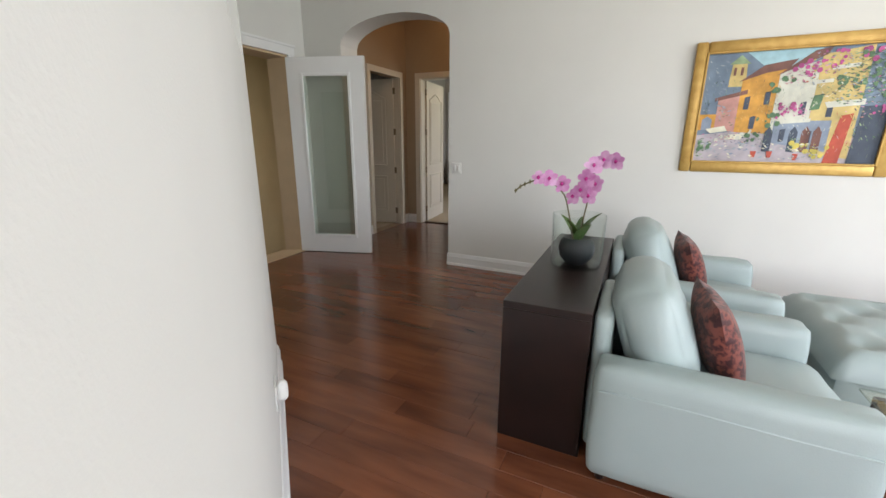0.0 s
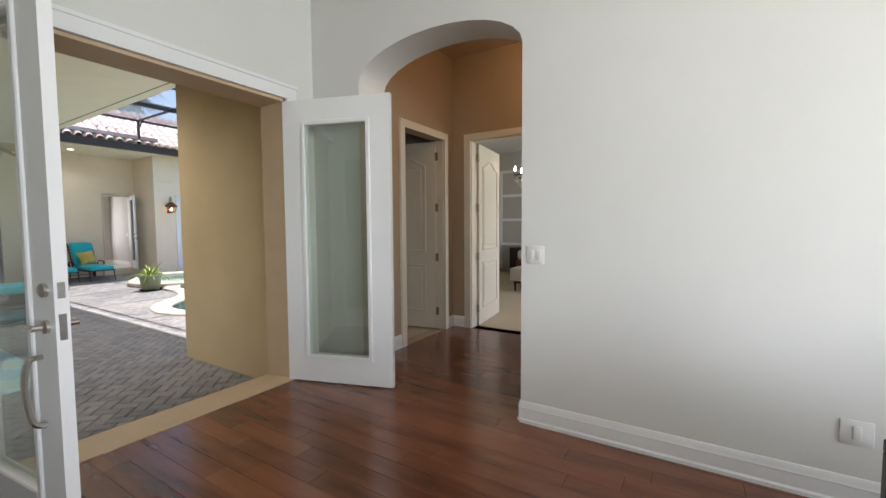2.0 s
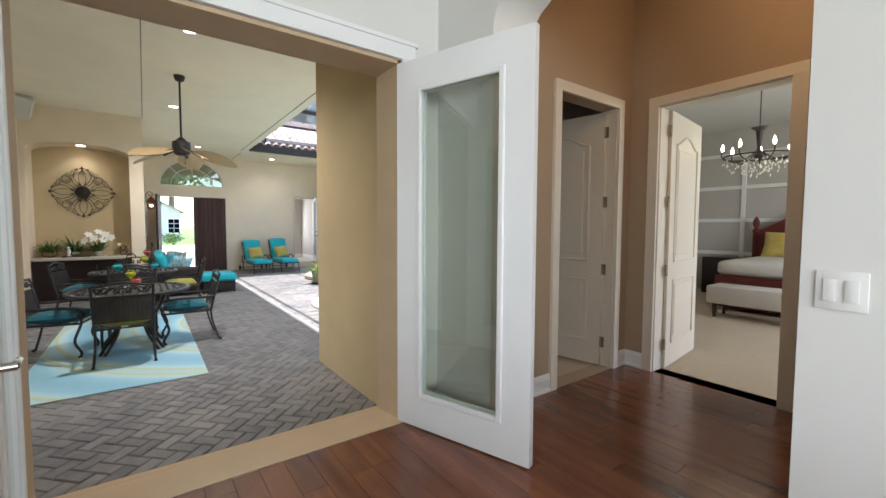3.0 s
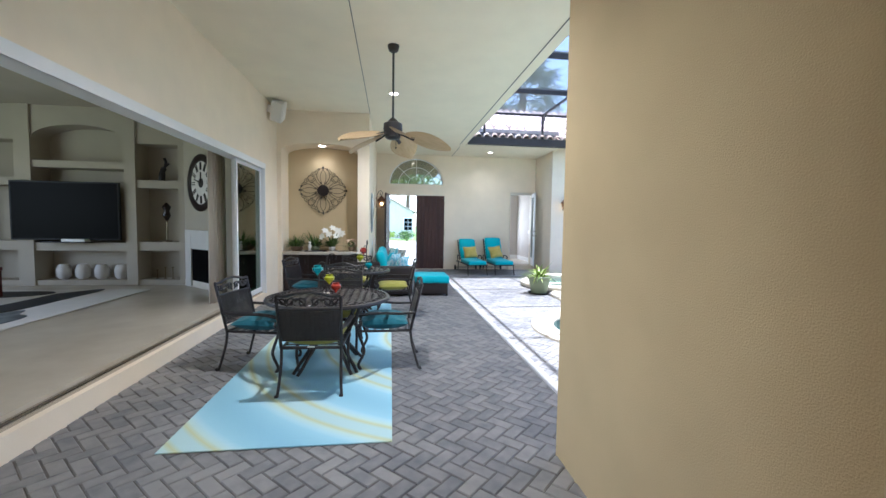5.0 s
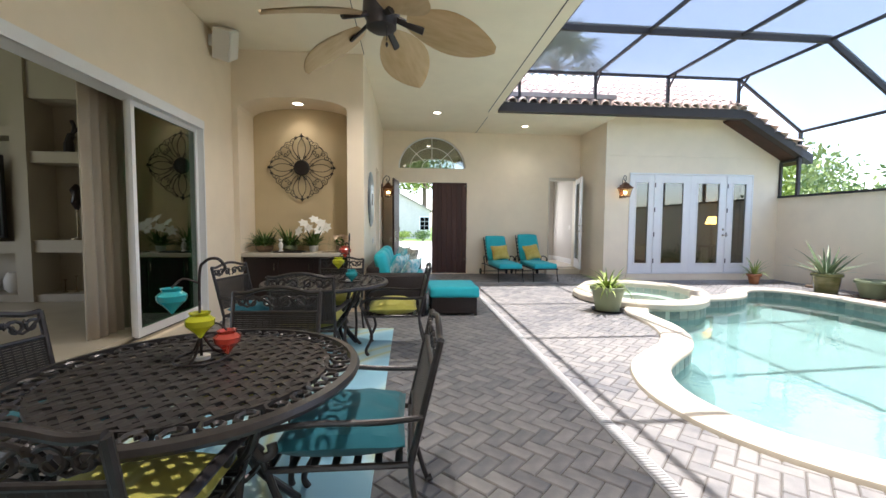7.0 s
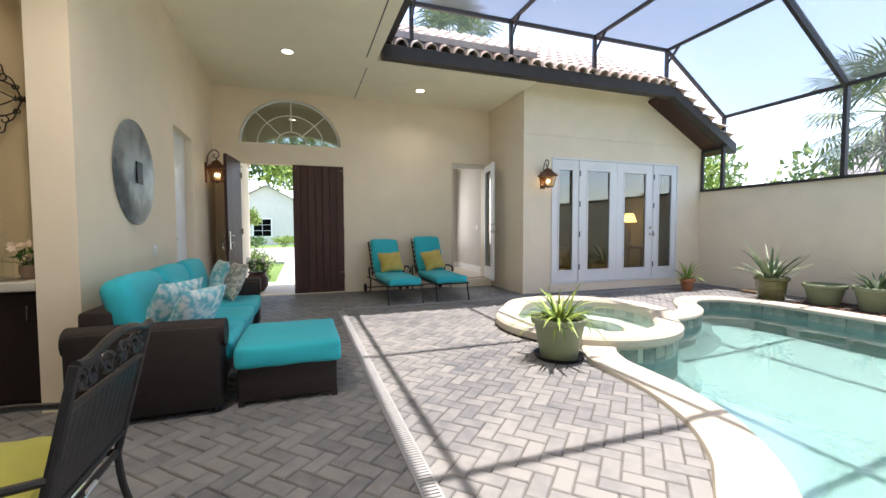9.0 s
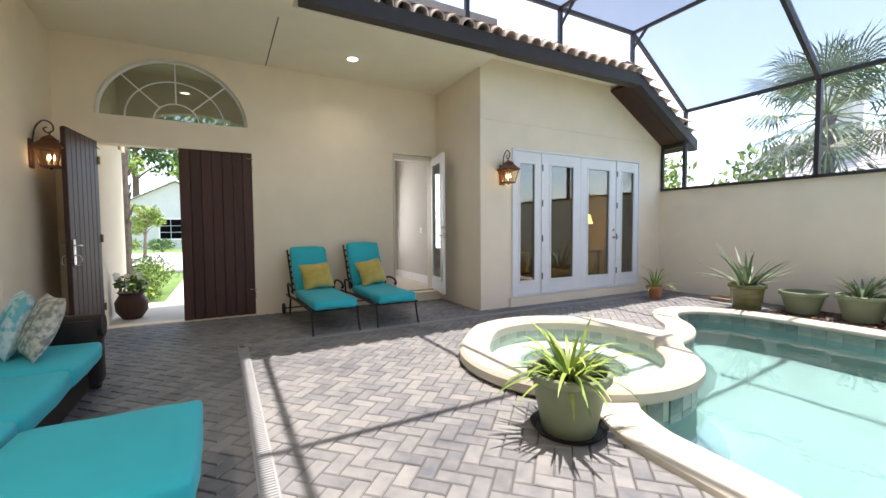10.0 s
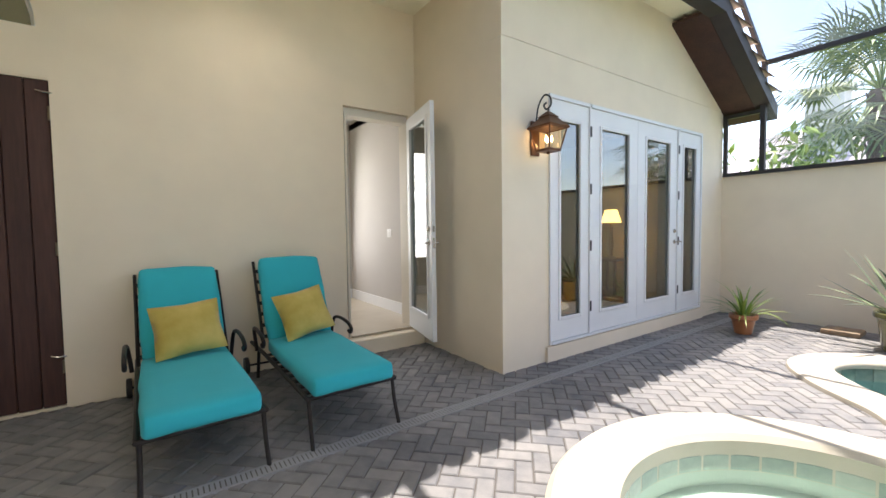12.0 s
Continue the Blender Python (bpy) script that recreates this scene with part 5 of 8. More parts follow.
def patio_table(m, group):
    t = thing("patio_table", m, "round dark cast metal patio table with a lattice top", "table", group)
    R = 0.62
    bm = B()
    lathe(bm, [(R - 0.03, 0.70), (R, 0.70), (R + 0.008, 0.715), (R, 0.732), (R - 0.03, 0.735), (R - 0.03, 0.70)], 48, cap=False)
    part("rim", bm, "cast_metal", t)
    bm = B()
    lathe(bm, [(R - 0.135, 0.712), (R - 0.12, 0.712), (R - 0.12, 0.727), (R - 0.135, 0.727), (R - 0.135, 0.712)], 48, cap=False)
    for k in range(36):
        a = 2 * math.pi * k / 36
        c, s = math.cos(a), math.sin(a)
        pts = [((R - 0.075 + p[0]), p[2]) for p in spiral((0, 0, 0), 0.05, (k % 2) * math.pi, 1.1 if k % 2 else -1.1, n=9)]
        tube(bm, [(u * c - v * s, u * s + v * c, 0.722) for u, v in pts], 0.009, 5)
    part("border", bm, "cast_metal", t, "cast scroll border")
    bm = B()
    r = R - 0.125
    k, sp, w = 0, 0.052, 0.031
    rows = int(r / sp)
    for ax in (0, 1):
        for i in range(-rows, rows + 1):
            o = i * sp
            h = math.sqrt(max(0, r * r - o * o))
            if h < 0.04:
                continue
            segs = 22
            pts = []
            for j in range(segs + 1):
                u = -h + 2 * h * j / segs
                wave = 0.0035 * math.sin(math.pi * u / sp + math.pi * (i % 2) + ax * math.pi)
                pts.append((u, wave))
            for (u0, z0), (u1, z1) in zip(pts, pts[1:]):
                q = [(u0, o - w / 2, 0.722 + z0), (u1, o - w / 2, 0.722 + z1), (u1, o + w / 2, 0.722 + z1), (u0, o + w / 2, 0.722 + z0)]
                if ax:
                    q = [(y, x, z) for x, y, z in q]
                cs = math.sqrt(0.5)
                q = [((x - y) * cs, (x + y) * cs, z) for x, y, z in q]
                lo = [bm.verts.new((x, y, z - 0.005)) for x, y, z in q]
                hi = [bm.verts.new((x, y, z + 0.004)) for x, y, z in q]
                bm.faces.new(hi)
                bm.faces.new(lo[::-1])
                for e0 in range(4):
                    f0 = (e0 + 1) % 4
                    bm.faces.new((lo[e0], lo[f0], hi[f0], hi[e0]))
    part("lattice", bm, "cast_metal", t, "woven lattice table top", kind="stuff", smooth=0)
    for k in range(4):
        a = 45 + 90 * k
        bm = B()
        for off in (-0.035, 0.035):
            tube(bm, smooth_curve([(0.44, off, 0.70), (0.36, off, 0.52), (0.20, off * 0.6, 0.36), (0.22, off * 0.6, 0.22), (0.33, off, 0.08), (0.40, off, 0.0)], 5), 0.017, 8)
        lathe(bm, [(0.001, -0.045), (0.04, 0.0), (0.001, 0.045)], 10, (0.215, 0, 0.30), cap=False)
        part("leg", bm, "cast_metal", t, m=pose(0, 0, 0, 0, 0, a))
    bm = B()
    lathe(bm, [(0.21, 0.30), (0.225, 0.305), (0.225, 0.32), (0.21, 0.325), (0.21, 0.30)], 32, cap=False)
    lathe(bm, [(0.43, 0.685), (0.45, 0.685), (0.45, 0.70), (0.43, 0.70), (0.43, 0.685)], 40, cap=False)
    part("stretcher_ring", bm, "cast_metal", t)
    return t


def votive_stand(m, cols):
    s = thing("votive_stand", m, "black wire stand with three coloured glass votives", "candle holder")
    bm = B()
    tube(bm, smooth_curve([(0, 0, 0.0), (0, 0, 0.30), (0.02, 0, 0.36), (0.06, 0, 0.37), (0.085, 0, 0.34), (0.075, 0, 0.32)], 6), 0.0055, 6)
    tube(bm, [(0.09 * math.cos(2 * math.pi * k / 20), 0.09 * math.sin(2 * math.pi * k / 20), 0.006) for k in range(21)], 0.005, 6)
    for k in range(3):
        a = radians(120 * k + 20)
        tube(bm, smooth_curve([(0, 0, 0.10), (0.04 * math.cos(a), 0.04 * math.sin(a), 0.03), (0.09 * math.cos(a), 0.09 * math.sin(a), 0.006)], 4), 0.0045, 5)
    for k, z in enumerate((0.25, 0.17, 0.08)):
        a = radians(200 + 85 * k)
        tube(bm, smooth_curve([(0, 0, z + 0.03), (0.05 * math.cos(a), 0.05 * math.sin(a), z + 0.05), (0.085 * math.cos(a), 0.085 * math.sin(a), z + 0.02)], 4), 0.004, 5)
    part("frame", bm, "iron", s)
    for k, (z, col) in enumerate(zip((0.20, 0.12, 0.03), cols)):
        a = radians(200 + 85 * k)
        bm = B()
        lathe(bm, [(0.004, -0.02), (0.02, 0.0), (0.045, 0.025), (0.048, 0.045), (0.03, 0.06), (0.035, 0.07), (0.03, 0.068), (0.026, 0.058), (0.042, 0.042), (0.02, 0.006)], 16, (0.085 * math.cos(a), 0.085 * math.sin(a), z), cap=False)
        part("votive", bm, col, s, "%s glass votive" % col.split("_")[0])
    bm = B()
    lathe(bm, [(0.03, 0.0), (0.03, 0.012)], 14, (0, 0, 0.002))
    part("tealight", bm, "white_plastic", s)
    return s


RZ = PATIO + 0.012
for (tx, ty), cols in (((-7.88, 2.38), ("lime_cushion", "teal_cushion", "teal_cushion", "lime_cushion")), ((-10.42, 2.38), ("lime_cushion", "lime_cushion", "teal_cushion", "lime_cushion"))):
    patio_table(pose(tx, ty, RZ), "patio tables")
    for k, (dx, dy, rz, col) in enumerate(((0.42, -0.06, 90, cols[0]), (-0.09, 0.57, 180, cols[1]), (-0.12, -0.66, -13, cols[2]), (-0.60, 0.0, -90, cols[3]))):
        first = tx > -9
        if k == 0:
            rz += -2
            dy += 0.02
        if k == 1 and not first:
            dy += 0.10
        patio_chair(pose(tx + dx, ty + dy, RZ, 0, 0, rz) @ Matrix.Diagonal((1, 1, 0.94, 1)), col, "chairs round the patio tables", "dark cast metal patio armchair with a %s cushion" % ("teal" if col.startswith("teal") else "lime green"))
votive_stand(pose(-7.98, 2.34, RZ + 0.735, 0, 0, 100) @ Matrix.Scale(1.15, 4), ("aqua_glass", "lime_glass", "red_glass"))
votive_stand(pose(-10.36, 2.62, RZ + 0.735, 0, 0, 10) @ Matrix.Scale(1.3, 4), ("red_glass", "lime_glass", "aqua_glass"))


# rug
def rug_mat():
    m = mat("rug_swirl", (0.3, 0.5, 0.6), 0.95, 0.1, 8, 500, 0.4)
    n, l = m.node_tree.nodes, m.node_tree.links
    co = n.new("ShaderNodeTexCoord")
    wv = n.new("ShaderNodeTexWave")
    wv.wave_type, wv.rings_direction = "RINGS", "Z"
    wv.inputs["Scale"].default_value, wv.inputs["Distortion"].default_value, wv.inputs["Detail"].default_value, wv.inputs["Detail Scale"].default_value = 0.40, 2.6, 1.0, 0.45
    mp = n.new("ShaderNodeMapping")
    mp.inputs["Location"].default_value = (8.9, -4.1, 0)
    l.new(co.outputs["Object"], mp.inputs["Vector"])
    l.new(mp.outputs[0], wv.inputs["Vector"])
    rp = n.new("ShaderNodeValToRGB")
    e = rp.color_ramp.elements
    e[0].position, e[0].color = 0.0, (0.27, 0.51, 0.63, 1)
    e[1].position, e[1].color = 0.45, (0.33, 0.58, 0.68, 1)
    for pos, col in ((0.62, (0.42, 0.64, 0.70, 1)), (0.80, (0.50, 0.66, 0.62, 1)), (0.90, (0.52, 0.56, 0.33, 1)), (0.97, (0.44, 0.62, 0.62, 1))):
        q = e.new(pos)
        q.color = col
    l.new(wv.outputs["Fac"], rp.inputs["Fac"])
    l.new(rp.outputs["Color"], n["Principled BSDF"].inputs["Base Color"])
    return m


bm = B()
rbox(bm, -11.35, -6.30, 1.52, 3.03, PATIO + 0.002, PATIO + 0.012, 0.004, 1)
single("outdoor_rug", bm, rug_mat(), "pale blue outdoor rug with yellow-green swirls", "rug")

# ---- wicker sofa with ottoman ----
sofa = thing("wicker_sofa", pose(0, 0, PATIO), "dark wicker sofa with turquoise cushions along the wall", "sofa")


def weave(bm, x0, x1, y0, y1, z0, z1, r=0.03):
    rbox(bm, x0, x1, y0, y1, z0, z1, r, 2)


SX0, SX1 = -14.75, -11.98
for x0, x1 in ((SX0, SX0 + 0.22), (SX1 - 0.22, SX1)):
    bm = B()
    weave(bm, x0, x1, 2.60, 3.47, 0.03, 0.60, 0.05)
    tube(bm, [((x0 + x1) / 2, 2.60, 0.53), ((x0 + x1) / 2, 3.485, 0.53)], 0.105, 14, 0.9)
    part("arm", bm, "wicker", sofa, "rolled woven arm")
bm = B()
weave(bm, SX0 + 0.22, SX1 - 0.22, 2.60, 2.80, 0.03, 0.70)
part("back_frame", bm, "wicker", sofa)
bm = B()
weave(bm, SX0 + 0.22, SX1 - 0.22, 2.80, 3.40, 0.03, 0.28)
part("seat_base", bm, "wicker", sofa)
W = (SX1 - SX0 - 0.46) / 3
for i in range(3):
    a = SX0 + 0.23 + i * W
    bm = B()
    rbox(bm, a + 0.005, a + W - 0.005, 2.84, 3.50, 0.285, 0.43, 0.04, 4, 0.014)
    part("seat_cushion", bm, "turquoise", sofa)
    bm = B()
    rbox(bm, -W / 2 + 0.01, W / 2 - 0.01, -0.09, 0.09, 0, 0.50, 0.06, 4, 0.02)
    part("back_cushion", bm, "turquoise", sofa, m=pose(a + W / 2, 2.90, 0.41, 14, 0, 0))
for x in (SX0 + 0.06, SX1 - 0.06):
    for y in (2.66, 3.42):
        bm = B()
        lathe(bm, [(0.02, 0), (0.025, 0.04)], 10, (x, y, 0))
        part("foot", bm, "black_plastic", sofa)
ot = thing("wicker_ottoman", pose(0, 0, PATIO), "dark wicker ottoman with a turquoise cushion", "ottoman")
bm = B()
rbox(bm, -12.80, -12.04, 3.55, 4.22, 0.03, 0.27, 0.02, 2)
part("base", bm, "wicker", ot)
for x in (-12.78, -12.06):
    for y in (3.57, 4.20):
        bm = B()
        box(bm, x - 0.02, x + 0.02, y - 0.02, y + 0.02, 0, 0.05)
        part("foot", bm, "wicker", ot)
bm = B()
rbox(bm, -12.84, -12.01, 3.53, 4.25, 0.27, 0.42, 0.03, 4, 0.012)
part("cushion", bm, "turquoise", ot)
bm = B()
tube(bm, [(-12.80, 3.545, 0.385), (-12.04, 3.545, 0.385), (-12.025, 3.57, 0.385), (-12.025, 4.21, 0.385), (-12.04, 4.235, 0.385), (-12.80, 4.235, 0.385)], 0.008, 6)
part("piping", bm, "turquoise", bpy.data.objects["cushion"])


def throw_pillow(name, m, w, h, d, mt, label, group=""):
    bm = B()
    pillow(bm, w, h, d, 14)
    return single(name, bm, mt, label, "pillow", m, group, smooth=60)


throw_pillow("throw_pillow", pose(-14.30, 3.06, 0.43, 72, 0, 22), 0.46, 0.46, 0.16, "aqua_print", "pale aqua printed throw pillow on the sofa")
throw_pillow("throw_pillow", pose(-14.15, 3.24, 0.42, 66, 0, 28), 0.44, 0.44, 0.16, "grey_print", "beige and grey starfish printed throw pillow")
throw_pillow("throw_pillow", pose(-12.50, 3.06, 0.42, 66, 0, -24), 0.46, 0.46, 0.16, "aqua_print", "pale aqua and white printed throw pillow")
throw_pillow("throw_pillow", pose(-12.38, 3.24, 0.40, 62, 0, -30), 0.42, 0.42, 0.16, "aqua_print", "pale aqua and white printed throw pillow")
throw_pillow("throw_pillow", pose(-12.72, 2.99, 0.44, 70, 0, -6), 0.42, 0.42, 0.15, "turquoise", "plain turquoise throw pillow")


# ---- sun loungers ----
def lounger(m, label, rise):
    c = thing("sun_lounger", m, label, "sun lounger", "sun loungers")
    # local: foot end at +x, head at -x, origin under the foot legs
    for s in (-1, 1):
        bm = B()
        tube(bm, [(0.02, s * 0.30, 0.30), (-1.15, s * 0.30, 0.30), (-1.75, s * 0.30, 0.28)], 0.016, 8)
        part("side_rail", bm, "iron", c)
        bm = B()
        tube(bm, smooth_curve([(0.0, s * 0.29, 0.30), (0.03, s * 0.29, 0.15), (0.08, s * 0.295, 0.0)], 4), 0.013, 8)
        part("leg", bm, "iron", c)
        bm = B()
        tube(bm, [(-1.35, s * 0.30, 0.30), (-1.38, s * 0.31, 0.03)], 0.014, 8)
        part("leg", bm, "iron", c)
        bm = B()
        tube(bm, smooth_curve([(-1.28, s * 0.33, 0.30), (-1.26, s * 0.35, 0.48), (-1.15, s * 0.36, 0.52), (-0.95, s * 0.36, 0.51), (-0.86, s * 0.36, 0.47), (-0.88, s * 0.36, 0.43), (-0.92, s * 0.36, 0.44)], 5), 0.015, 8)
        part("armrest", bm, "iron", c)
        bm = B()
        lathe(bm, [(0.05, -0.02), (0.075, -0.018), (0.08, 0.0), (0.075, 0.018), (0.05, 0.02)], 18)
        part("wheel", bm, "black_plastic", c, m=pose(-1.62, s * 0.36, 0.08, 90))
    for k in range(9):
        bm = B()
        box(bm, -1.1 + k * 0.125, -1.06 + k * 0.125, -0.29, 0.29, 0.296, 0.308)
        part("slat", bm, "iron", c)
    bm = B()
    tube(bm, [(0.02, -0.30, 0.30), (0.02, 0.30, 0.30)], 0.014, 8)
    part("end_rail", bm, "iron", c)
    bm = B()
    tube(bm, [(-1.62, -0.36, 0.08), (-1.62, 0.36, 0.08)], 0.01, 8)
    part("axle", bm, "iron", c)
    bm = B()
    rbox(bm, -1.14, 0.07, -0.275, 0.275, 0.31, 0.43, 0.035, 4, 0.012)
    part("seat_cushion", bm, "turquoise", c)
    bm = B()
    rbox(bm, -0.01, 0.75, -0.265, 0.265, -0.055, 0.055, 0.035, 4, 0.012)
    part("back_cushion", bm, "turquoise", c, m=pose(-1.13, 0, 0.40, 0, -180 + rise, 0))
    bm = B()
    for s in (-0.29, 0.29):
        tube(bm, [(0, s, -0.075), (0.76, s, -0.075)], 0.013, 8)
    for k in range(7):
        box(bm, 0.05 + k * 0.1, 0.08 + k * 0.1, -0.29, 0.29, -0.082, -0.07)
    bmesh.ops.scale(bm, vec=(1, 1, -1), verts=bm.verts)
    part("back_frame", bm, "iron", c, m=pose(-1.13, 0, 0.40, 0, -180 + rise, 0))
    return c


lounger(pose(-15.515, 5.60, PATIO, 0, 0, 2), "turquoise cushioned iron sun lounger against the wall", 56)
lounger(pose(-15.53, 6.437, PATIO, 0, 0, 1), "turquoise cushioned iron sun lounger beside the side door", 64)
throw_pillow("throw_pillow", pose(-16.52, 5.58, 0.40, 60, 0, 94) @ pose(0, 0, 0, 0, 0, 4), 0.45, 0.40, 0.17, "yellow_pillow", "mustard yellow velvet pillow on a lounger", "lounger pillows")
throw_pillow("throw_pillow", pose(-16.53, 6.42, 0.41, 64, 0, 98) @ pose(0, 0, 0, 0, 0, 9), 0.44, 0.40, 0.17, "yellow_pillow", "mustard yellow velvet pillow on a lounger", "lounger pillows")

# ---- ceiling fan, recessed lights, lanterns, wall pieces ----
FX, FYC = -9.03, 3.03
fan = thing("ceiling_fan", pose(FX, FYC, 0), "bronze ceiling fan with drooping tan leaf-shaped blades", "ceiling fan")
bm = B()
lathe(bm, [(0.03, CEIL - 0.09), (0.06, CEIL - 0.07), (0.075, CEIL - 0.02), (0.075, CEIL)], 20)
part("canopy", bm, "bronze", fan)
bm = B()
tube(bm, [(0, 0, CEIL - 0.08), (0, 0, 2.62)], 0.014, 10)
part("downrod", bm, "bronze", fan)
bm = B()
lathe(bm, [(0.03, 2.65), (0.06, 2.62), (0.075, 2.60), (0.12, 2.58), (0.125, 2.50), (0.11, 2.46), (0.10, 2.44), (0.10, 2.40), (0.07, 2.38)], 24)
part("motor", bm, "bronze", fan)
bm = B()
for k in range(8):
    lathe(bm, [(0.001, -0.006), (0.006, 0), (0.001, 0.006)], 6, (0.09, 0.04, 2.37 - k * 0.012), cap=False)
lathe(bm, [(0.004, -0.03), (0.01, -0.015), (0.006, 0.0)], 8, (0.09, 0.04, 2.27))
part("pull_chain", bm, "bronze", fan)
for k in range(5):
    a = 72 * k + 16
    bm = B()
    n, L, rows = 12, 0.62, []
    for i in range(n + 1):
        f = i / n
        w = 0.175 * math.sin(math.pi * min(1, f * 0.93 + 0.05)) ** 0.75 + 0.008
        x = 0.17 + f * L
        rows.append([(x, -w, -0.05 * f * f + 0.012), (x, 0, -0.05 * f * f - 0.006), (x, w, -0.05 * f * f + 0.012)])
    for z in (0.004, -0.004):
        g = [[bm.verts.new((p[0], p[1], p[2] + z)) for p in r] for r in rows]
        for r0, r1 in zip(g, g[1:]):
            for j in range(2):
                q = (r0[j], r1[j], r1[j + 1], r0[j + 1])
                bm.faces.new(q if z > 0 else q[::-1])
    part("blade", bm, "fan_blade", fan, "tan leaf-shaped blade", pose(0, 0, 2.47, 0, 0, a) @ pose(0, 0, 0, 0, 12, 0) @ pose(0, 0, 0, -18, 0, 0))
    bm = B()
    tube(bm, [(0.10, 0, 2.46), (0.17, 0, 2.43), (0.28, 0, 2.385)], 0.013, 8, 2.0)
    part("blade_arm", bm, "bronze", fan, m=pose(0, 0, 0, 0, 0, a))
for x, y, z in ((-7.24, 3.03, CEIL), (-11.0, 3.05, CEIL), (-15.37, 3.85, CEIL), (-16.36, 6.13, CEIL), (-12.7, 1.53, 2.925)):
    d = thing("recessed_light", pose(x, y, z), "round white recessed ceiling light, lit", "ceiling light", "recessed lights")
    bm = B()
    lathe(bm, [(0.075, -0.004), (0.095, -0.007), (0.10, 0.0), (0.075, 0.0)], 24, cap=False)
    part("trim_ring", bm, "white_plastic", d)
    bm = B()
    lathe(bm, [(0.001, -0.002), (0.076, -0.002)], 24, cap=False)
    part("lens", bm, "can_glow", d, smooth=0)


def lantern(m, label):
    d = thing("wall_lantern", m, label, "wall lantern", "wall lanterns")
    # local: wall at y = 0, lantern body out along +y
    bm = B()
    rbox(bm, -0.055, 0.055, 0, 0.02, -0.16, 0.16, 0.008)
    part("back_plate", bm, "copper", d)
    bm = B()
    tube(bm, smooth_curve([(0, 0.02, 0.10), (0, 0.05, 0.28), (0, 0.12, 0.37), (0, 0.19, 0.34), (0, 0.20, 0.27), (0, 0.15, 0.24), (0, 0.12, 0.28), (0, 0.15, 0.30)], 6), 0.0085, 6)
    tube(bm, [(0, 0.17, 0.245), (0, 0.17, 0.19)], 0.008, 6)
    part("scroll_arm", bm, "bronze", d)
    c = (0, 0.17, 0)

    def ring4(r, z):
        return [(c[0] + x * r, c[1] + y * r, z) for x, y in ((-1, -1), (1, -1), (1, 1), (-1, 1))]
    bm = B()
    prof = [(0.13, 0.06), (0.135, 0.075), (0.10, 0.11), (0.065, 0.15), (0.06, 0.16), (0.065, 0.165), (0.03, 0.20), (0.012, 0.215)]
    rr = [[bm.verts.new(v) for v in ring4(r, z)] for r, z in prof]
    for a, b in zip(rr, rr[1:]):
        for i in range(4):
            bm.faces.new((a[i], a[(i + 1) % 4], b[(i + 1) % 4], b[i]))
    bm.faces.new(rr[0][::-1])
    bm.faces.new(rr[-1])
    part("hood", bm, "copper", d, smooth=20)
    top, low = ring4(0.115, 0.06), ring4(0.075, -0.13)
    bm = B()
    for a, b in zip(top, low):
        tube(bm, [a, b], 0.007, 6)
    for i in range(4):
        tube(bm, [low[i], low[(i + 1) % 4]], 0.008, 6)
        tube(bm, [top[i], top[(i + 1) % 4]], 0.006, 6)
    box(bm, -0.078, 0.078, c[1] - 0.078, c[1] + 0.078, -0.145, -0.13)
    lathe(bm, [(0.012, -0.165), (0.018, -0.155), (0.01, -0.145)], 8, c)
    part("cage", bm, "copper", d)
    for i in range(4):
        bm = B()
        j = (i + 1) % 4
        bm.faces.new([bm.verts.new(v) for v in (top[i], top[j], low[j], low[i])])
        p = part("pane", bm, "lantern_pane", d, smooth=0)
        p.visible_shadow = False
    for i in range(3):
        a = radians(120 * i)
        bm = B()
        x, y = c[0] + 0.03 * math.cos(a), c[1] + 0.03 * math.sin(a)
        lathe(bm, [(0.008, -0.13), (0.008, -0.06)], 8, (x, y, 0))
        part("candle_sleeve", bm, "white_plastic", d)
        bm = B()
        lathe(bm, [(0.003, -0.06), (0.010, -0.045), (0.007, -0.02), (0.001, 0.0)], 8, (x, y, 0), cap=False)
        part("bulb", bm, "candle_glow", d)
    return d


lantern(pose(-15.715, 8.36, 1.93, 0, 0, -90), "aged copper wall lantern with lit candle bulbs beside the french doors")
lantern(pose(-16.45, 2.55, 1.93), "aged copper wall lantern with lit candle bulbs beside the gate")

d = thing("loudspeaker", pose(-11.76, 0.69, 3.43, -14, 28, 0) @ Matrix.Scale(1.3, 4), "white outdoor loudspeaker on a wall bracket", "loudspeaker")
bm = B()
prism(bm, [(-0.09, 0.06), (0.09, 0.06), (0.12, 0.22), (-0.12, 0.22)], "z", -0.14, 0.14)
part("cabinet", bm, "white_plastic", d)
bm = B()
rbox(bm, -0.11, 0.11, 0.222, 0.235, -0.13, 0.13, 0.01)
part("grille", bm, "white_plastic", d)
bm = B()
box(bm, -0.03, 0.03, 0.0, 0.06, -0.05, 0.05)
part("bracket", bm, "white_plastic", d)

d = thing("wall_disc", pose(-13.45, 2.555, 1.53, -90), "large round mottled grey metal wall disc with a dark square hole", "wall art")
bm = B()
lathe(bm, [(0.001, 0.03), (0.26, 0.035), (0.43, 0.028), (0.475, 0.012), (0.475, 0.0)], 48, cap=False)
part("disc", bm, "slate_disc", d)
bm = B()
box(bm, -0.07, 0.07, -0.10, 0.10, 0.034, 0.042)
part("centre_plate", bm, "tv_black", d, "dark square hole")


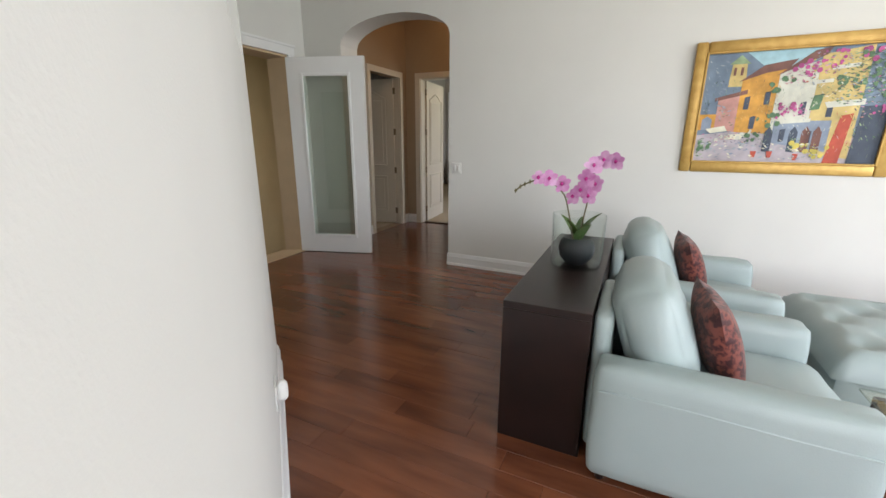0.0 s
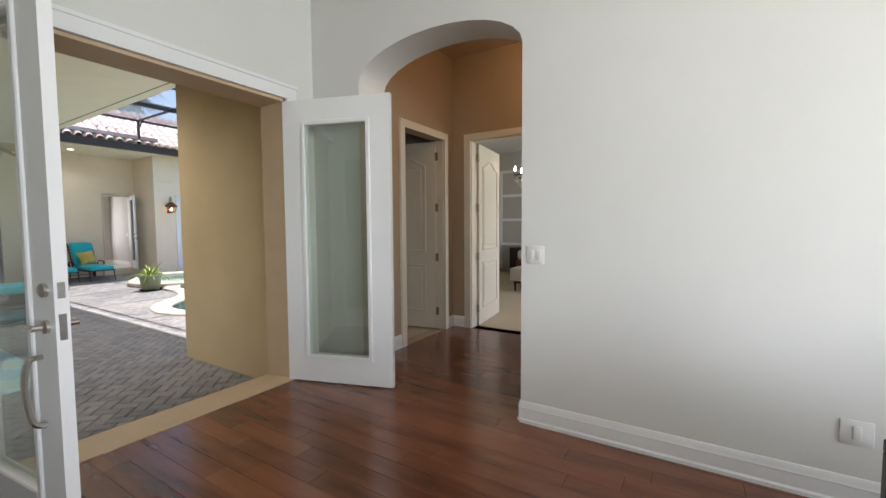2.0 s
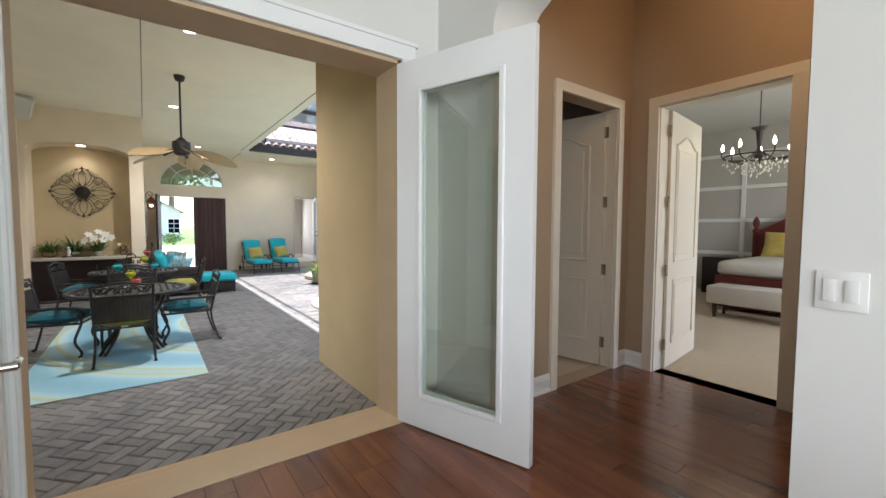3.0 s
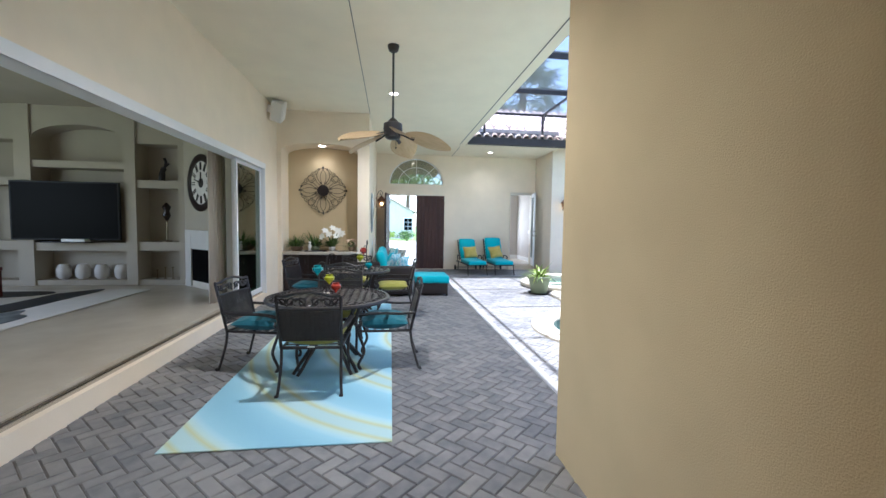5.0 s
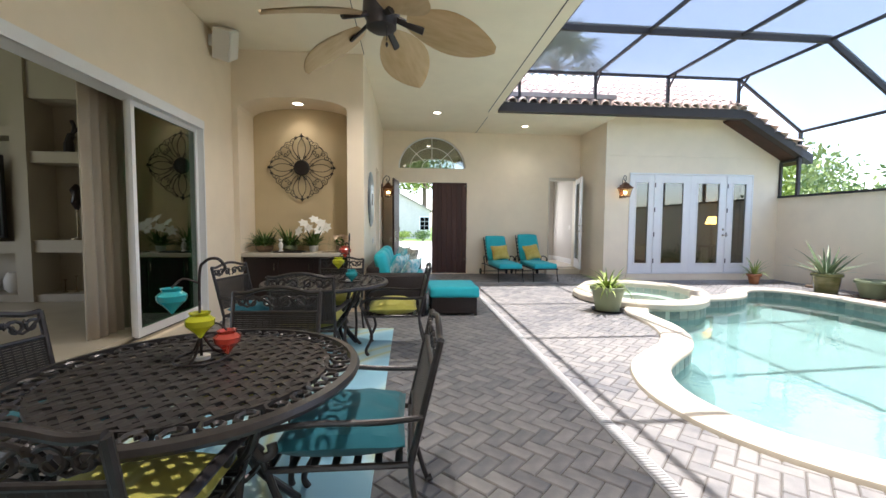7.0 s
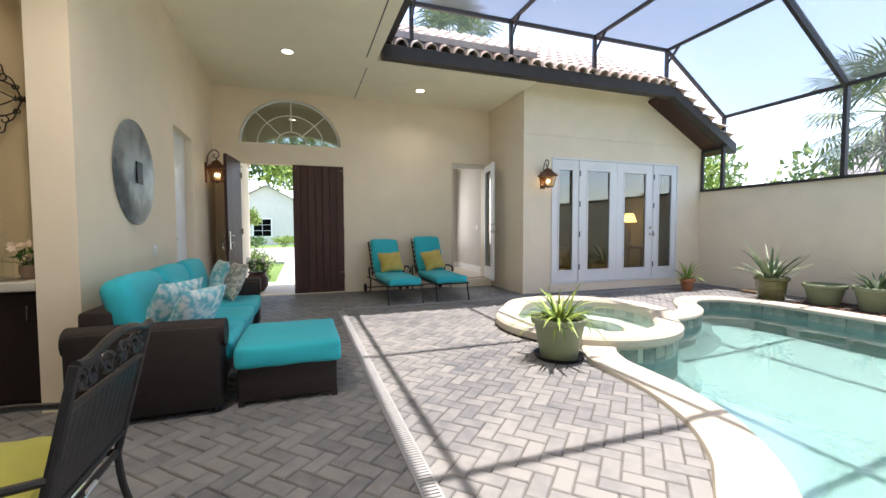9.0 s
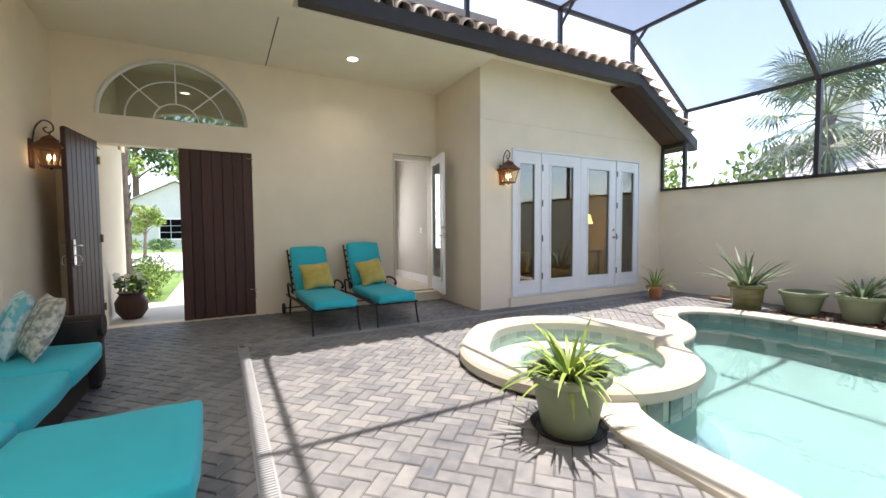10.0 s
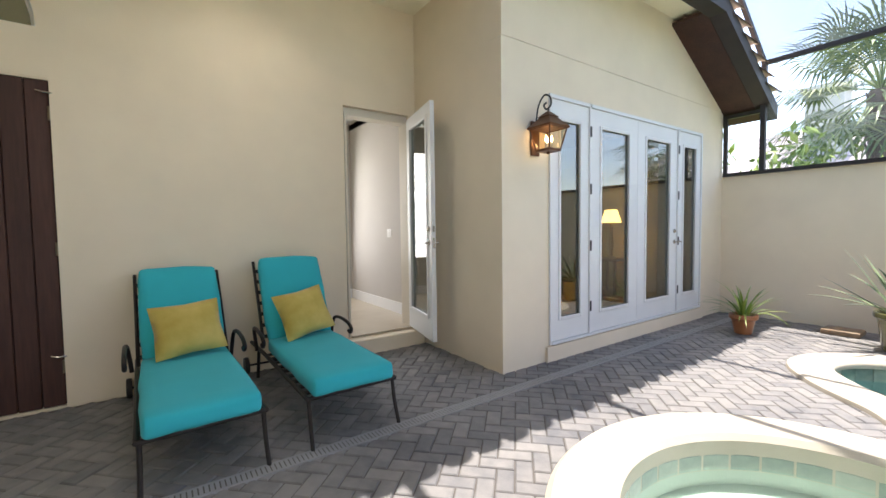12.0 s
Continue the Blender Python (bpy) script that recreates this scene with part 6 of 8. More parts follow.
def plate(name, m, label, kind="switch", rocker=True):
    d = thing(name, m, label, kind)
    bm = B()
    rbox(bm, -0.058, 0.058, 0, 0.008, -0.058, 0.058, 0.004)
    part("plate", bm, "white_plastic", d)
    for x in (-0.024, 0.024) if rocker else (0,):
        bm = B()
        rbox(bm, x - 0.016, x + 0.016, 0.008, 0.013, -0.033, 0.033, 0.003)
        part("rocker" if rocker else "socket", bm, "white_plastic", d)
    return d


plate("light_switch", pose(-1.805, 4.18, 1.115, 0, 0, 180), "white double rocker light switch on the wall")
plate("wall_outlet", pose(-0.29, 4.18, 0.35, 0, 0, 180), "white wall outlet above the skirting", "outlet", False)
plate("light_switch", pose(-13.93, 2.55, 0.79), "white light switch on the stucco wall")
plate("light_switch", pose(-18.2, 8.1, 1.05, 0, 0, 180), "white light switch in the side hall")
q = P0 + DIR * 0.90
plate("wall_outlet", Matrix.Translation((q.x, q.y, 0.36)) @ pose(0, 0, 0, 0, 0, -42.3), "white wall outlet with a clear night light", "outlet", False)
bm = B()
rbox(bm, -0.02, 0.02, 0.012, 0.05, -0.03, 0.05, 0.012, 3)
single("night_light", bm, "white_plastic", "small white plug-in night light", "night light", Matrix.Translation((q.x, q.y, 0.36)) @ pose(0, 0, 0, 0, 0, -42.3))
q = P0 + DIR * 0.55 - NRM * 0.27
bm = B()
rbox(bm, -0.40, 0.40, 0, 0.03, 0, 0.62, 0.01)
single("wall_picture", bm, "black_plastic", "dark framed panel standing in the wall recess", "picture", Matrix.Translation((q.x, q.y, 1.82)) @ pose(0, 0, 0, 0, 0, -42.3))

# wrought iron wall ornament in the bar niche
orn = thing("wall_ornament", pose(-12.97, 1.515, 1.99) @ Matrix.Scale(1.06, 4), "black wrought iron scrollwork wall ornament", "wall art")
bm = B()
lathe(bm, [(0.115, 0.0), (0.12, 0.012), (0.10, 0.02), (0.08, 0.014), (0.06, 0.02), (0.03, 0.016), (0.001, 0.022)], 24, cap=False)
part("medallion", bm, "iron", orn, m=pose(0.015, 0, 0, 0, 90, 0))
for k in range(4):
    bm = B()

    def P(r, a):
        return (0.02, r * math.cos(radians(a)), r * math.sin(radians(a)))
    a = 90 * k
    for s in (-1, 1):
        tube(bm, smooth_curve([P(0.12, a + s * 6), P(0.22, a + s * 24), P(0.34, a + s * 23), P(0.44, a + s * 12), P(0.47, a + s * 2)], 5), 0.0055, 5)
        tube(bm, smooth_curve([P(0.12, a + s * 10), P(0.24, a + s * 13), P(0.35, a + s * 8), P(0.44, a)], 5), 0.005, 5)
        tube(bm, smooth_curve([P(0.13, a + s * 30), P(0.22, a + s * 37), P(0.32, a + s * 33), P(0.40, a + s * 40), P(0.41, a + s * 45)], 5), 0.005, 5)
        for r, da, q in ((0.40, 22, 0.040), (0.385, 33, 0.036), (0.30, 40, 0.034), (0.165, 18, 0.032), (0.455, 11, 0.024)):
            c = P(r, a + s * da)
            tube(bm, [(0.02, p[1], p[2]) for p in spiral((0, c[1], c[2]), q, radians(a + s * da) + 2.2 * s, s * 1.15, "yz")], 0.005, 5)
        tube(bm, smooth_curve([P(0.455, a + s * 9), P(0.445, a + s * 18), P(0.42, a + s * 24), P(0.435, a + s * 32), P(0.41, a + s * 38), P(0.42, a + s * 45)], 5), 0.005, 5)
    part("scroll_petal", bm, "iron", orn)
    bm = B()
    c, s_ = math.cos(radians(a)), math.sin(radians(a))
    for u, w in ((0.44, 0.012), (0.47, 0.035), (0.49, 0.012)):
        lathe(bm, [(0.001, -0.02), (w, 0.0), (0.001, 0.03)], 6, (0.02, u * c, u * s_), cap=False)
    part("finial", bm, "iron", orn)

# bar counter in the niche
bar_ = thing("bar_cabinet", pose(0, 0, 0), "dark espresso bar cabinet built into the niche", "cabinet")
bm = B()
box(bm, -12.98, -12.48, 0.765, 2.305, PATIO, 0.60)
part("body", bm, "dark_wood", bar_)
for i in range(3):
    a = 0.78 + i * 0.508
    bm = B()
    rbox(bm, -12.48, -12.462, a, a + 0.495, PATIO + 0.08, 0.58, 0.006, 1)
    dd = part("door", bm, "dark_wood", bar_)
    bm = B()
    tube(bm, [(-12.462, a + 0.44, 0.40), (-12.44, a + 0.44, 0.40), (-12.44, a + 0.44, 0.50), (-12.462, a + 0.44, 0.50)], 0.005, 6)
    part("handle", bm, "steel", dd)
bm = B()
rbox(bm, -12.99, -12.40, 0.765, 2.305, 0.60, 0.66, 0.008)
single("bar_counter", bm, "coping", "cream stone bar counter in the niche", "countertop")


def blade(bm, base, az, lean, L, w, droop, n=7, fold=0.25):
    d = Vector((math.cos(az), math.sin(az), 0))
    s = Vector((-d.y, d.x, 0))
    p, el = Vector(base), lean
    rows = []
    for i in range(n + 1):
        f = i / n
        ww = w * (1 - f ** 2.2) * (0.6 + 0.4 * min(1, f * 4)) / 2 + 0.0008
        rows.append([bm.verts.new(p - s * ww + Vector((0, 0, ww * fold))), bm.verts.new(p), bm.verts.new(p + s * ww + Vector((0, 0, ww * fold)))])
        p = p + (d * math.cos(el) + Vector((0, 0, math.sin(el)))) * (L / n)
        el -= droop / n
    for a, b in zip(rows, rows[1:]):
        for j in range(2):
            bm.faces.new((a[j], b[j], b[j + 1], a[j + 1]))


def strappy(rng, n, L, w, spread=0.03, lean=(0.5, 1.45), droop=(0.5, 1.9)):
    bm = B()
    for i in range(n):
        az = rng.uniform(0, 2 * math.pi)
        f = i / n
        ln = lean[0] + (lean[1] - lean[0]) * rng.random()
        r = spread * rng.random()
        blade(bm, (r * math.cos(az), r * math.sin(az), 0), az + rng.uniform(-0.3, 0.3), ln, L * rng.uniform(0.6, 1.1), w * rng.uniform(0.8, 1.2), rng.uniform(*droop))
    return bm


def leaf_cloud(bm, rng, c, r, n, size, flat=0.0):
    for _ in range(n):
        while True:
            v = Vector((rng.uniform(-1, 1), rng.uniform(-1, 1), rng.uniform(-1, 1)))
            if 0.25 < v.length < 1:
                break
        v = v * (0.75 + 0.25 * rng.random())
        p = Vector(c) + Vector((v.x * r[0], v.y * r[1], v.z * r[2]))
        a = Vector((rng.gauss(0, 1), rng.gauss(0, 1), rng.gauss(0, 0.6))).normalized()
        b = a.orthogonal().normalized()
        b = Matrix.Rotation(rng.uniform(0, 6.28), 3, a) @ b
        s = size * rng.uniform(0.6, 1.3)
        t = a.cross(b)
        bm.faces.new([bm.verts.new(p + q) for q in (b * s, t * s * 0.42 + a * s * 0.1, -b * s, -t * s * 0.42 + a * s * 0.1)])


def pot_round(bm, r, h, lip=0.025, taper=0.72):
    lathe(bm, [(r * taper * 0.96, 0.0), (r * taper, 0.012), (r * 0.97, h - 0.075), (r * 0.985, h - 0.07), (r + lip * 0.7, h - 0.06), (r + lip, h - 0.05), (r + lip, h - 0.01), (r + lip * 0.6, h), (r - 0.005, h - 0.004), (r - 0.02, h - 0.05), (0.001, h - 0.055)], 36, cap=False)


def potted(name, m, r, h, pot, leafs, rng, n, L, w, label, group="", saucer=True, taper=0.72, lean=(0.5, 1.45), droop=(0.5, 1.9), soil_only=False):
    d = thing(name, m, label, "potted plant" if not soil_only else "pot", group)
    bm = B()
    pot_round(bm, r, h, taper=taper)
    part("pot", bm, pot, d)
    bm = B()
    lathe(bm, [(0.001, h - 0.045), (r - 0.022, h - 0.05)], 24, cap=False)
    part("soil", bm, "soil", d)
    if saucer:
        bm = B()
        lathe(bm, [(0.001, -0.001), (r * 0.9, 0.0), (r * 1.02, 0.035), (r * 0.98, 0.035), (r * 0.88, 0.006)], 32, cap=False)
        part("saucer", bm, "black_plastic", d)
    if not soil_only:
        part("leaves", strappy(rng, n, L, w, r * 0.45, lean, droop), leafs, d, m=pose(0, 0, h - 0.06), kind="stuff", smooth=80)
    return d


rng = random.Random(11)
potted("potted_plant", pose(-12.25, 6.31, PATIO + 0.002), 0.24, 0.395, "pot_green", "leaf_light", rng, 68, 0.50, 0.030, "sage green pot of bright strappy lilies by the spa", lean=(0.25, 1.35), droop=(0.7, 2.0))
potted("potted_plant", pose(-15.0, 11.27, PATIO + 0.002), 0.125, 0.24, "terracotta", "leaf_light", rng, 34, 0.54, 0.026, "small glazed terracotta pot with a spider plant", saucer=False)
potted("potted_plant", pose(-13.70, 11.66, PATIO + 0.002), 0.235, 0.40, "pot_glaze", "leaf_grey", rng, 38, 0.78, 0.048, "glossy green glazed pot with a spiky agave", lean=(0.35, 1.4), droop=(0.0, 0.8), saucer=False, taper=0.8)
potted("plant_pot", pose(-13.12, 12.0, PATIO + 0.002), 0.26, 0.33, "pot_green", "leaf", rng, 0, 0, 0, "empty sage green plastic pot by the wall", saucer=False, soil_only=True)
potted("potted_plant", pose(-12.47, 12.0, PATIO + 0.002), 0.26, 0.36, "pot_green", "leaf_grey", rng, 46, 0.50, 0.042, "sage green pot with a low bromeliad", lean=(0.2, 1.3), droop=(0.2, 1.2), saucer=False)
potted("potted_plant", pose(-11.7, 12.0, PATIO + 0.002), 0.24, 0.36, "pot_green", "leaf_grey", rng, 40, 0.48, 0.042, "sage green pot with a low bromeliad", lean=(0.2, 1.3), droop=(0.2, 1.2), saucer=False)
bm = B()
rbox(bm, -14.45, -14.1, 11.98, 12.3, PATIO, PATIO + 0.06, 0.02)
single("stone_slab", bm, "brown_tile", "flat brown stone lying by the wall", "stone")
bm = B()
for k in range(900):
    x, y = rng.uniform(-13.4, -9.5), rng.uniform(11.5, 12.4)
    s = rng.uniform(0.012, 0.03)
    v = [bm.verts.new((x + rng.uniform(-s, s) * 1.4, y + rng.uniform(-s, s) * 1.4, PATIO - 0.012 + rng.uniform(0, 0.03))) for _ in range(4)]
    for f in ((0, 1, 2), (0, 2, 3), (0, 3, 1), (1, 3, 2)):
        bm.faces.new([v[i] for i in f])
single("mulch", bm, "mulch", "reddish bark mulch along the garden wall", "mulch", kind="stuff", smooth=0)

# plants and glass on the bar counter
CZ = 0.66


def flower(bm, c, r, rng, petals=6, tilt=0.5):
    n = Vector((0.7, rng.uniform(-0.5, 0.5), rng.uniform(0.1, 0.8))).normalized()
    u = n.orthogonal().normalized()
    v = n.cross(u)
    c = Vector(c)
    for k in range(petals):
        a = 2 * math.pi * k / petals
        d = u * math.cos(a) + v * math.sin(a)
        s = n.cross(d)
        bm.faces.new([bm.verts.new(q) for q in (c, c + d * r * 0.5 + s * r * 0.32 + n * r * 0.15, c + d * r + n * r * 0.05, c + d * r * 0.5 - s * r * 0.32 + n * r * 0.15)])


def bar_plant(y, x, leafs, n, L, w, label, bowl=0.1, bmat="brown_tile"):
    d = thing("potted_plant", pose(x, y, CZ), label, "potted plant")
    bm = B()
    lathe(bm, [(bowl * 0.7, 0), (bowl, 0.05), (bowl * 0.98, 0.10), (bowl * 0.9, 0.10), (0.001, 0.085)], 20, cap=False)
    part("bowl", bm, bmat, d)
    bm = strappy(rng, n, L, w, bowl * 0.7, (0.3, 1.4), (0.3, 1.2))
    leaf_cloud(bm, rng, (0, 0, 0.08), (bowl * 1.4, bowl * 1.4, 0.08), n * 3, 0.03)
    part("leaves", bm, leafs, d, m=pose(0, 0, 0.08), kind="stuff", smooth=80)
    return d


bar_plant(1.00, -12.70, "leaf", 60, 0.38, 0.030, "fern in a low brown bowl on the bar", 0.13)
bar_plant(1.36, -12.78, "leaf", 60, 0.42, 0.028, "green grassy plant in a teal bowl on the bar", 0.11, "pot_green")
d = bar_plant(1.74, -12.72, "leaf", 46, 0.36, 0.045, "glass vase of white lilies on the bar", 0.07, "white_plastic")
bm = B()
for c in ((0.04, -0.14, 0.44), (0.03, 0.02, 0.50), (0.05, 0.13, 0.44), (0.10, -0.05, 0.36), (0.10, 0.10, 0.33), (0.08, 0.22, 0.38), (0.08, -0.20, 0.32)):
    flower(bm, c, 0.095, rng)
part("flowers", bm, "white_petal", d, "white lily blooms", smooth=60)
bm = B()
for c in ((0.04, -0.14, 0.44), (0.03, 0.02, 0.50), (0.05, 0.13, 0.44), (0.08, 0.22, 0.38)):
    tube(bm, smooth_curve([(0, 0, 0.05), (c[0] * 0.4, c[1] * 0.3, c[2] * 0.6), c], 4), 0.004, 5)
part("stems", bm, "stem", d)
d = bar_plant(2.16, -12.68, "leaf", 12, 0.12, 0.02, "small pot of peach flowers on the bar", 0.07, "brown_tile")
bm = B()
for _ in range(26):
    flower(bm, (rng.uniform(-0.08, 0.1), rng.uniform(-0.11, 0.11), rng.uniform(0.14, 0.26)), 0.03, rng, 5)
part("flowers", bm, "peach_petal", d, "peach blooms", smooth=60)
bm = B()
lathe(bm, [(0.04, 0), (0.04, 0.02), (0.02, 0.05), (0.035, 0.10), (0.03, 0.14), (0.012, 0.16), (0.03, 0.19), (0.02, 0.21)], 14)
single("figurine", bm, "white_plastic", "small white ceramic figurine on the bar", "figurine", pose(-12.52, 1.30, CZ))
bm = B()
for y in (2.0, 2.06):
    lathe(bm, [(0.028, 0), (0.028, 0.16), (0.012, 0.2), (0.012, 0.24)], 12, (-12.62, y, CZ))
single("glass_bottles", bm, "clear_pane", "two clear glass bottles on the bar", "bottle")
bm = B()
rbox(bm, -12.72, -12.50, 1.90, 2.20, CZ, CZ + 0.012, 0.004)
single("bar_tray", bm, "steel", "silver tray on the bar", "tray")
bm = B()
rbox(bm, -12.75, -12.46, 1.2, 1.62, CZ, CZ + 0.02, 0.006)
single("bar_mat", bm, "black_plastic", "dark mat on the bar counter", "mat")

# ---- front room furniture ----
con = thing("console_table", pose(0, 0, 0), "dark espresso wooden console table behind the armchairs", "console table")
X0, X1, Y0, Y1, H = -0.49, -0.10, 1.69, 3.20, 0.72
for q, nm in (((X0, X1, Y0, Y1, H - 0.035, H), "top"), ((X0, X1, Y0, Y0 + 0.04, 0, H - 0.035), "end_panel"), ((X0, X1, Y1 - 0.04, Y1, 0, H - 0.035), "end_panel"), ((X0 + 0.01, X1, Y0 + 0.04, Y1 - 0.04, 0.06, 0.09), "shelf"),
              ((X0 + 0.01, X1, Y0 + 0.04, Y1 - 0.04, 0.36, 0.385), "shelf"), ((X1 - 0.012, X1, Y0 + 0.04, Y1 - 0.04, 0.09, H - 0.035), "back_panel"), ((X0 + 0.01, X1 - 0.02, 2.42, 2.45, 0.09, H - 0.035), "divider")):
    bm = B()
    rbox(bm, *q, 0.003, 1)
    part(nm, bm, "dark_wood", con)

orc = thing("orchid", pose(-0.27, 2.40, H), "pink phalaenopsis orchid in a black pot inside a clear glass cylinder", "orchid")
bm = B()
lathe(bm, [(0.001, 0.0), (0.135, 0.0), (0.142, 0.01), (0.148, 0.30), (0.144, 0.30), (0.136, 0.014), (0.001, 0.012)], 32, cap=False)
p = part("glass_cylinder", bm, "clear_pane", orc, "clear glass cylinder vase")
p.visible_shadow = False
bm = B()
lathe(bm, [(0.055, 0.012), (0.09, 0.05), (0.102, 0.10), (0.092, 0.145), (0.075, 0.165), (0.07, 0.165), (0.001, 0.145)], 24, cap=False)
part("pot", bm, "black_ceramic", orc)
bm = B()
for az, L, w, ln in ((0.5, 0.22, 0.075, 1.2), (2.6, 0.20, 0.07, 1.1), (4.0, 0.18, 0.06, 1.25), (5.3, 0.21, 0.075, 1.0), (1.5, 0.16, 0.06, 1.35)):
    blade(bm, (0, 0, 0.14), az, ln, L, w, 0.7, 8, 0.35)
part("leaves", bm, "leaf", orc, smooth=80)
stems = [[(0.0, 0.02, 0.14), (0.03, 0.03, 0.35), (0.05, 0.05, 0.52), (0.10, 0.08, 0.60), (0.16, 0.10, 0.61)], [(-0.02, -0.02, 0.14), (-0.06, -0.03, 0.32), (-0.10, -0.03, 0.42), (-0.20, -0.05, 0.49), (-0.31, -0.06, 0.46), (-0.36, -0.07, 0.42)]]
for s in stems:
    bm = B()
    tube(bm, smooth_curve(s, 6), 0.0045, 6)
    part("stem", bm, "stem", orc)
bm, bm2 = B(), B()
for c, r in (((0.10, 0.04, 0.60), 0.055), ((0.05, 0.02, 0.57), 0.055), ((0.16, 0.07, 0.595), 0.05), ((0.02, 0.0, 0.50), 0.055), ((0.07, 0.02, 0.47), 0.05), ((0.0, -0.03, 0.44), 0.05), ((-0.04, -0.03, 0.40), 0.048), ((0.04, -0.02, 0.41), 0.05),
             ((-0.10, -0.06, 0.47), 0.05), ((-0.17, -0.07, 0.50), 0.048), ((-0.23, -0.07, 0.50), 0.042)):
    c = Vector(c)
    nrm = Vector((-0.25 + rng.uniform(-0.3, 0.3), -0.9, 0.15 + rng.uniform(-0.3, 0.3))).normalized()
    u = nrm.orthogonal().normalized()
    v = nrm.cross(u)
    for k in range(5):
        a = 2 * math.pi * k / 5 + 0.3
        wd = 0.52 if k % 2 else 0.36
        d = u * math.cos(a) + v * math.sin(a)
        s = nrm.cross(d)
        bm.faces.new([bm.verts.new(q) for q in (c + s * r * 0.08, c + d * r * 0.45 + s * r * wd, c + d * r * 0.85 + s * r * wd * 0.8 + nrm * r * 0.1, c + d * r * 1.05, c + d * r * 0.85 - s * r * wd * 0.8 + nrm * r * 0.1, c + d * r * 0.45 - s * r * wd, c - s * r * 0.08)])
    lathe(bm2, [(0.001, -0.012), (0.011, 0.0), (0.001, 0.012)], 7, tuple(c + nrm * 0.01), cap=False)
part("petals", bm, "pink", orc, "pink orchid petals", smooth=60)
part("lips", bm2, "magenta", orc)
bm = B()
for c in ((-0.31, -0.06, 0.46), (-0.335, -0.065, 0.445), (-0.36, -0.07, 0.42), (-0.28, -0.065, 0.475)):
    lathe(bm, [(0.001, -0.014), (0.008, 0.0), (0.001, 0.014)], 7, c, cap=False)
part("buds", bm, "stem", orc)


def armchair(m, label):
    c = thing("armchair", m, label, "armchair", "leather armchairs")
    # local: faces +x, back at x = 0, width along y
    for s in (-1, 1):
        bm = B()
        y0, y1 = (0.30, 0.46) if s > 0 else (-0.46, -0.30)
        rbox(bm, 0.0, 0.90, y0, y1, 0.06, 0.575, 0.045, 4, 0.008)
        part("arm", bm, "leather", c)
        bm = B()
        yo = s * 0.463
        tube(bm, smooth_curve([(0.02, yo, 0.47), (0.3, yo, 0.475), (0.6, yo, 0.465), (0.88, yo, 0.46)], 4), 0.004, 5)
        part("seam", bm, "leather", c)
    bm = B()
    rbox(bm, -0.035, 0.045, -0.29, 0.24, 0.06, 0.715, 0.03, 3, 0.008)
    part("back", bm, "leather", c)
    bm = B()
    rbox(bm, 0.10, 0.88, -0.31, 0.31, 0.06, 0.28, 0.02, 2)
    part("base", bm, "leather", c)
    bm = B()
    rbox(bm, -0.27, 0.27, -0.29, 0.27, -0.125, 0.125, 0.10, 5, 0.04)
    part("back_cushion", bm, "leather", c, "plump pale leather back cushion", pose(0.215, 0, 0.60, 0, 70, 0))
    bm = B()
    ring = [(0.26 * math.copysign(abs(math.cos(t)) ** 0.35, math.cos(t)), 0.30 * math.copysign(abs(math.sin(t)) ** 0.35, math.sin(t)), 0.045) for t in [2 * math.pi * k / 40 for k in range(41)]]
    tube(bm, ring, 0.005, 5)
    part("piping", bm, "leather", c, m=pose(0.215, 0, 0.60, 0, 70, 0) @ Matrix.Scale(0.985, 4))
    bm = B()
    rbox(bm, 0.14, 0.92, -0.30, 0.30, 0.27, 0.43, 0.06, 4)
    part("seat_cushion", bm, "leather", c)
    for x in (0.06, 0.82):
        for y in (-0.38, 0.38):
            bm = B()
            lathe(bm, [(0.018, 0), (0.028, 0.07)], 10, (x, y, 0))
            part("foot", bm, "dark_wood", c)
    return c


armchair(pose(-0.06, 2.00, 0), "pale blue-grey leather armchair with a red cushion")
armchair(pose(-0.06, 3.15, 0), "pale blue-grey leather armchair beside the wall")
throw_pillow("throw_pillow", pose(0.405, 2.02, 0.58, 0, 72, 4), 0.44, 0.44, 0.17, "red_damask", "dark red damask throw pillow on an armchair", "red pillows")
throw_pillow("throw_pillow", pose(0.405, 3.18, 0.58, 0, 72, 4), 0.44, 0.44, 0.17, "red_damask", "dark red damask throw pillow on an armchair", "red pillows")
ot = thing("tufted_ottoman", pose(1.62, 2.95, 0), "pale blue-grey tufted leather ottoman", "ottoman")
bm = B()
rbox(bm, -0.62, 0.62, -0.52, 0.45, 0.05, 0.30, 0.03)
part("base", bm, "leather", ot)
bm = B()
n = 36
g = []
for i in range(n + 1):
    r = []
    for j in range(n + 1):
        u, v = i / n, j / n
        ed = min(1, min(u, 1 - u, v, 1 - v) * 12)
        t = 0.5 + 0.25 * (math.cos(2 * math.pi * (u * 4 + v * 3)) + math.cos(2 * math.pi * (u * 4 - v * 3)))
        r.append(bm.verts.new((-0.64 + 1.28 * u, -0.54 + 1.01 * v, 0.30 + 0.15 * ed ** 0.4 - 0.035 * max(0, t) ** 3 * ed)))
    g.append(r)
for i in range(n):
    for j in range(n):
        bm.faces.new((g[i][j], g[i + 1][j], g[i + 1][j + 1], g[i][j + 1]))
part("tufted_top", bm, "leather", ot, smooth=80)
gt = thing("glass_table", pose(1.30, 2.02, 0), "small glass coffee table with a dark base", "coffee table")
bm = B()
rbox(bm, -0.3, 0.5, -0.2, 0.2, 0.36, 0.375, 0.004)
part("glass_top", bm, "door_pane", gt)
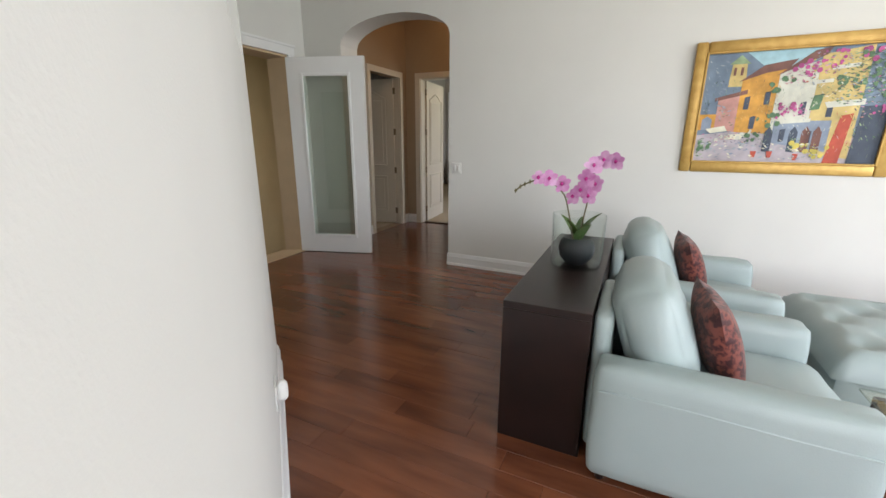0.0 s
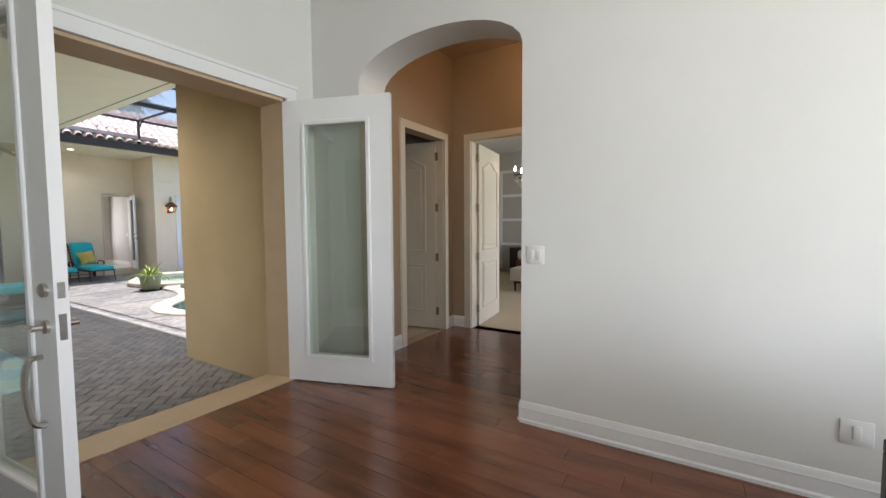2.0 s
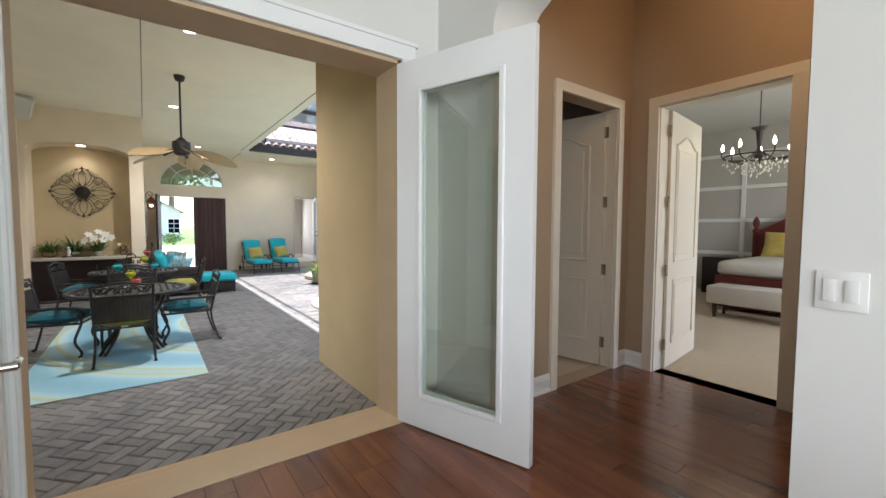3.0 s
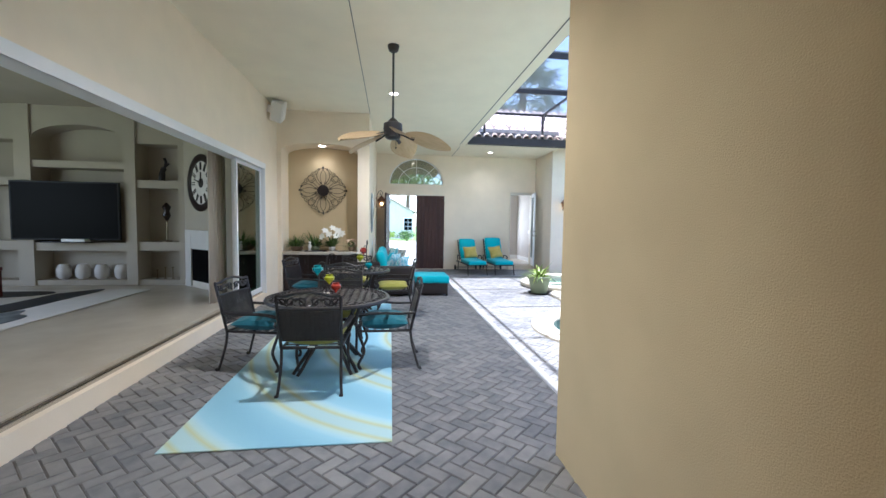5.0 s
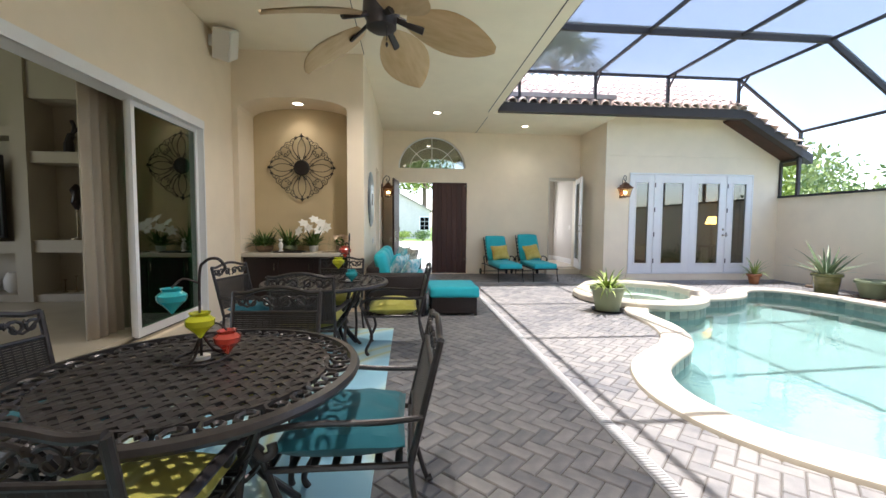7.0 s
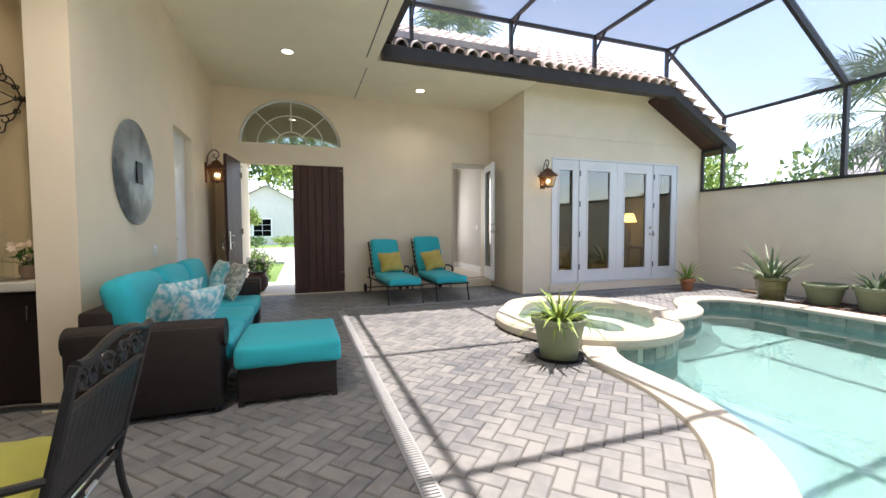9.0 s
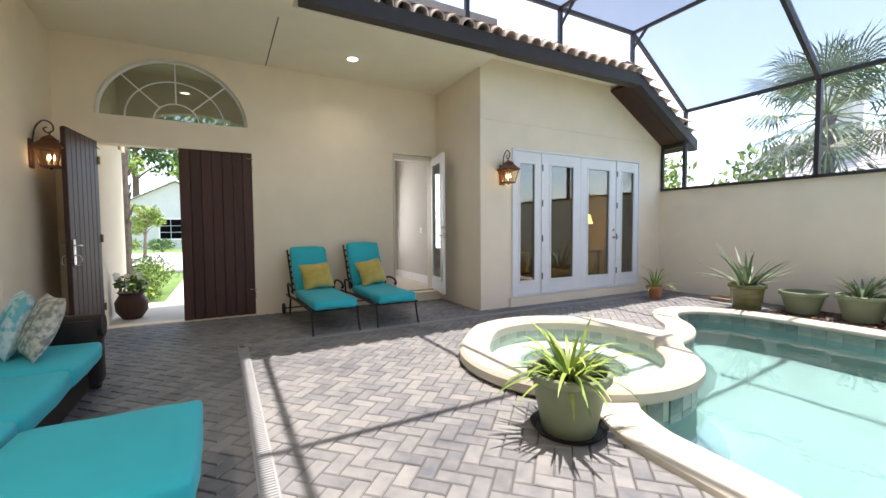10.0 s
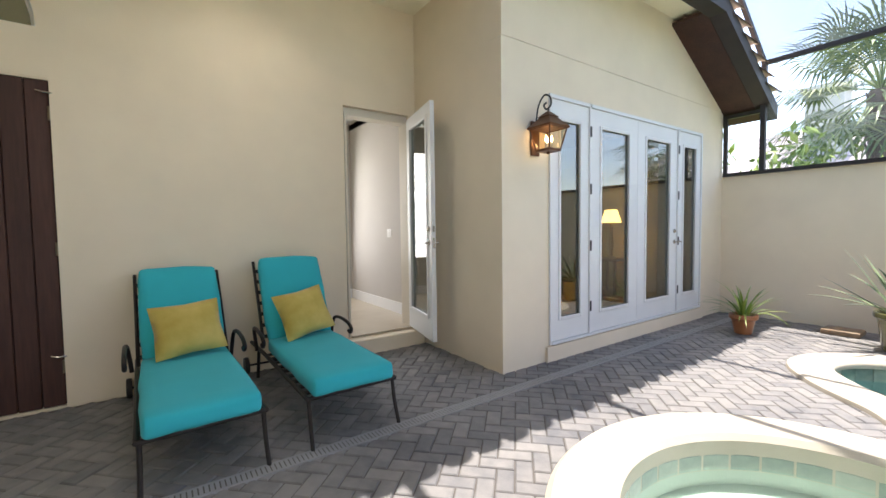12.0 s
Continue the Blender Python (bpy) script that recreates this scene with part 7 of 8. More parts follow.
for x in (-0.24, 0.44):
    for y in (-0.15, 0.15):
        bm = B()
        box(bm, x - 0.02, x + 0.02, y - 0.02, y + 0.02, 0, 0.36)
        part("leg", bm, "black_plastic", gt)

# framed painting: a sunlit village street in plain shapes of colour
pic = thing("framed_painting", pose(1.0, 4.18, 1.675, 0, 0, 180) @ pose(0, 0, 0, -2), "gold framed painting of a bright flowered village street", "painting")
PW, PH = 1.36, 1.02
for q in ((-PW / 2, -PW / 2 + 0.085, -PH / 2, PH / 2), (PW / 2 - 0.085, PW / 2, -PH / 2, PH / 2), (-PW / 2 + 0.085, PW / 2 - 0.085, -PH / 2, -PH / 2 + 0.085), (-PW / 2 + 0.085, PW / 2 - 0.085, PH / 2 - 0.085, PH / 2)):
    bm = B()
    rbox(bm, q[0], q[1], 0.0, 0.045, q[2], q[3], 0.016, 2)
    part("frame", bm, "gold_frame", pic)
bm = B()
for q in ((-0.6, -0.585, -0.43, 0.43), (0.585, 0.6, -0.43, 0.43), (-0.585, 0.585, -0.43, -0.415), (-0.585, 0.585, 0.415, 0.43)):
    rbox(bm, q[0], q[1], 0.03, 0.052, q[2], q[3], 0.004, 1)
part("inner_moulding", bm, "gold_frame", pic)


def paint(name, col, var=0.25):
    return mat("paint_" + name, tuple(c * 0.85 for c in col), 0.6, var, 16, 120, 0.3, big=6)


CAN = {}
CAN["mountain"] = paint("mountain", (0.20, 0.27, 0.36))
CAN["sky"] = paint("sky", (0.42, 0.66, 0.74))
CAN["street"] = paint("street", (0.56, 0.50, 0.55))
CAN["orange"] = paint("orange", (0.72, 0.36, 0.07), 0.4)
CAN["gold"] = paint("gold", (0.72, 0.55, 0.22), 0.3)
CAN["rose"] = paint("rose", (0.66, 0.34, 0.30), 0.3)
CAN["white"] = paint("white", (0.74, 0.74, 0.64), 0.2)
CAN["shade"] = paint("shade", (0.30, 0.36, 0.46), 0.3)
CAN["roof"] = paint("roof", (0.24, 0.11, 0.09), 0.3)
CAN["dark"] = paint("dark", (0.07, 0.09, 0.13), 0.3)
CAN["green"] = paint("green", (0.12, 0.23, 0.12), 0.5)
CAN["flower"] = paint("flower", (0.55, 0.10, 0.30), 0.5)
CAN["red"] = paint("red", (0.58, 0.10, 0.06), 0.3)
CAN["yellow"] = paint("yellow", (0.68, 0.56, 0.12), 0.4)


def dab(pts, col, layer):
    bm = B()
    prism(bm, [((0.5 - u) * 1.17, (0.5 - v) * 0.83) for u, v in pts], "y", 0.02 + layer * 0.0006, 0.021 + layer * 0.0006)
    part("brushwork", bm, CAN[col], pic, smooth=0)


dab([(0, 0), (1, 0), (1, 1), (0, 1)], "mountain", 0)
dab([(0.22, 0), (0.62, 0), (0.5, 0.2), (0.32, 0.12)], "sky", 1)
dab([(0, 0.75), (0.45, 0.68), (1, 0.8), (1, 1), (0, 1)], "street", 2)
dab([(0.15, 0.08), (0.23, 0.08), (0.24, 0.30), (0.14, 0.30)], "gold", 3)
dab([(0.10, 0.42), (0.24, 0.38), (0.24, 0.72), (0.10, 0.70)], "rose", 3)
dab([(0.22, 0.24), (0.45, 0.14), (0.45, 0.74), (0.22, 0.72)], "orange", 4)
dab([(0.42, 0.20), (0.66, 0.08), (0.66, 0.86), (0.42, 0.78)], "white", 5)
dab([(0.62, 0.06), (0.86, 0.0), (0.86, 0.96), (0.62, 0.90)], "gold", 6)
dab([(0.20, 0.26), (0.33, 0.12), (0.50, 0.08), (0.46, 0.16), (0.34, 0.19)], "roof", 7)
dab([(0.40, 0.22), (0.58, 0.02), (0.66, 0.0), (0.64, 0.06)], "roof", 7)
dab([(0.44, 0.62), (0.74, 0.62), (0.74, 0.90), (0.44, 0.82)], "shade", 7)
dab([(0.78, 0.58), (0.84, 0.56), (0.82, 1.0), (0.74, 1.0)], "red", 8)
dab([(0.88, 0.5), (1, 0.5), (1, 1), (0.86, 1)], "dark", 8)
for k in range(7):
    u, v = (0.25, 0.30, 0.36, 0.48, 0.56, 0.62, 0.70)[k], (0.40, 0.58, 0.36, 0.70, 0.46, 0.72, 0.48)[k]
    dab([(u, v), (u + 0.03, v - 0.01), (u + 0.03, v + 0.11), (u, v + 0.11)], "dark", 9)
dab([(0.68, 0.46), (0.88, 0.44), (0.88, 0.49), (0.70, 0.51)], "white", 10)
CAN["leaf"] = paint("leaf", (0.34, 0.46, 0.26), 0.5)
CAN["pink"] = paint("pink", (0.78, 0.38, 0.58), 0.4)
CAN["cream"] = paint("cream", (0.88, 0.84, 0.66), 0.2)
CAN["mist"] = paint("mist", (0.42, 0.48, 0.54), 0.3)
CAN["amber"] = paint("amber", (0.85, 0.55, 0.20), 0.3)
# tower, awnings, arches, balconies, pots
dab([(0.13, 0.10), (0.19, 0.02), (0.25, 0.10)], "leaf", 7)
dab([(0.16, 0.13), (0.175, 0.13), (0.175, 0.2), (0.16, 0.2)], "roof", 7)
dab([(0.20, 0.13), (0.215, 0.13), (0.215, 0.2), (0.20, 0.2)], "roof", 7)
dab([(0.08, 0.40), (0.26, 0.33), (0.26, 0.37), (0.08, 0.43)], "roof", 7)
dab([(0.0, 0.55), (0.10, 0.55), (0.10, 0.70), (0.0, 0.70)], "orange", 4)
dab([(0.02, 0.60), (0.05, 0.57), (0.08, 0.60), (0.08, 0.70), (0.02, 0.70)], "shade", 5)
dab([(0.05, 0.69), (0.16, 0.66), (0.18, 0.71), (0.08, 0.73)], "cream", 10)
dab([(0.17, 0.75), (0.29, 0.73), (0.27, 0.79), (0.19, 0.79)], "cream", 10)
for u in (0.40, 0.535, 0.60, 0.66):
    dab([(u, 0.90), (u, 0.72), (u + 0.022, 0.67), (u + 0.045, 0.72), (u + 0.045, 0.91)], "dark" if u < 0.6 else "roof", 9)
for u, v, w in ((0.44, 0.36, 0.10), (0.56, 0.28, 0.14), (0.68, 0.16, 0.13), (0.45, 0.62, 0.18)):
    dab([(u, v), (u + w, v - 0.02), (u + w, v + 0.012), (u, v + 0.03)], "white", 10)
dab([(0.62, 0.40), (0.67, 0.39), (0.66, 0.52), (0.61, 0.53)], "green", 9)
for u, v in ((0.34, 0.90), (0.575, 0.92), (0.43, 0.90)):
    dab([(u, v), (u + 0.035, v), (u + 0.028, v + 0.06), (u + 0.007, v + 0.06)], "red", 12)
prng = random.Random(5)


def strokes(u0, u1, v0, v1, n, size, cols, slant=0.0):
    """Loose brush strokes of a few colours within one patch of the canvas."""
    for col in cols:
        bm = B()
        for _ in range(n // len(cols)):
            u, v = prng.uniform(u0, u1), prng.uniform(v0, v1)
            a, ln = slant + prng.uniform(-0.7, 0.7), size * prng.uniform(0.3, 0.85)
            du, dv, w = math.cos(a) * ln * 0.75, math.sin(a) * ln, ln * prng.uniform(0.25, 0.5)
            pts = [(u - du, v - dv), (u, v - w), (u + du, v + dv), (u, v + w)]
            pts = [(min(0.985, max(0.015, p)), min(0.98, max(0.02, q))) for p, q in pts]
            y = 0.0275 + prng.random() * 0.004
            bm.faces.new([bm.verts.new(((0.5 - p) * 1.17, y, (0.5 - q) * 0.83)) for p, q in pts])
        part("brush_strokes", bm, CAN[col], pic, smooth=0, kind="stuff")


strokes(0.01, 0.14, 0.04, 0.55, 60, 0.03, ("mist", "mountain", "shade"), 0.9)
strokes(0.16, 0.22, 0.10, 0.28, 8, 0.015, ("cream", "gold"), 1.5)
strokes(0.06, 0.22, 0.24, 0.38, 46, 0.020, ("green", "dark", "leaf"), 1.5)
strokes(0.01, 0.05, 0.42, 0.56, 14, 0.03, ("green", "dark"), 1.5)
strokes(0.10, 0.22, 0.50, 0.66, 30, 0.018, ("green", "leaf", "rose", "mist"))
strokes(0.24, 0.44, 0.26, 0.72, 80, 0.022, ("orange", "amber", "roof", "amber"), 1.5)
strokes(0.38, 0.46, 0.30, 0.85, 90, 0.020, ("green", "leaf", "dark"), 1.4)
strokes(0.46, 0.66, 0.24, 0.62, 60, 0.026, ("white", "cream", "mist"), 1.4)
strokes(0.46, 0.62, 0.48, 0.58, 60, 0.016, ("flower", "pink", "pink"))
strokes(0.44, 0.60, 0.16, 0.30, 60, 0.017, ("flower", "red", "pink", "green"))
strokes(0.56, 0.76, 0.04, 0.22, 80, 0.018, ("flower", "pink", "shade", "green", "yellow"))
strokes(0.60, 0.76, 0.24, 0.46, 70, 0.017, ("leaf", "green", "dark", "cream"))
strokes(0.74, 0.99, 0.03, 0.48, 300, 0.021, ("green", "dark", "leaf", "mist", "green"))
strokes(0.78, 0.99, 0.20, 0.60, 50, 0.016, ("pink", "rose", "flower"))
strokes(0.84, 0.99, 0.50, 0.96, 80, 0.024, ("dark", "green", "leaf"), 1.2)
strokes(0.74, 0.86, 0.56, 0.96, 40, 0.028, ("red", "rose", "amber"), 1.5)
strokes(0.46, 0.74, 0.64, 0.90, 60, 0.022, ("shade", "mist", "white"), 1.5)
strokes(0.04, 0.30, 0.72, 0.82, 60, 0.016, ("dark", "rose", "mist", "flower"))
strokes(0.05, 0.70, 0.82, 0.98, 120, 0.028, ("street", "cream", "shade", "mist"), 0.15)
strokes(0.54, 0.62, 0.78, 0.90, 40, 0.014, ("leaf", "green"))
strokes(0.62, 0.72, 0.82, 0.96, 50, 0.014, ("yellow", "leaf", "green"))
strokes(0.01, 0.06, 0.78, 0.97, 36, 0.020, ("green", "leaf"))
strokes(0.24, 0.38, 0.72, 0.86, 40, 0.016, ("green", "leaf", "dark"))
for cx, cy, r, col, n in ((0.50, 0.52, 0.07, "flower", 12), (0.56, 0.18, 0.08, "flower", 12), (0.68, 0.10, 0.08, "flower", 10), (0.44, 0.30, 0.06, "green", 10), (0.40, 0.62, 0.06, "green", 10), (0.92, 0.18, 0.12, "green", 26), (0.93, 0.36, 0.10, "green", 16),
                          (0.76, 0.28, 0.08, "green", 12), (0.33, 0.76, 0.05, "green", 8), (0.60, 0.86, 0.05, "yellow", 8), (0.70, 0.90, 0.05, "yellow", 8), (0.04, 0.86, 0.05, "green", 8), (0.86, 0.06, 0.06, "flower", 8), (0.96, 0.52, 0.05, "flower", 6), (0.16, 0.78, 0.04, "white", 5), (0.28, 0.74, 0.04, "white", 5)):
    for _ in range(n):
        u, v, q = cx + prng.uniform(-r, r), cy + prng.uniform(-r, r), prng.uniform(0.008, 0.022)
        u, v = min(0.975, max(0.025, u)), min(0.965, max(0.035, v))
        dab([(u + q * math.cos(2 * math.pi * k / 6) * 0.8, v + q * math.sin(2 * math.pi * k / 6) * 1.2) for k in range(6)], col, 11 + prng.random() * 6)

# ---- living room built-ins ----
unit = thing("built_in_shelves", pose(0, 0, 0), "beige plastered built-in shelf wall with arched television niche", "shelves")
for a, b in ((-6.2, -4.78), (-3.95, -3.68), (-2.08, -1.88), (-1.13, -1.0)):
    bm = B()
    box(bm, -12.62, -12.2 + (0.03 if -4 < a < -2 else 0), a, b, 0, 3.4)
    part("pier", bm, "living_wall", unit)
for a, b, zs in ((-4.78, -3.95, ((0, 0.10), (0.68, 0.85), (1.90, 2.05), (2.75, 3.4))), (-1.88, -1.13, ((0, 0.10), (0.68, 0.85), (1.90, 2.05), (2.75, 3.4))), (-3.68, -2.08, ((0, 0.10), (0.67, 0.83), (2.25, 2.38)))):
    for z0, z1 in zs:
        bm = B()
        box(bm, -12.62, -12.21, a, b, z0, z1)
        part("shelf", bm, "living_wall", unit)
bm = B()
prism(bm, arch_pts(-3.68, -2.08, 2.80, 3.06, 3.4), "x", -12.62, -12.21)
part("arch", bm, "living_wall", unit)
bm = B()
box(bm, -12.75, -12.62, -6.2, -1.0, 0, 3.4)
part("back_panel", bm, "living_wall", unit)
tv = thing("television", pose(-12.10, -3.05, 0.83), "large black flat television on its shelf", "television")
bm = B()
rbox(bm, -0.03, 0.03, -0.93, 0.93, 0.05, 1.15, 0.01)
part("casing", bm, "black_plastic", tv)
bm = B()
box(bm, 0.03, 0.033, -0.90, 0.90, 0.08, 1.12)
part("screen", bm, "tv_black", tv)
bm = B()
rbox(bm, -0.12, 0.10, -0.4, 0.4, 0.0, 0.02, 0.006)
box(bm, -0.02, 0.02, -0.1, 0.1, 0.02, 0.08)
part("stand", bm, "black_plastic", tv)
bm = B()
rbox(bm, -0.08, 0.08, -0.2, 0.2, 0.0, 0.05, 0.006)
single("media_box", bm, "white_plastic", "slim silver media player under the television", "media player", pose(-12.02, -2.85, 0.852))
for y in (-3.36, -3.02, -2.68, -2.32):
    d = thing("vase", pose(-12.42, y, 0.10), "pale round ceramic vase on the low shelf", "vase", "ceramic vases")
    bm = B()
    lathe(bm, [(0.07, 0), (0.115, 0.06), (0.12, 0.18), (0.09, 0.27), (0.07, 0.29), (0.06, 0.28)], 20)
    part("body", bm, "linen", d)
bm = B()
tube(bm, smooth_curve([(0, 0, 0), (0, 0.01, 0.18), (0, 0.06, 0.28), (0, 0.14, 0.36)], 5), [0.06] * 5 + [0.05] * 5 + [0.02] * 6, 8)
tube(bm, smooth_curve([(0, 0.02, 0.2), (0, 0.08, 0.36), (0, 0.05, 0.46)], 5), 0.025, 7)
single("figurine", bm, "iron", "dark bird-like sculpture on a shelf", "sculpture", pose(-12.40, -1.52, 2.05))
d = thing("sculpture", pose(-12.40, -1.45, 0.85), "slender brown sculpture on a stand", "sculpture")
bm = B()
lathe(bm, [(0.09, 0), (0.09, 0.02), (0.012, 0.03), (0.012, 0.45)], 12)
part("stand", bm, "brass", d)
bm = B()
lathe(bm, [(0.02, 0.42), (0.07, 0.52), (0.05, 0.62), (0.08, 0.70), (0.02, 0.78)], 10)
part("head", bm, "dark_wood", d)
for y in (-1.65, -1.5, -1.36):
    bm = B()
    lathe(bm, [(0.03, 0), (0.03, 0.012), (0.008, 0.02), (0.008, 0.16 + 0.05 * (y > -1.6)), (0.03, 0.19 + 0.05 * (y > -1.6))], 10)
    single("candlestick", bm, "brass", "small brass candlestick on the low shelf", "candlestick", pose(-12.40, y, 0.10), "candlesticks")
a = math.degrees(math.atan2(1.02, 0.95))
WM = Matrix.Translation((-11.725, -0.51, 0)) @ pose(0, 0, 0, 0, 0, a)
clock = thing("wall_clock", WM @ pose(0.04, -0.004, 1.98, 90), "large round wall clock with a dark ring and pale numerals", "clock")
bm = B()
lathe(bm, [(0.40, 0.0), (0.52, 0.0), (0.53, 0.025), (0.46, 0.04), (0.40, 0.02), (0.40, 0.0)], 40, cap=False)
part("rim", bm, "dark_wood", clock)
bm = B()
lathe(bm, [(0.001, 0.006), (0.41, 0.006)], 40, cap=False)
part("face", bm, "linen", clock)
bm = B()
for k in range(12):
    an = radians(30 * k)
    for o in (-0.02, 0.02):
        tube(bm, [(0.24 * math.cos(an) - o * math.sin(an), 0.24 * math.sin(an) + o * math.cos(an), 0.01), (0.38 * math.cos(an) - o * math.sin(an), 0.38 * math.sin(an) + o * math.cos(an), 0.01)], 0.010, 5)
lathe(bm, [(0.001, 0.02), (0.09, 0.014), (0.09, 0.008)], 20, cap=False)
part("numerals", bm, "iron", clock, kind="stuff")
bm = B()
tube(bm, [(0, 0, 0.02), (0.02, 0.2, 0.02)], 0.012, 5)
tube(bm, [(0, 0, 0.022), (-0.25, 0.08, 0.022)], 0.010, 5)
part("pointers", bm, "iron", clock)
fp = thing("fireplace", WM, "grey stone fireplace surround with a black firebox", "fireplace")
for q in ((-0.62, -0.38, 0, 1.10), (0.38, 0.62, 0, 1.10), (-0.38, 0.38, 0.74, 1.10)):
    bm = B()
    rbox(bm, q[0], q[1], -0.04, 0.0, q[2], q[3], 0.006, 1)
    part("surround", bm, "concrete", fp)
bm = B()
box(bm, -0.38, 0.38, -0.012, 0.0, 0, 0.74)
part("firebox", bm, "tv_black", fp)
bm = B()
rbox(bm, -11.6, -8.4, -5.0, -1.35, 0.0, 0.014, 0.005, 1)
lr = single("area_rug", bm, "linen", "pale shaggy living room rug with dark wavy shapes", "rug")
for k, (cx, cy, rx, ry) in enumerate(((-10.6, -2.3, 0.9, 0.35), (-9.4, -3.2, 0.8, 0.4), (-11.0, -3.6, 0.5, 0.8), (-9.1, -1.9, 0.6, 0.25))):
    bm = B()
    prism(bm, [(cx + rx * math.cos(t) * (1 + 0.25 * math.sin(3 * t + k)), cy + ry * math.sin(t) * (1 + 0.3 * math.cos(2 * t + k))) for t in [2 * math.pi * i / 40 for i in range(40)]], "z", 0.014, 0.019)
    part("dark_shape", bm, "slate_disc" if k % 2 else "black_ceramic", lr)
d = thing("coffee_table", pose(-10.5, -3.75, 0.016), "dark red wooden coffee table on the rug", "coffee table")
bm = B()
rbox(bm, -0.4, 0.4, -0.6, 0.6, 0.42, 0.48, 0.01)
part("tabletop", bm, "bed_red", d)
for x in (-0.35, 0.35):
    for y in (-0.55, 0.55):
        bm = B()
        box(bm, x - 0.04, x + 0.04, y - 0.04, y + 0.04, 0, 0.42)
        part("leg", bm, "bed_red", d)

# ---- bedroom ----
bed = thing("bed", pose(-3.15, 11.0, 0), "dark red mahogany bed with a pale cover and yellow pillows", "bed")
bm = B()
rbox(bm, -1.05, 1.05, -1.12, 1.05, 0.05, 0.55, 0.03)
part("bed_frame", bm, "bed_red", bed)
bm = B()
rbox(bm, -1.03, 1.03, -1.10, 1.02, 0.55, 0.78, 0.08, 3)
part("cover", bm, "linen", bed)
bm = B()
prism(bm, [(-1.12, 0.0), (1.12, 0.0), (1.12, 1.25)] + [(1.12 - 2.24 * k / 12, 1.25 + 0.48 * math.sin(math.pi * k / 12) ** 1.2) for k in range(1, 12)] + [(-1.12, 1.25)], "y", 1.06, 1.14)
part("headboard", bm, "bed_red", bed)
for s in (-1, 1):
    bm = B()
    lathe(bm, [(0.05, 0), (0.05, 1.2), (0.065, 1.25), (0.03, 1.3), (0.06, 1.38), (0.05, 1.45), (0.012, 1.52)], 14, (s * 1.16, 1.08, 0))
    part("bedpost", bm, "bed_red", bed)
throw_pillow("bed_pillow", pose(-3.75, 11.75, 1.0, 65, 0, 0), 0.7, 0.5, 0.22, "yellow_pillow", "yellow pillow on the bed", "bed pillows")
throw_pillow("bed_pillow", pose(-3.2, 11.65, 0.98, 60, 0, 8), 0.5, 0.45, 0.2, "linen", "pale round pillow on the bed", "bed pillows")
d = thing("bed_bench", pose(-3.2, 9.42, 0), "grey upholstered bench at the foot of the bed", "bench")
bm = B()
rbox(bm, -0.85, 0.85, -0.24, 0.24, 0.20, 0.46, 0.03)
part("seat", bm, "linen", d)
for x in (-0.75, 0.75):
    for y in (-0.18, 0.18):
        bm = B()
        lathe(bm, [(0.02, 0), (0.03, 0.2)], 8, (x, y, 0))
        part("leg", bm, "dark_wood", d)
ch = thing("chandelier", pose(-3.28, 8.5, 2.16), "bronze crystal chandelier with lit candle bulbs", "chandelier")
bm = B()
tube(bm, [(0, 0, 1.14), (0, 0, 0.3)], 0.006, 6)
lathe(bm, [(0.09, 0.34), (0.04, 0.30), (0.02, 0.1), (0.05, 0.0), (0.02, -0.06)], 14, cap=False)
part("stem", bm, "bronze", ch)
bm = B()
tube(bm, [(0.36 * math.cos(2 * math.pi * k / 32), 0.36 * math.sin(2 * math.pi * k / 32), 0.0) for k in range(33)], 0.010, 6)
part("ring", bm, "bronze", ch)
for k in range(7):
    an = 2 * math.pi * k / 7
    c, s = math.cos(an), math.sin(an)
    bm = B()
    tube(bm, smooth_curve([(0.03 * c, 0.03 * s, 0.05), (0.2 * c, 0.2 * s, -0.06), (0.36 * c, 0.36 * s, 0.0), (0.36 * c, 0.36 * s, 0.08)], 5), 0.007, 6)
    part("arm", bm, "bronze", ch)
    bm = B()
    lathe(bm, [(0.008, 0.08), (0.016, 0.10), (0.013, 0.13), (0.001, 0.17)], 8, (0.36 * c, 0.36 * s, 0), cap=False)
    part("bulb", bm, "candle_glow", ch)
crng = random.Random(8)
bm = B()
for k in range(110):
    an, r = crng.uniform(0, 6.28), crng.uniform(0.05, 0.36)
    lathe(bm, [(0.001, -0.022), (0.009, 0.0), (0.001, 0.015)], 5, (r * math.cos(an), r * math.sin(an), -0.04 - crng.uniform(0, 0.24) * (1 - r * 1.6)), cap=False)
part("crystals", bm, "white_petal", ch, "hanging crystal drops", kind="stuff", smooth=0)
d = thing("nightstand", pose(-4.75, 11.85, 0), "dark wooden nightstand beside the bed", "nightstand")
bm = B()
rbox(bm, -0.3, 0.3, -0.25, 0.25, 0.0, 0.72, 0.01)
part("body", bm, "dark_wood", d)

# ---- entrance porch outside the gate ----
bm = B()
box(bm, -18.9, -17.4, 2.65, 2.9, -0.4, 3.75)
box(bm, -18.9, -17.4, 5.9, 6.1, -0.4, 3.75)
box(bm, -19.1, -18.9, 2.4, 2.9, -0.4, 3.75)
box(bm, -19.1, -18.9, 5.2, 6.1, -0.4, 3.75)
prism(bm, arch_pts(2.9, 5.2, 2.55, 3.15, 3.75), "x", -19.1, -18.9)
box(bm, -19.16, -18.86, 2.36, 2.94, 2.42, 2.55)
structure("wall_porch", bm, "stucco", "pale stucco entrance porch walls", "wall")
bm = B()
box(bm, -19.1, -17.4, 2.65, 6.1, 3.75, 3.9)
structure("ceiling_porch", bm, "ceiling_paint", "cream porch ceiling", "ceiling")
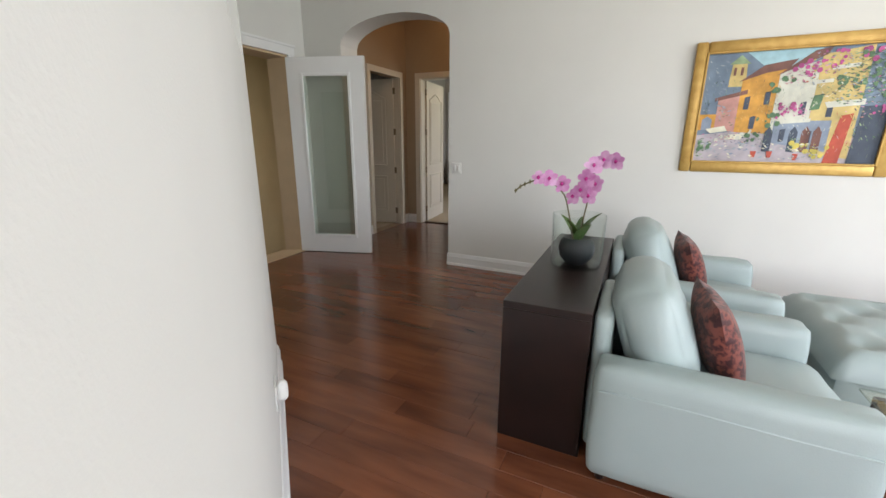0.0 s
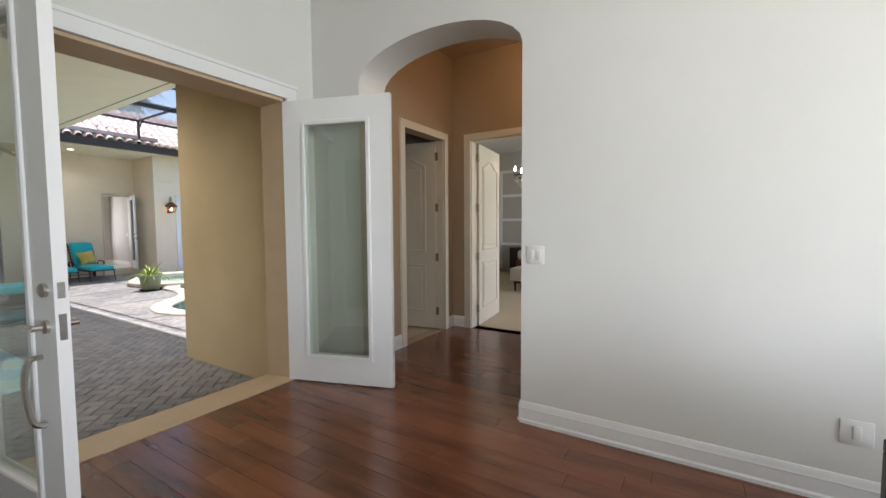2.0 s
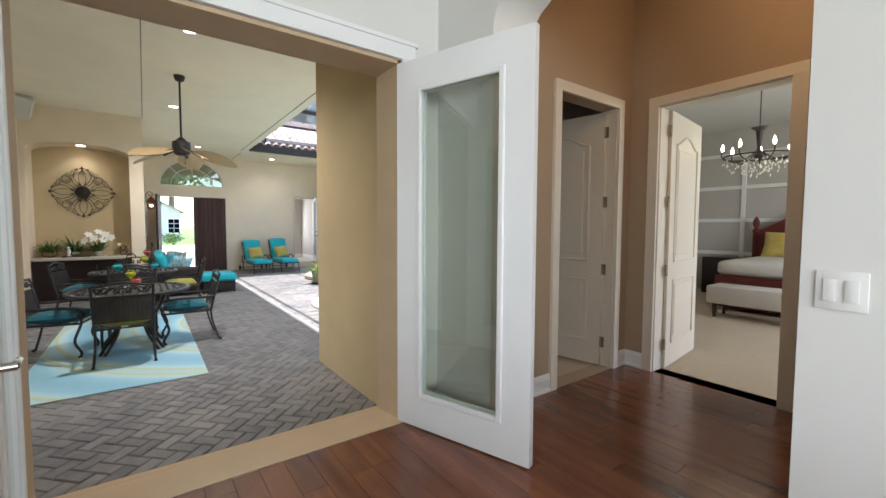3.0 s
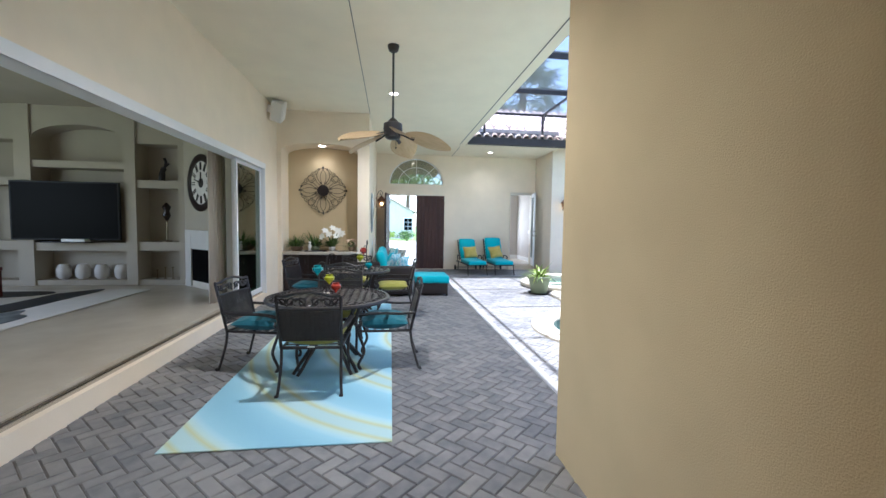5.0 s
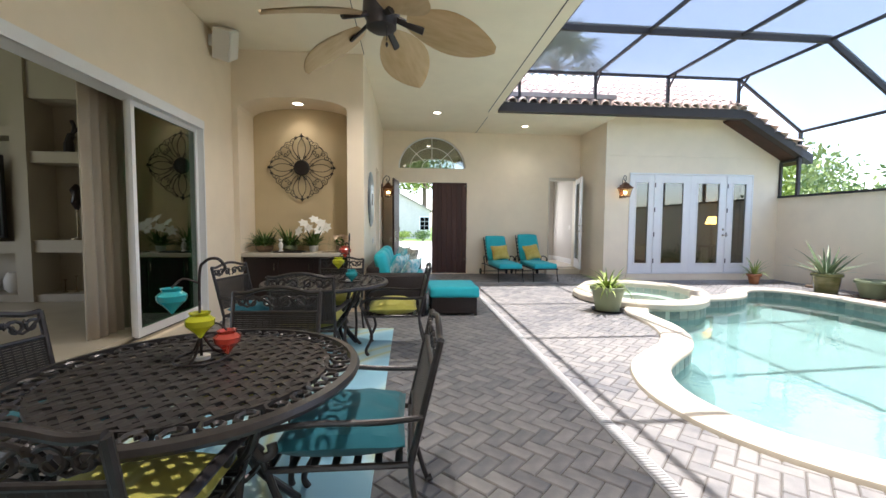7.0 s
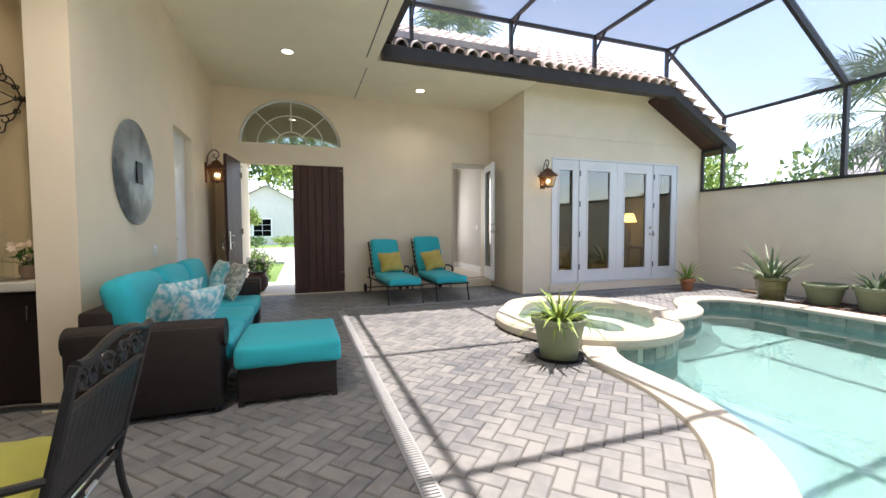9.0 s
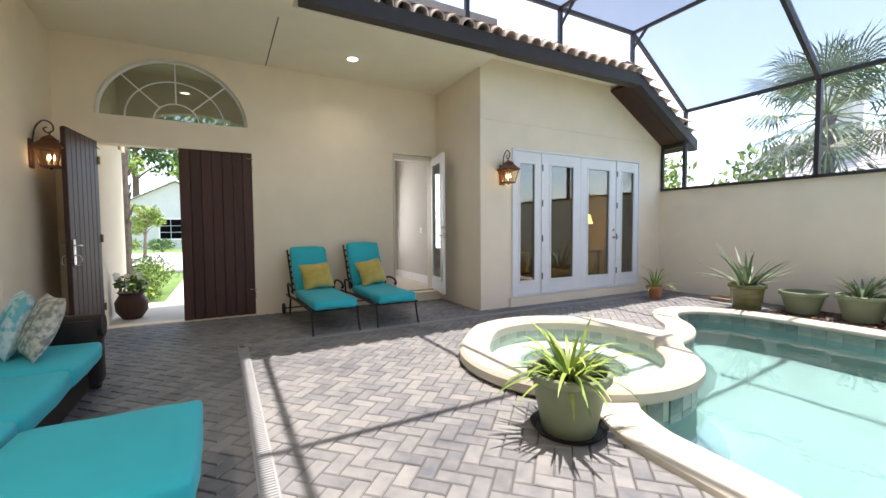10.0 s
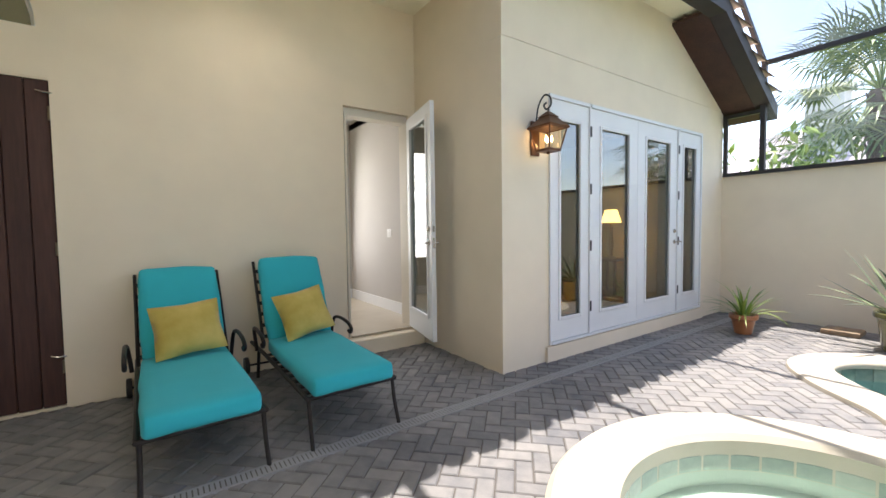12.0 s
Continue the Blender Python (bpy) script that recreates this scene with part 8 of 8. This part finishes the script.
d = thing("potted_plant", pose(-17.95, 3.14, -0.235), "dark urn of white flowers beside the gate", "potted plant")
bm = B()
lathe(bm, [(0.12, 0), (0.20, 0.12), (0.21, 0.25), (0.15, 0.36), (0.18, 0.40), (0.15, 0.40), (0.001, 0.36)], 22, cap=False)
part("urn", bm, "gate_wood", d)
bm = B()
leaf_cloud(bm, rng, (0, 0, 0.52), (0.24, 0.24, 0.16), 160, 0.05)
part("leaves", bm, "leaf", d, kind="stuff", smooth=80)
bm = B()
for _ in range(16):
    flower(bm, (rng.uniform(-0.1, 0.22), rng.uniform(-0.2, 0.2), rng.uniform(0.45, 0.68)), 0.05, rng)
part("flowers", bm, "white_petal", d, smooth=60)


# ---- gardens, palms, neighbours ----
def shrub(name, c, r, n, size, leafm, label):
    bm = B()
    for _ in range(5):
        o = Vector((rng.uniform(-0.35, 0.35) * r[0], rng.uniform(-0.35, 0.35) * r[1], rng.uniform(-0.15, 0.25) * r[2]))
        leaf_cloud(bm, rng, tuple(o + Vector((0, 0, r[2] * 0.9))), tuple(q * rng.uniform(0.55, 0.8) for q in r), n // 5, size)
    d = thing(name, pose(*c), label, "shrub", "garden shrubs")
    part("foliage", bm, leafm, d, kind="stuff", smooth=0)
    bm = B()
    for k in range(4):
        tube(bm, [(0, 0, -0.05), (r[0] * 0.3 * math.cos(k * 1.6), r[1] * 0.3 * math.sin(k * 1.6), r[2] * 0.9)], [0.03, 0.01], 6)
    part("branches", bm, "bark", d)
    return d


GR = -0.62
for x, y, r, lm in ((-20.7, 2.72, 0.55, "leaf_light"), (-22.0, 2.75, 0.62, "leaf_light"), (-23.4, 2.6, 0.75, "leaf_light"), (-20.4, 1.7, 0.6, "leaf"), (-24.2, 2.6, 0.7, "leaf_light"), (-26, 2.3, 0.8, "leaf"), (-21.5, 6.2, 0.7, "leaf")):
    shrub("hedge_shrub", (x, y, GR), (r, r, r * 0.75), 700, 0.05, lm, "clipped green shrub beside the entrance walk")
for k in range(9):
    shrub("flowering_shrub", (-49.0 + 0.4 * (k % 2), -9 + k * 2.3, GR), (1.2, 1.2, 0.7), 500, 0.13, "leaf_light" if k % 2 else "leaf", "low garden shrub in front of the neighbour's house")


def tree(m, h, r, label, n=2600, size=0.16, leafm="leaf"):
    d = thing("tree", m, label, "tree")
    bm = B()
    tube(bm, smooth_curve([(0, 0, -0.1), (0.05, 0, h * 0.3), (-0.03, 0.05, h * 0.6), (0, 0, h * 0.9)], 5), [0.16 * (1 - 0.7 * i / 15) * h / 5 for i in range(16)], 8)
    for k in range(7):
        a, z = k * 2.4, h * (0.42 + 0.06 * k)
        tube(bm, smooth_curve([(0, 0, z), (r * 0.3 * math.cos(a), r * 0.3 * math.sin(a), z + 0.12 * h), (r * 0.7 * math.cos(a), r * 0.7 * math.sin(a), z + 0.2 * h)], 4), [0.05 * h / 5 * (1 - 0.8 * i / 8) for i in range(9)], 6)
    part("trunk", bm, "bark", d)
    bm = B()
    for k in range(16):
        a, q = rng.uniform(0, 6.28), rng.uniform(0.2, 0.85) * r
        leaf_cloud(bm, rng, (q * math.cos(a), q * math.sin(a), h * rng.uniform(0.55, 1.0)), (r * 0.42, r * 0.42, r * 0.30), n // 16, size)
    part("crown", bm, leafm, d, kind="stuff", smooth=0)
    return d


tree(pose(-38, 0.6, GR), 3.0, 1.0, "small round street tree before a white house", 1500, 0.10, "leaf_light")
tree(pose(-74, -5, GR), 17, 9, "large leafy tree behind the neighbour's house", 3000, 0.42)
tree(pose(-76, 6, GR), 16, 9, "large leafy tree behind the neighbour's house", 3000, 0.42, "leaf_light")
tree(pose(-30, -2.4, GR), 7.5, 3.2, "leafy garden tree beside the entrance walk", 3200, 0.20, "leaf_light")
tree(pose(-37, -1.6, GR), 6.5, 2.8, "bright leafy garden tree beyond the entrance walk", 3200, 0.18, "leaf_light")
tree(pose(-62, -18, GR), 11, 6, "large leafy tree along the street", 2600, 0.42)


def fan_palm(m, h, r, fans, label, seed):
    pr = random.Random(seed)
    d = thing("fan_palm", m, label, "palm tree")
    bm = B()
    tube(bm, [(0.02 * math.sin(i * 1.3), 0, h * i / 14) for i in range(15)], [0.17 + 0.025 * (i % 2) for i in range(15)], 10)
    for k in range(70):
        a, z = k * 2.4, h * (0.25 + 0.75 * k / 70)
        tube(bm, [(0.16 * math.cos(a), 0.16 * math.sin(a), z - 0.1), (0.24 * math.cos(a), 0.24 * math.sin(a), z + 0.12)], [0.045, 0.012], 5)
    part("trunk", bm, "bark", d)
    bm, bs = B(), B()
    for k in range(fans):
        az = k * 2.399 + pr.uniform(-0.2, 0.2)
        el = radians(78 - 125 * (k / fans) + pr.uniform(-8, 8))
        L = r * pr.uniform(0.5, 0.62)
        dv = Vector((math.cos(az) * math.cos(el), math.sin(az) * math.cos(el), math.sin(el)))
        base = Vector((0, 0, h))
        tip = base + dv * L + Vector((0, 0, -0.10 * L))
        tube(bs, [base, base + dv * L * 0.5 + Vector((0, 0, 0.03)), tip], [0.022, 0.016, 0.010], 5)
        side = dv.cross(Vector((0, 0, 1)))
        side = side.normalized() if side.length > 0.05 else Vector((1, 0, 0))
        up = side.cross(dv)
        nl = 30
        for j in range(nl):
            a = radians(-125 + 250 * j / (nl - 1))
            ld = (dv * math.cos(a) + side * math.sin(a)).normalized()
            ln = r * 0.52 * (0.62 + 0.38 * math.cos(a * 0.6)) * pr.uniform(0.9, 1.08)
            wv = up.cross(ld).normalized() * 0.024 * r / 2
            m1 = tip + ld * ln * 0.55 + up * 0.03
            e1 = tip + ld * ln + Vector((0, 0, -ln * pr.uniform(0.12, 0.38)))
            v = [bm.verts.new(q) for q in (tip, m1 + wv, e1, m1 - wv)]
            bm.faces.new(v)
    part("stalk_cluster", bs, "palm_leaf", d, kind="stuff")
    part("fronds", bm, "palm_leaf", d, "spiky fan-shaped fronds", kind="stuff", smooth=0)
    return d


fan_palm(pose(-14.9, 17.9, GR), 4.5, 2.2, 32, "tall fan palm beyond the garden wall", 1)
fan_palm(pose(-24.5, 9.8, GR), 8.8, 2.4, 40, "tall fan palm behind the tiled roof", 2)
fan_palm(pose(-11.3, 20.5, GR), 4.4, 2.4, 34, "fan palm in the neighbouring garden", 3)
fan_palm(pose(-23.0, 2.2, GR), 7.0, 2.2, 28, "tall palm beside the entrance walk", 6)
for x, y, rz, rh in ((-17.8, 15.2, 1.6, 1.5), (-16.3, 16.8, 1.7, 1.6), (-19.5, 17.5, 2.0, 1.7), (-21.5, 20, 2.2, 2.0), (-13.3, 15.8, 1.2, 1.25), (-11.0, 15.6, 1.2, 1.3), (-9.0, 16.2, 1.3, 1.35), (-7.0, 16.0, 1.3, 1.35)):
    shrub("garden_shrub", (x, y, GR), (rz, rz, rh * (1.6 if x < -17 else 1.45 if x < -15 else 1.3)), 1300, 0.12, "leaf_light" if x < -15 else "leaf", "dense sunlit green shrub behind the garden wall")


def house(m, w, dpt, eave, ridge, wallm, roofm, label, windows, chimney=None):
    """Gable house; local front along +x, width along y."""
    d = thing("house", m, label, "house")
    bm = B()
    box(bm, -dpt, 0, -w / 2, w / 2, 0, eave)
    prism(bm, [(-w / 2, eave), (w / 2, eave), (0, ridge - 0.1)], "x", -dpt, 0)
    part("wall", bm, wallm, d)
    for s in (-1, 1):
        bm = B()
        n = 14
        for k in range(n):
            f0, f1 = k / n, (k + 1) / n
            y0, y1 = s * (w / 2 + 0.4) * (1 - f0), s * (w / 2 + 0.4) * (1 - f1)
            zz = lambda f: eave - 0.15 + (ridge - eave + 0.15) * f
            q = [(0.4, y0, zz(f0) + 0.05), (-dpt - 0.4, y0, zz(f0) + 0.05), (-dpt - 0.4, y1, zz(f1) + 0.02), (0.4, y1, zz(f1) + 0.02)]
            lo = [bm.verts.new(v) for v in q]
            hi = [bm.verts.new((v[0], v[1], v[2] - 0.08)) for v in q]
            bm.faces.new(lo)
            bm.faces.new(hi[::-1])
            for e0 in range(4):
                bm.faces.new((lo[e0], hi[e0], hi[(e0 + 1) % 4], lo[(e0 + 1) % 4]))
        part("roof", bm, roofm, d, smooth=0)
    for y, z, ww, hh in windows:
        bm = B()
        box(bm, 0.0, 0.06, y - ww / 2 - 0.1, y + ww / 2 + 0.1, z - hh / 2 - 0.1, z + hh / 2 + 0.1)
        win = part("window", bm, "white_paint", d)
        bm = B()
        for i in range(2):
            for j in range(3):
                box(bm, 0.06, 0.075, y - ww / 2 + i * ww / 2 + 0.02, y - ww / 2 + (i + 1) * ww / 2 - 0.02, z - hh / 2 + j * hh / 3 + 0.02, z - hh / 2 + (j + 1) * hh / 3 - 0.02)
        part("pane", bm, "tv_black", win)
    if chimney:
        bm = B()
        x, y, z0, z1 = chimney
        box(bm, x - 0.6, x + 0.6, y - 0.6, y + 0.6, z0, z1)
        box(bm, x - 0.75, x + 0.75, y - 0.75, y + 0.75, z1, z1 + 0.2)
        part("chimney", bm, wallm, d)
    return d


house(pose(-58, 0.5, GR), 11, 10, 3.6, 6.6, "concrete", "grey_shingle", "pale grey house with white windows across the street", ((4.8, 1.9, 1.1, 1.6), (-0.5, 1.9, 1.8, 1.9), (-4.5, 1.9, 1.1, 1.6)))
house(pose(-50, 22, GR), 12, 10, 3.4, 6.0, "concrete", "grey_shingle", "pale house further along the street", ((0, 1.9, 1.4, 1.6), (4, 1.9, 1.2, 1.6)))
house(pose(-6, 31, GR, 0, 0, 0), 13, 15, 2.6, 6.2, "concrete", "grey_shingle", "neighbouring house with a grey tiled roof and chimney", ((0, 1.4, 1.2, 1.2),), (-12.0, -2.5, 4.6, 7.2))

# ---- wood floor ----
fb = bpy.data.objects["floor_base"]
prng = random.Random(21)
bms = B()
W, near = 0.127, 0


def plank_geo(bm, x0, x1, y0, y1, z):
    c = 0.0015
    lo = [(x0, y0), (x1, y0), (x1, y1), (x0, y1)]
    hi = [(x0 + c, y0 + c), (x1 - c, y0 + c), (x1 - c, y1 - c), (x0 + c, y1 - c)]
    a = [bm.verts.new((x, y, -0.012)) for x, y in lo]
    b = [bm.verts.new((x, y, z - 0.0015)) for x, y in lo]
    t = [bm.verts.new((x, y, z)) for x, y in hi]
    bm.faces.new(t)
    for i in range(4):
        j = (i + 1) % 4
        bm.faces.new((b[i], b[j], t[j], t[i]))
        bm.faces.new((a[i], a[j], b[j], b[i]))


for row in range(75):
    y0 = -2.98 + row * W
    y1 = y0 + W - 0.0008
    if y0 > 6.19:
        break
    y1 = min(y1, 6.2)
    xa, xb = (-3.82, 5.48) if y0 < 4.16 else (-3.59, -1.21)
    x = xa - prng.uniform(0, 0.8)
    while x < xb:
        L = prng.choice((0.45, 0.6, 0.75, 0.9, 1.1, 1.25)) * prng.uniform(0.9, 1.1)
        x0, x1 = max(x, xa), min(x + L, xb)
        if x1 - x0 > 0.03:
            z = prng.uniform(-0.0006, 0.0006)
            if 0.6 < y0 < 4.2 and x1 < 0.9 and near < 300:
                near += 1
                bm = B()
                plank_geo(bm, x0, x1, y0, y1, z)
                part("plank", bm, "plank", fb, smooth=0)
            else:
                plank_geo(bms, x0, x1, y0, y1, z)
        x += L + 0.0008
part("planks", bms, "plank", fb, kind="stuff", smooth=0)

# ---- herringbone paving ----
bed_ob = bpy.data.objects["patio_bed"]
U = 0.1
outline = [(p.x + o.x * 0.2, p.y + o.y * 0.2) for p, o in zip(edge, outs)]
c45 = math.sqrt(0.5)


def brick_verts(w, l, h=0.035, c=0.006):
    out = []
    for z, i in ((-h, 0), (-c, 0), (0, c)):
        out += [(-l / 2 + i, -w / 2 + i, z), (l / 2 - i, -w / 2 + i, z), (l / 2 - i, w / 2 - i, z), (-l / 2 + i, w / 2 - i, z)]
    return out


BF = [(8, 9, 10, 11)] + [(k + i, k + (i + 1) % 4, k + 4 + (i + 1) % 4, k + 4 + i) for k in (0, 4) for i in range(4)]
BV = brick_verts(U - 0.007, 2 * U - 0.007)
bme = bpy.data.meshes.new("paver")
bme.from_pydata(BV, [], BF)
bme.materials.append(M["paver"])
verts, faces, count = [], [], 0
brng = random.Random(33)


def paved(x, y):
    if not (-17.25 < x < -4.1):
        return False
    if x > -5.95 and y > 4.15:
        return False
    if y < 0.62 or (x < -13.0 and y < 2.48) or (y > 7.98 and x < -15.78) or y > 12.5:
        return False
    if -12.98 < x < -12.45 and 0.6 < y < 2.5:
        return False
    if x > -15.8 and (y > 11.55 and x > -13.5):
        return False
    if math.hypot(x - SX, y - SY) < RO - 0.06 or inside(x, y, outline):
        return False
    return True


R = 190
for i in range(-R, R):
    for j in range(-R, R):
        k = (i - j) % 4
        if k == 0:
            cx, cy, rot = (i + 1) * U, (j + 0.5) * U, 45
        elif k == 3:
            cx, cy, rot = (i + 0.5) * U, (j + 1) * U, 135
        else:
            continue
        x, y = -10.5 + (cx - cy) * c45, 6.0 + (cx + cy) * c45
        if not paved(x, y):
            continue
        z = PATIO + brng.uniform(-0.002, 0.0015)
        tx, ty = brng.uniform(-0.5, 0.5), brng.uniform(-0.5, 0.5)
        m = pose(x, y, z, tx, ty, rot + brng.uniform(-0.6, 0.6))
        if -10.2 < x < -6.6 and 3.06 < y < 4.46 and count < 300:
            count += 1
            part("paver", bme, None, bed_ob, m=m)
        else:
            b = len(verts)
            verts += [tuple(m @ Vector(v)) for v in BV]
            faces += [tuple(b + q for q in f) for f in BF]
me = bpy.data.meshes.new("pavers")
me.from_pydata(verts, [], faces)
me.materials.append(M["paver"])
part("pavers", me, None, bed_ob, kind="stuff")
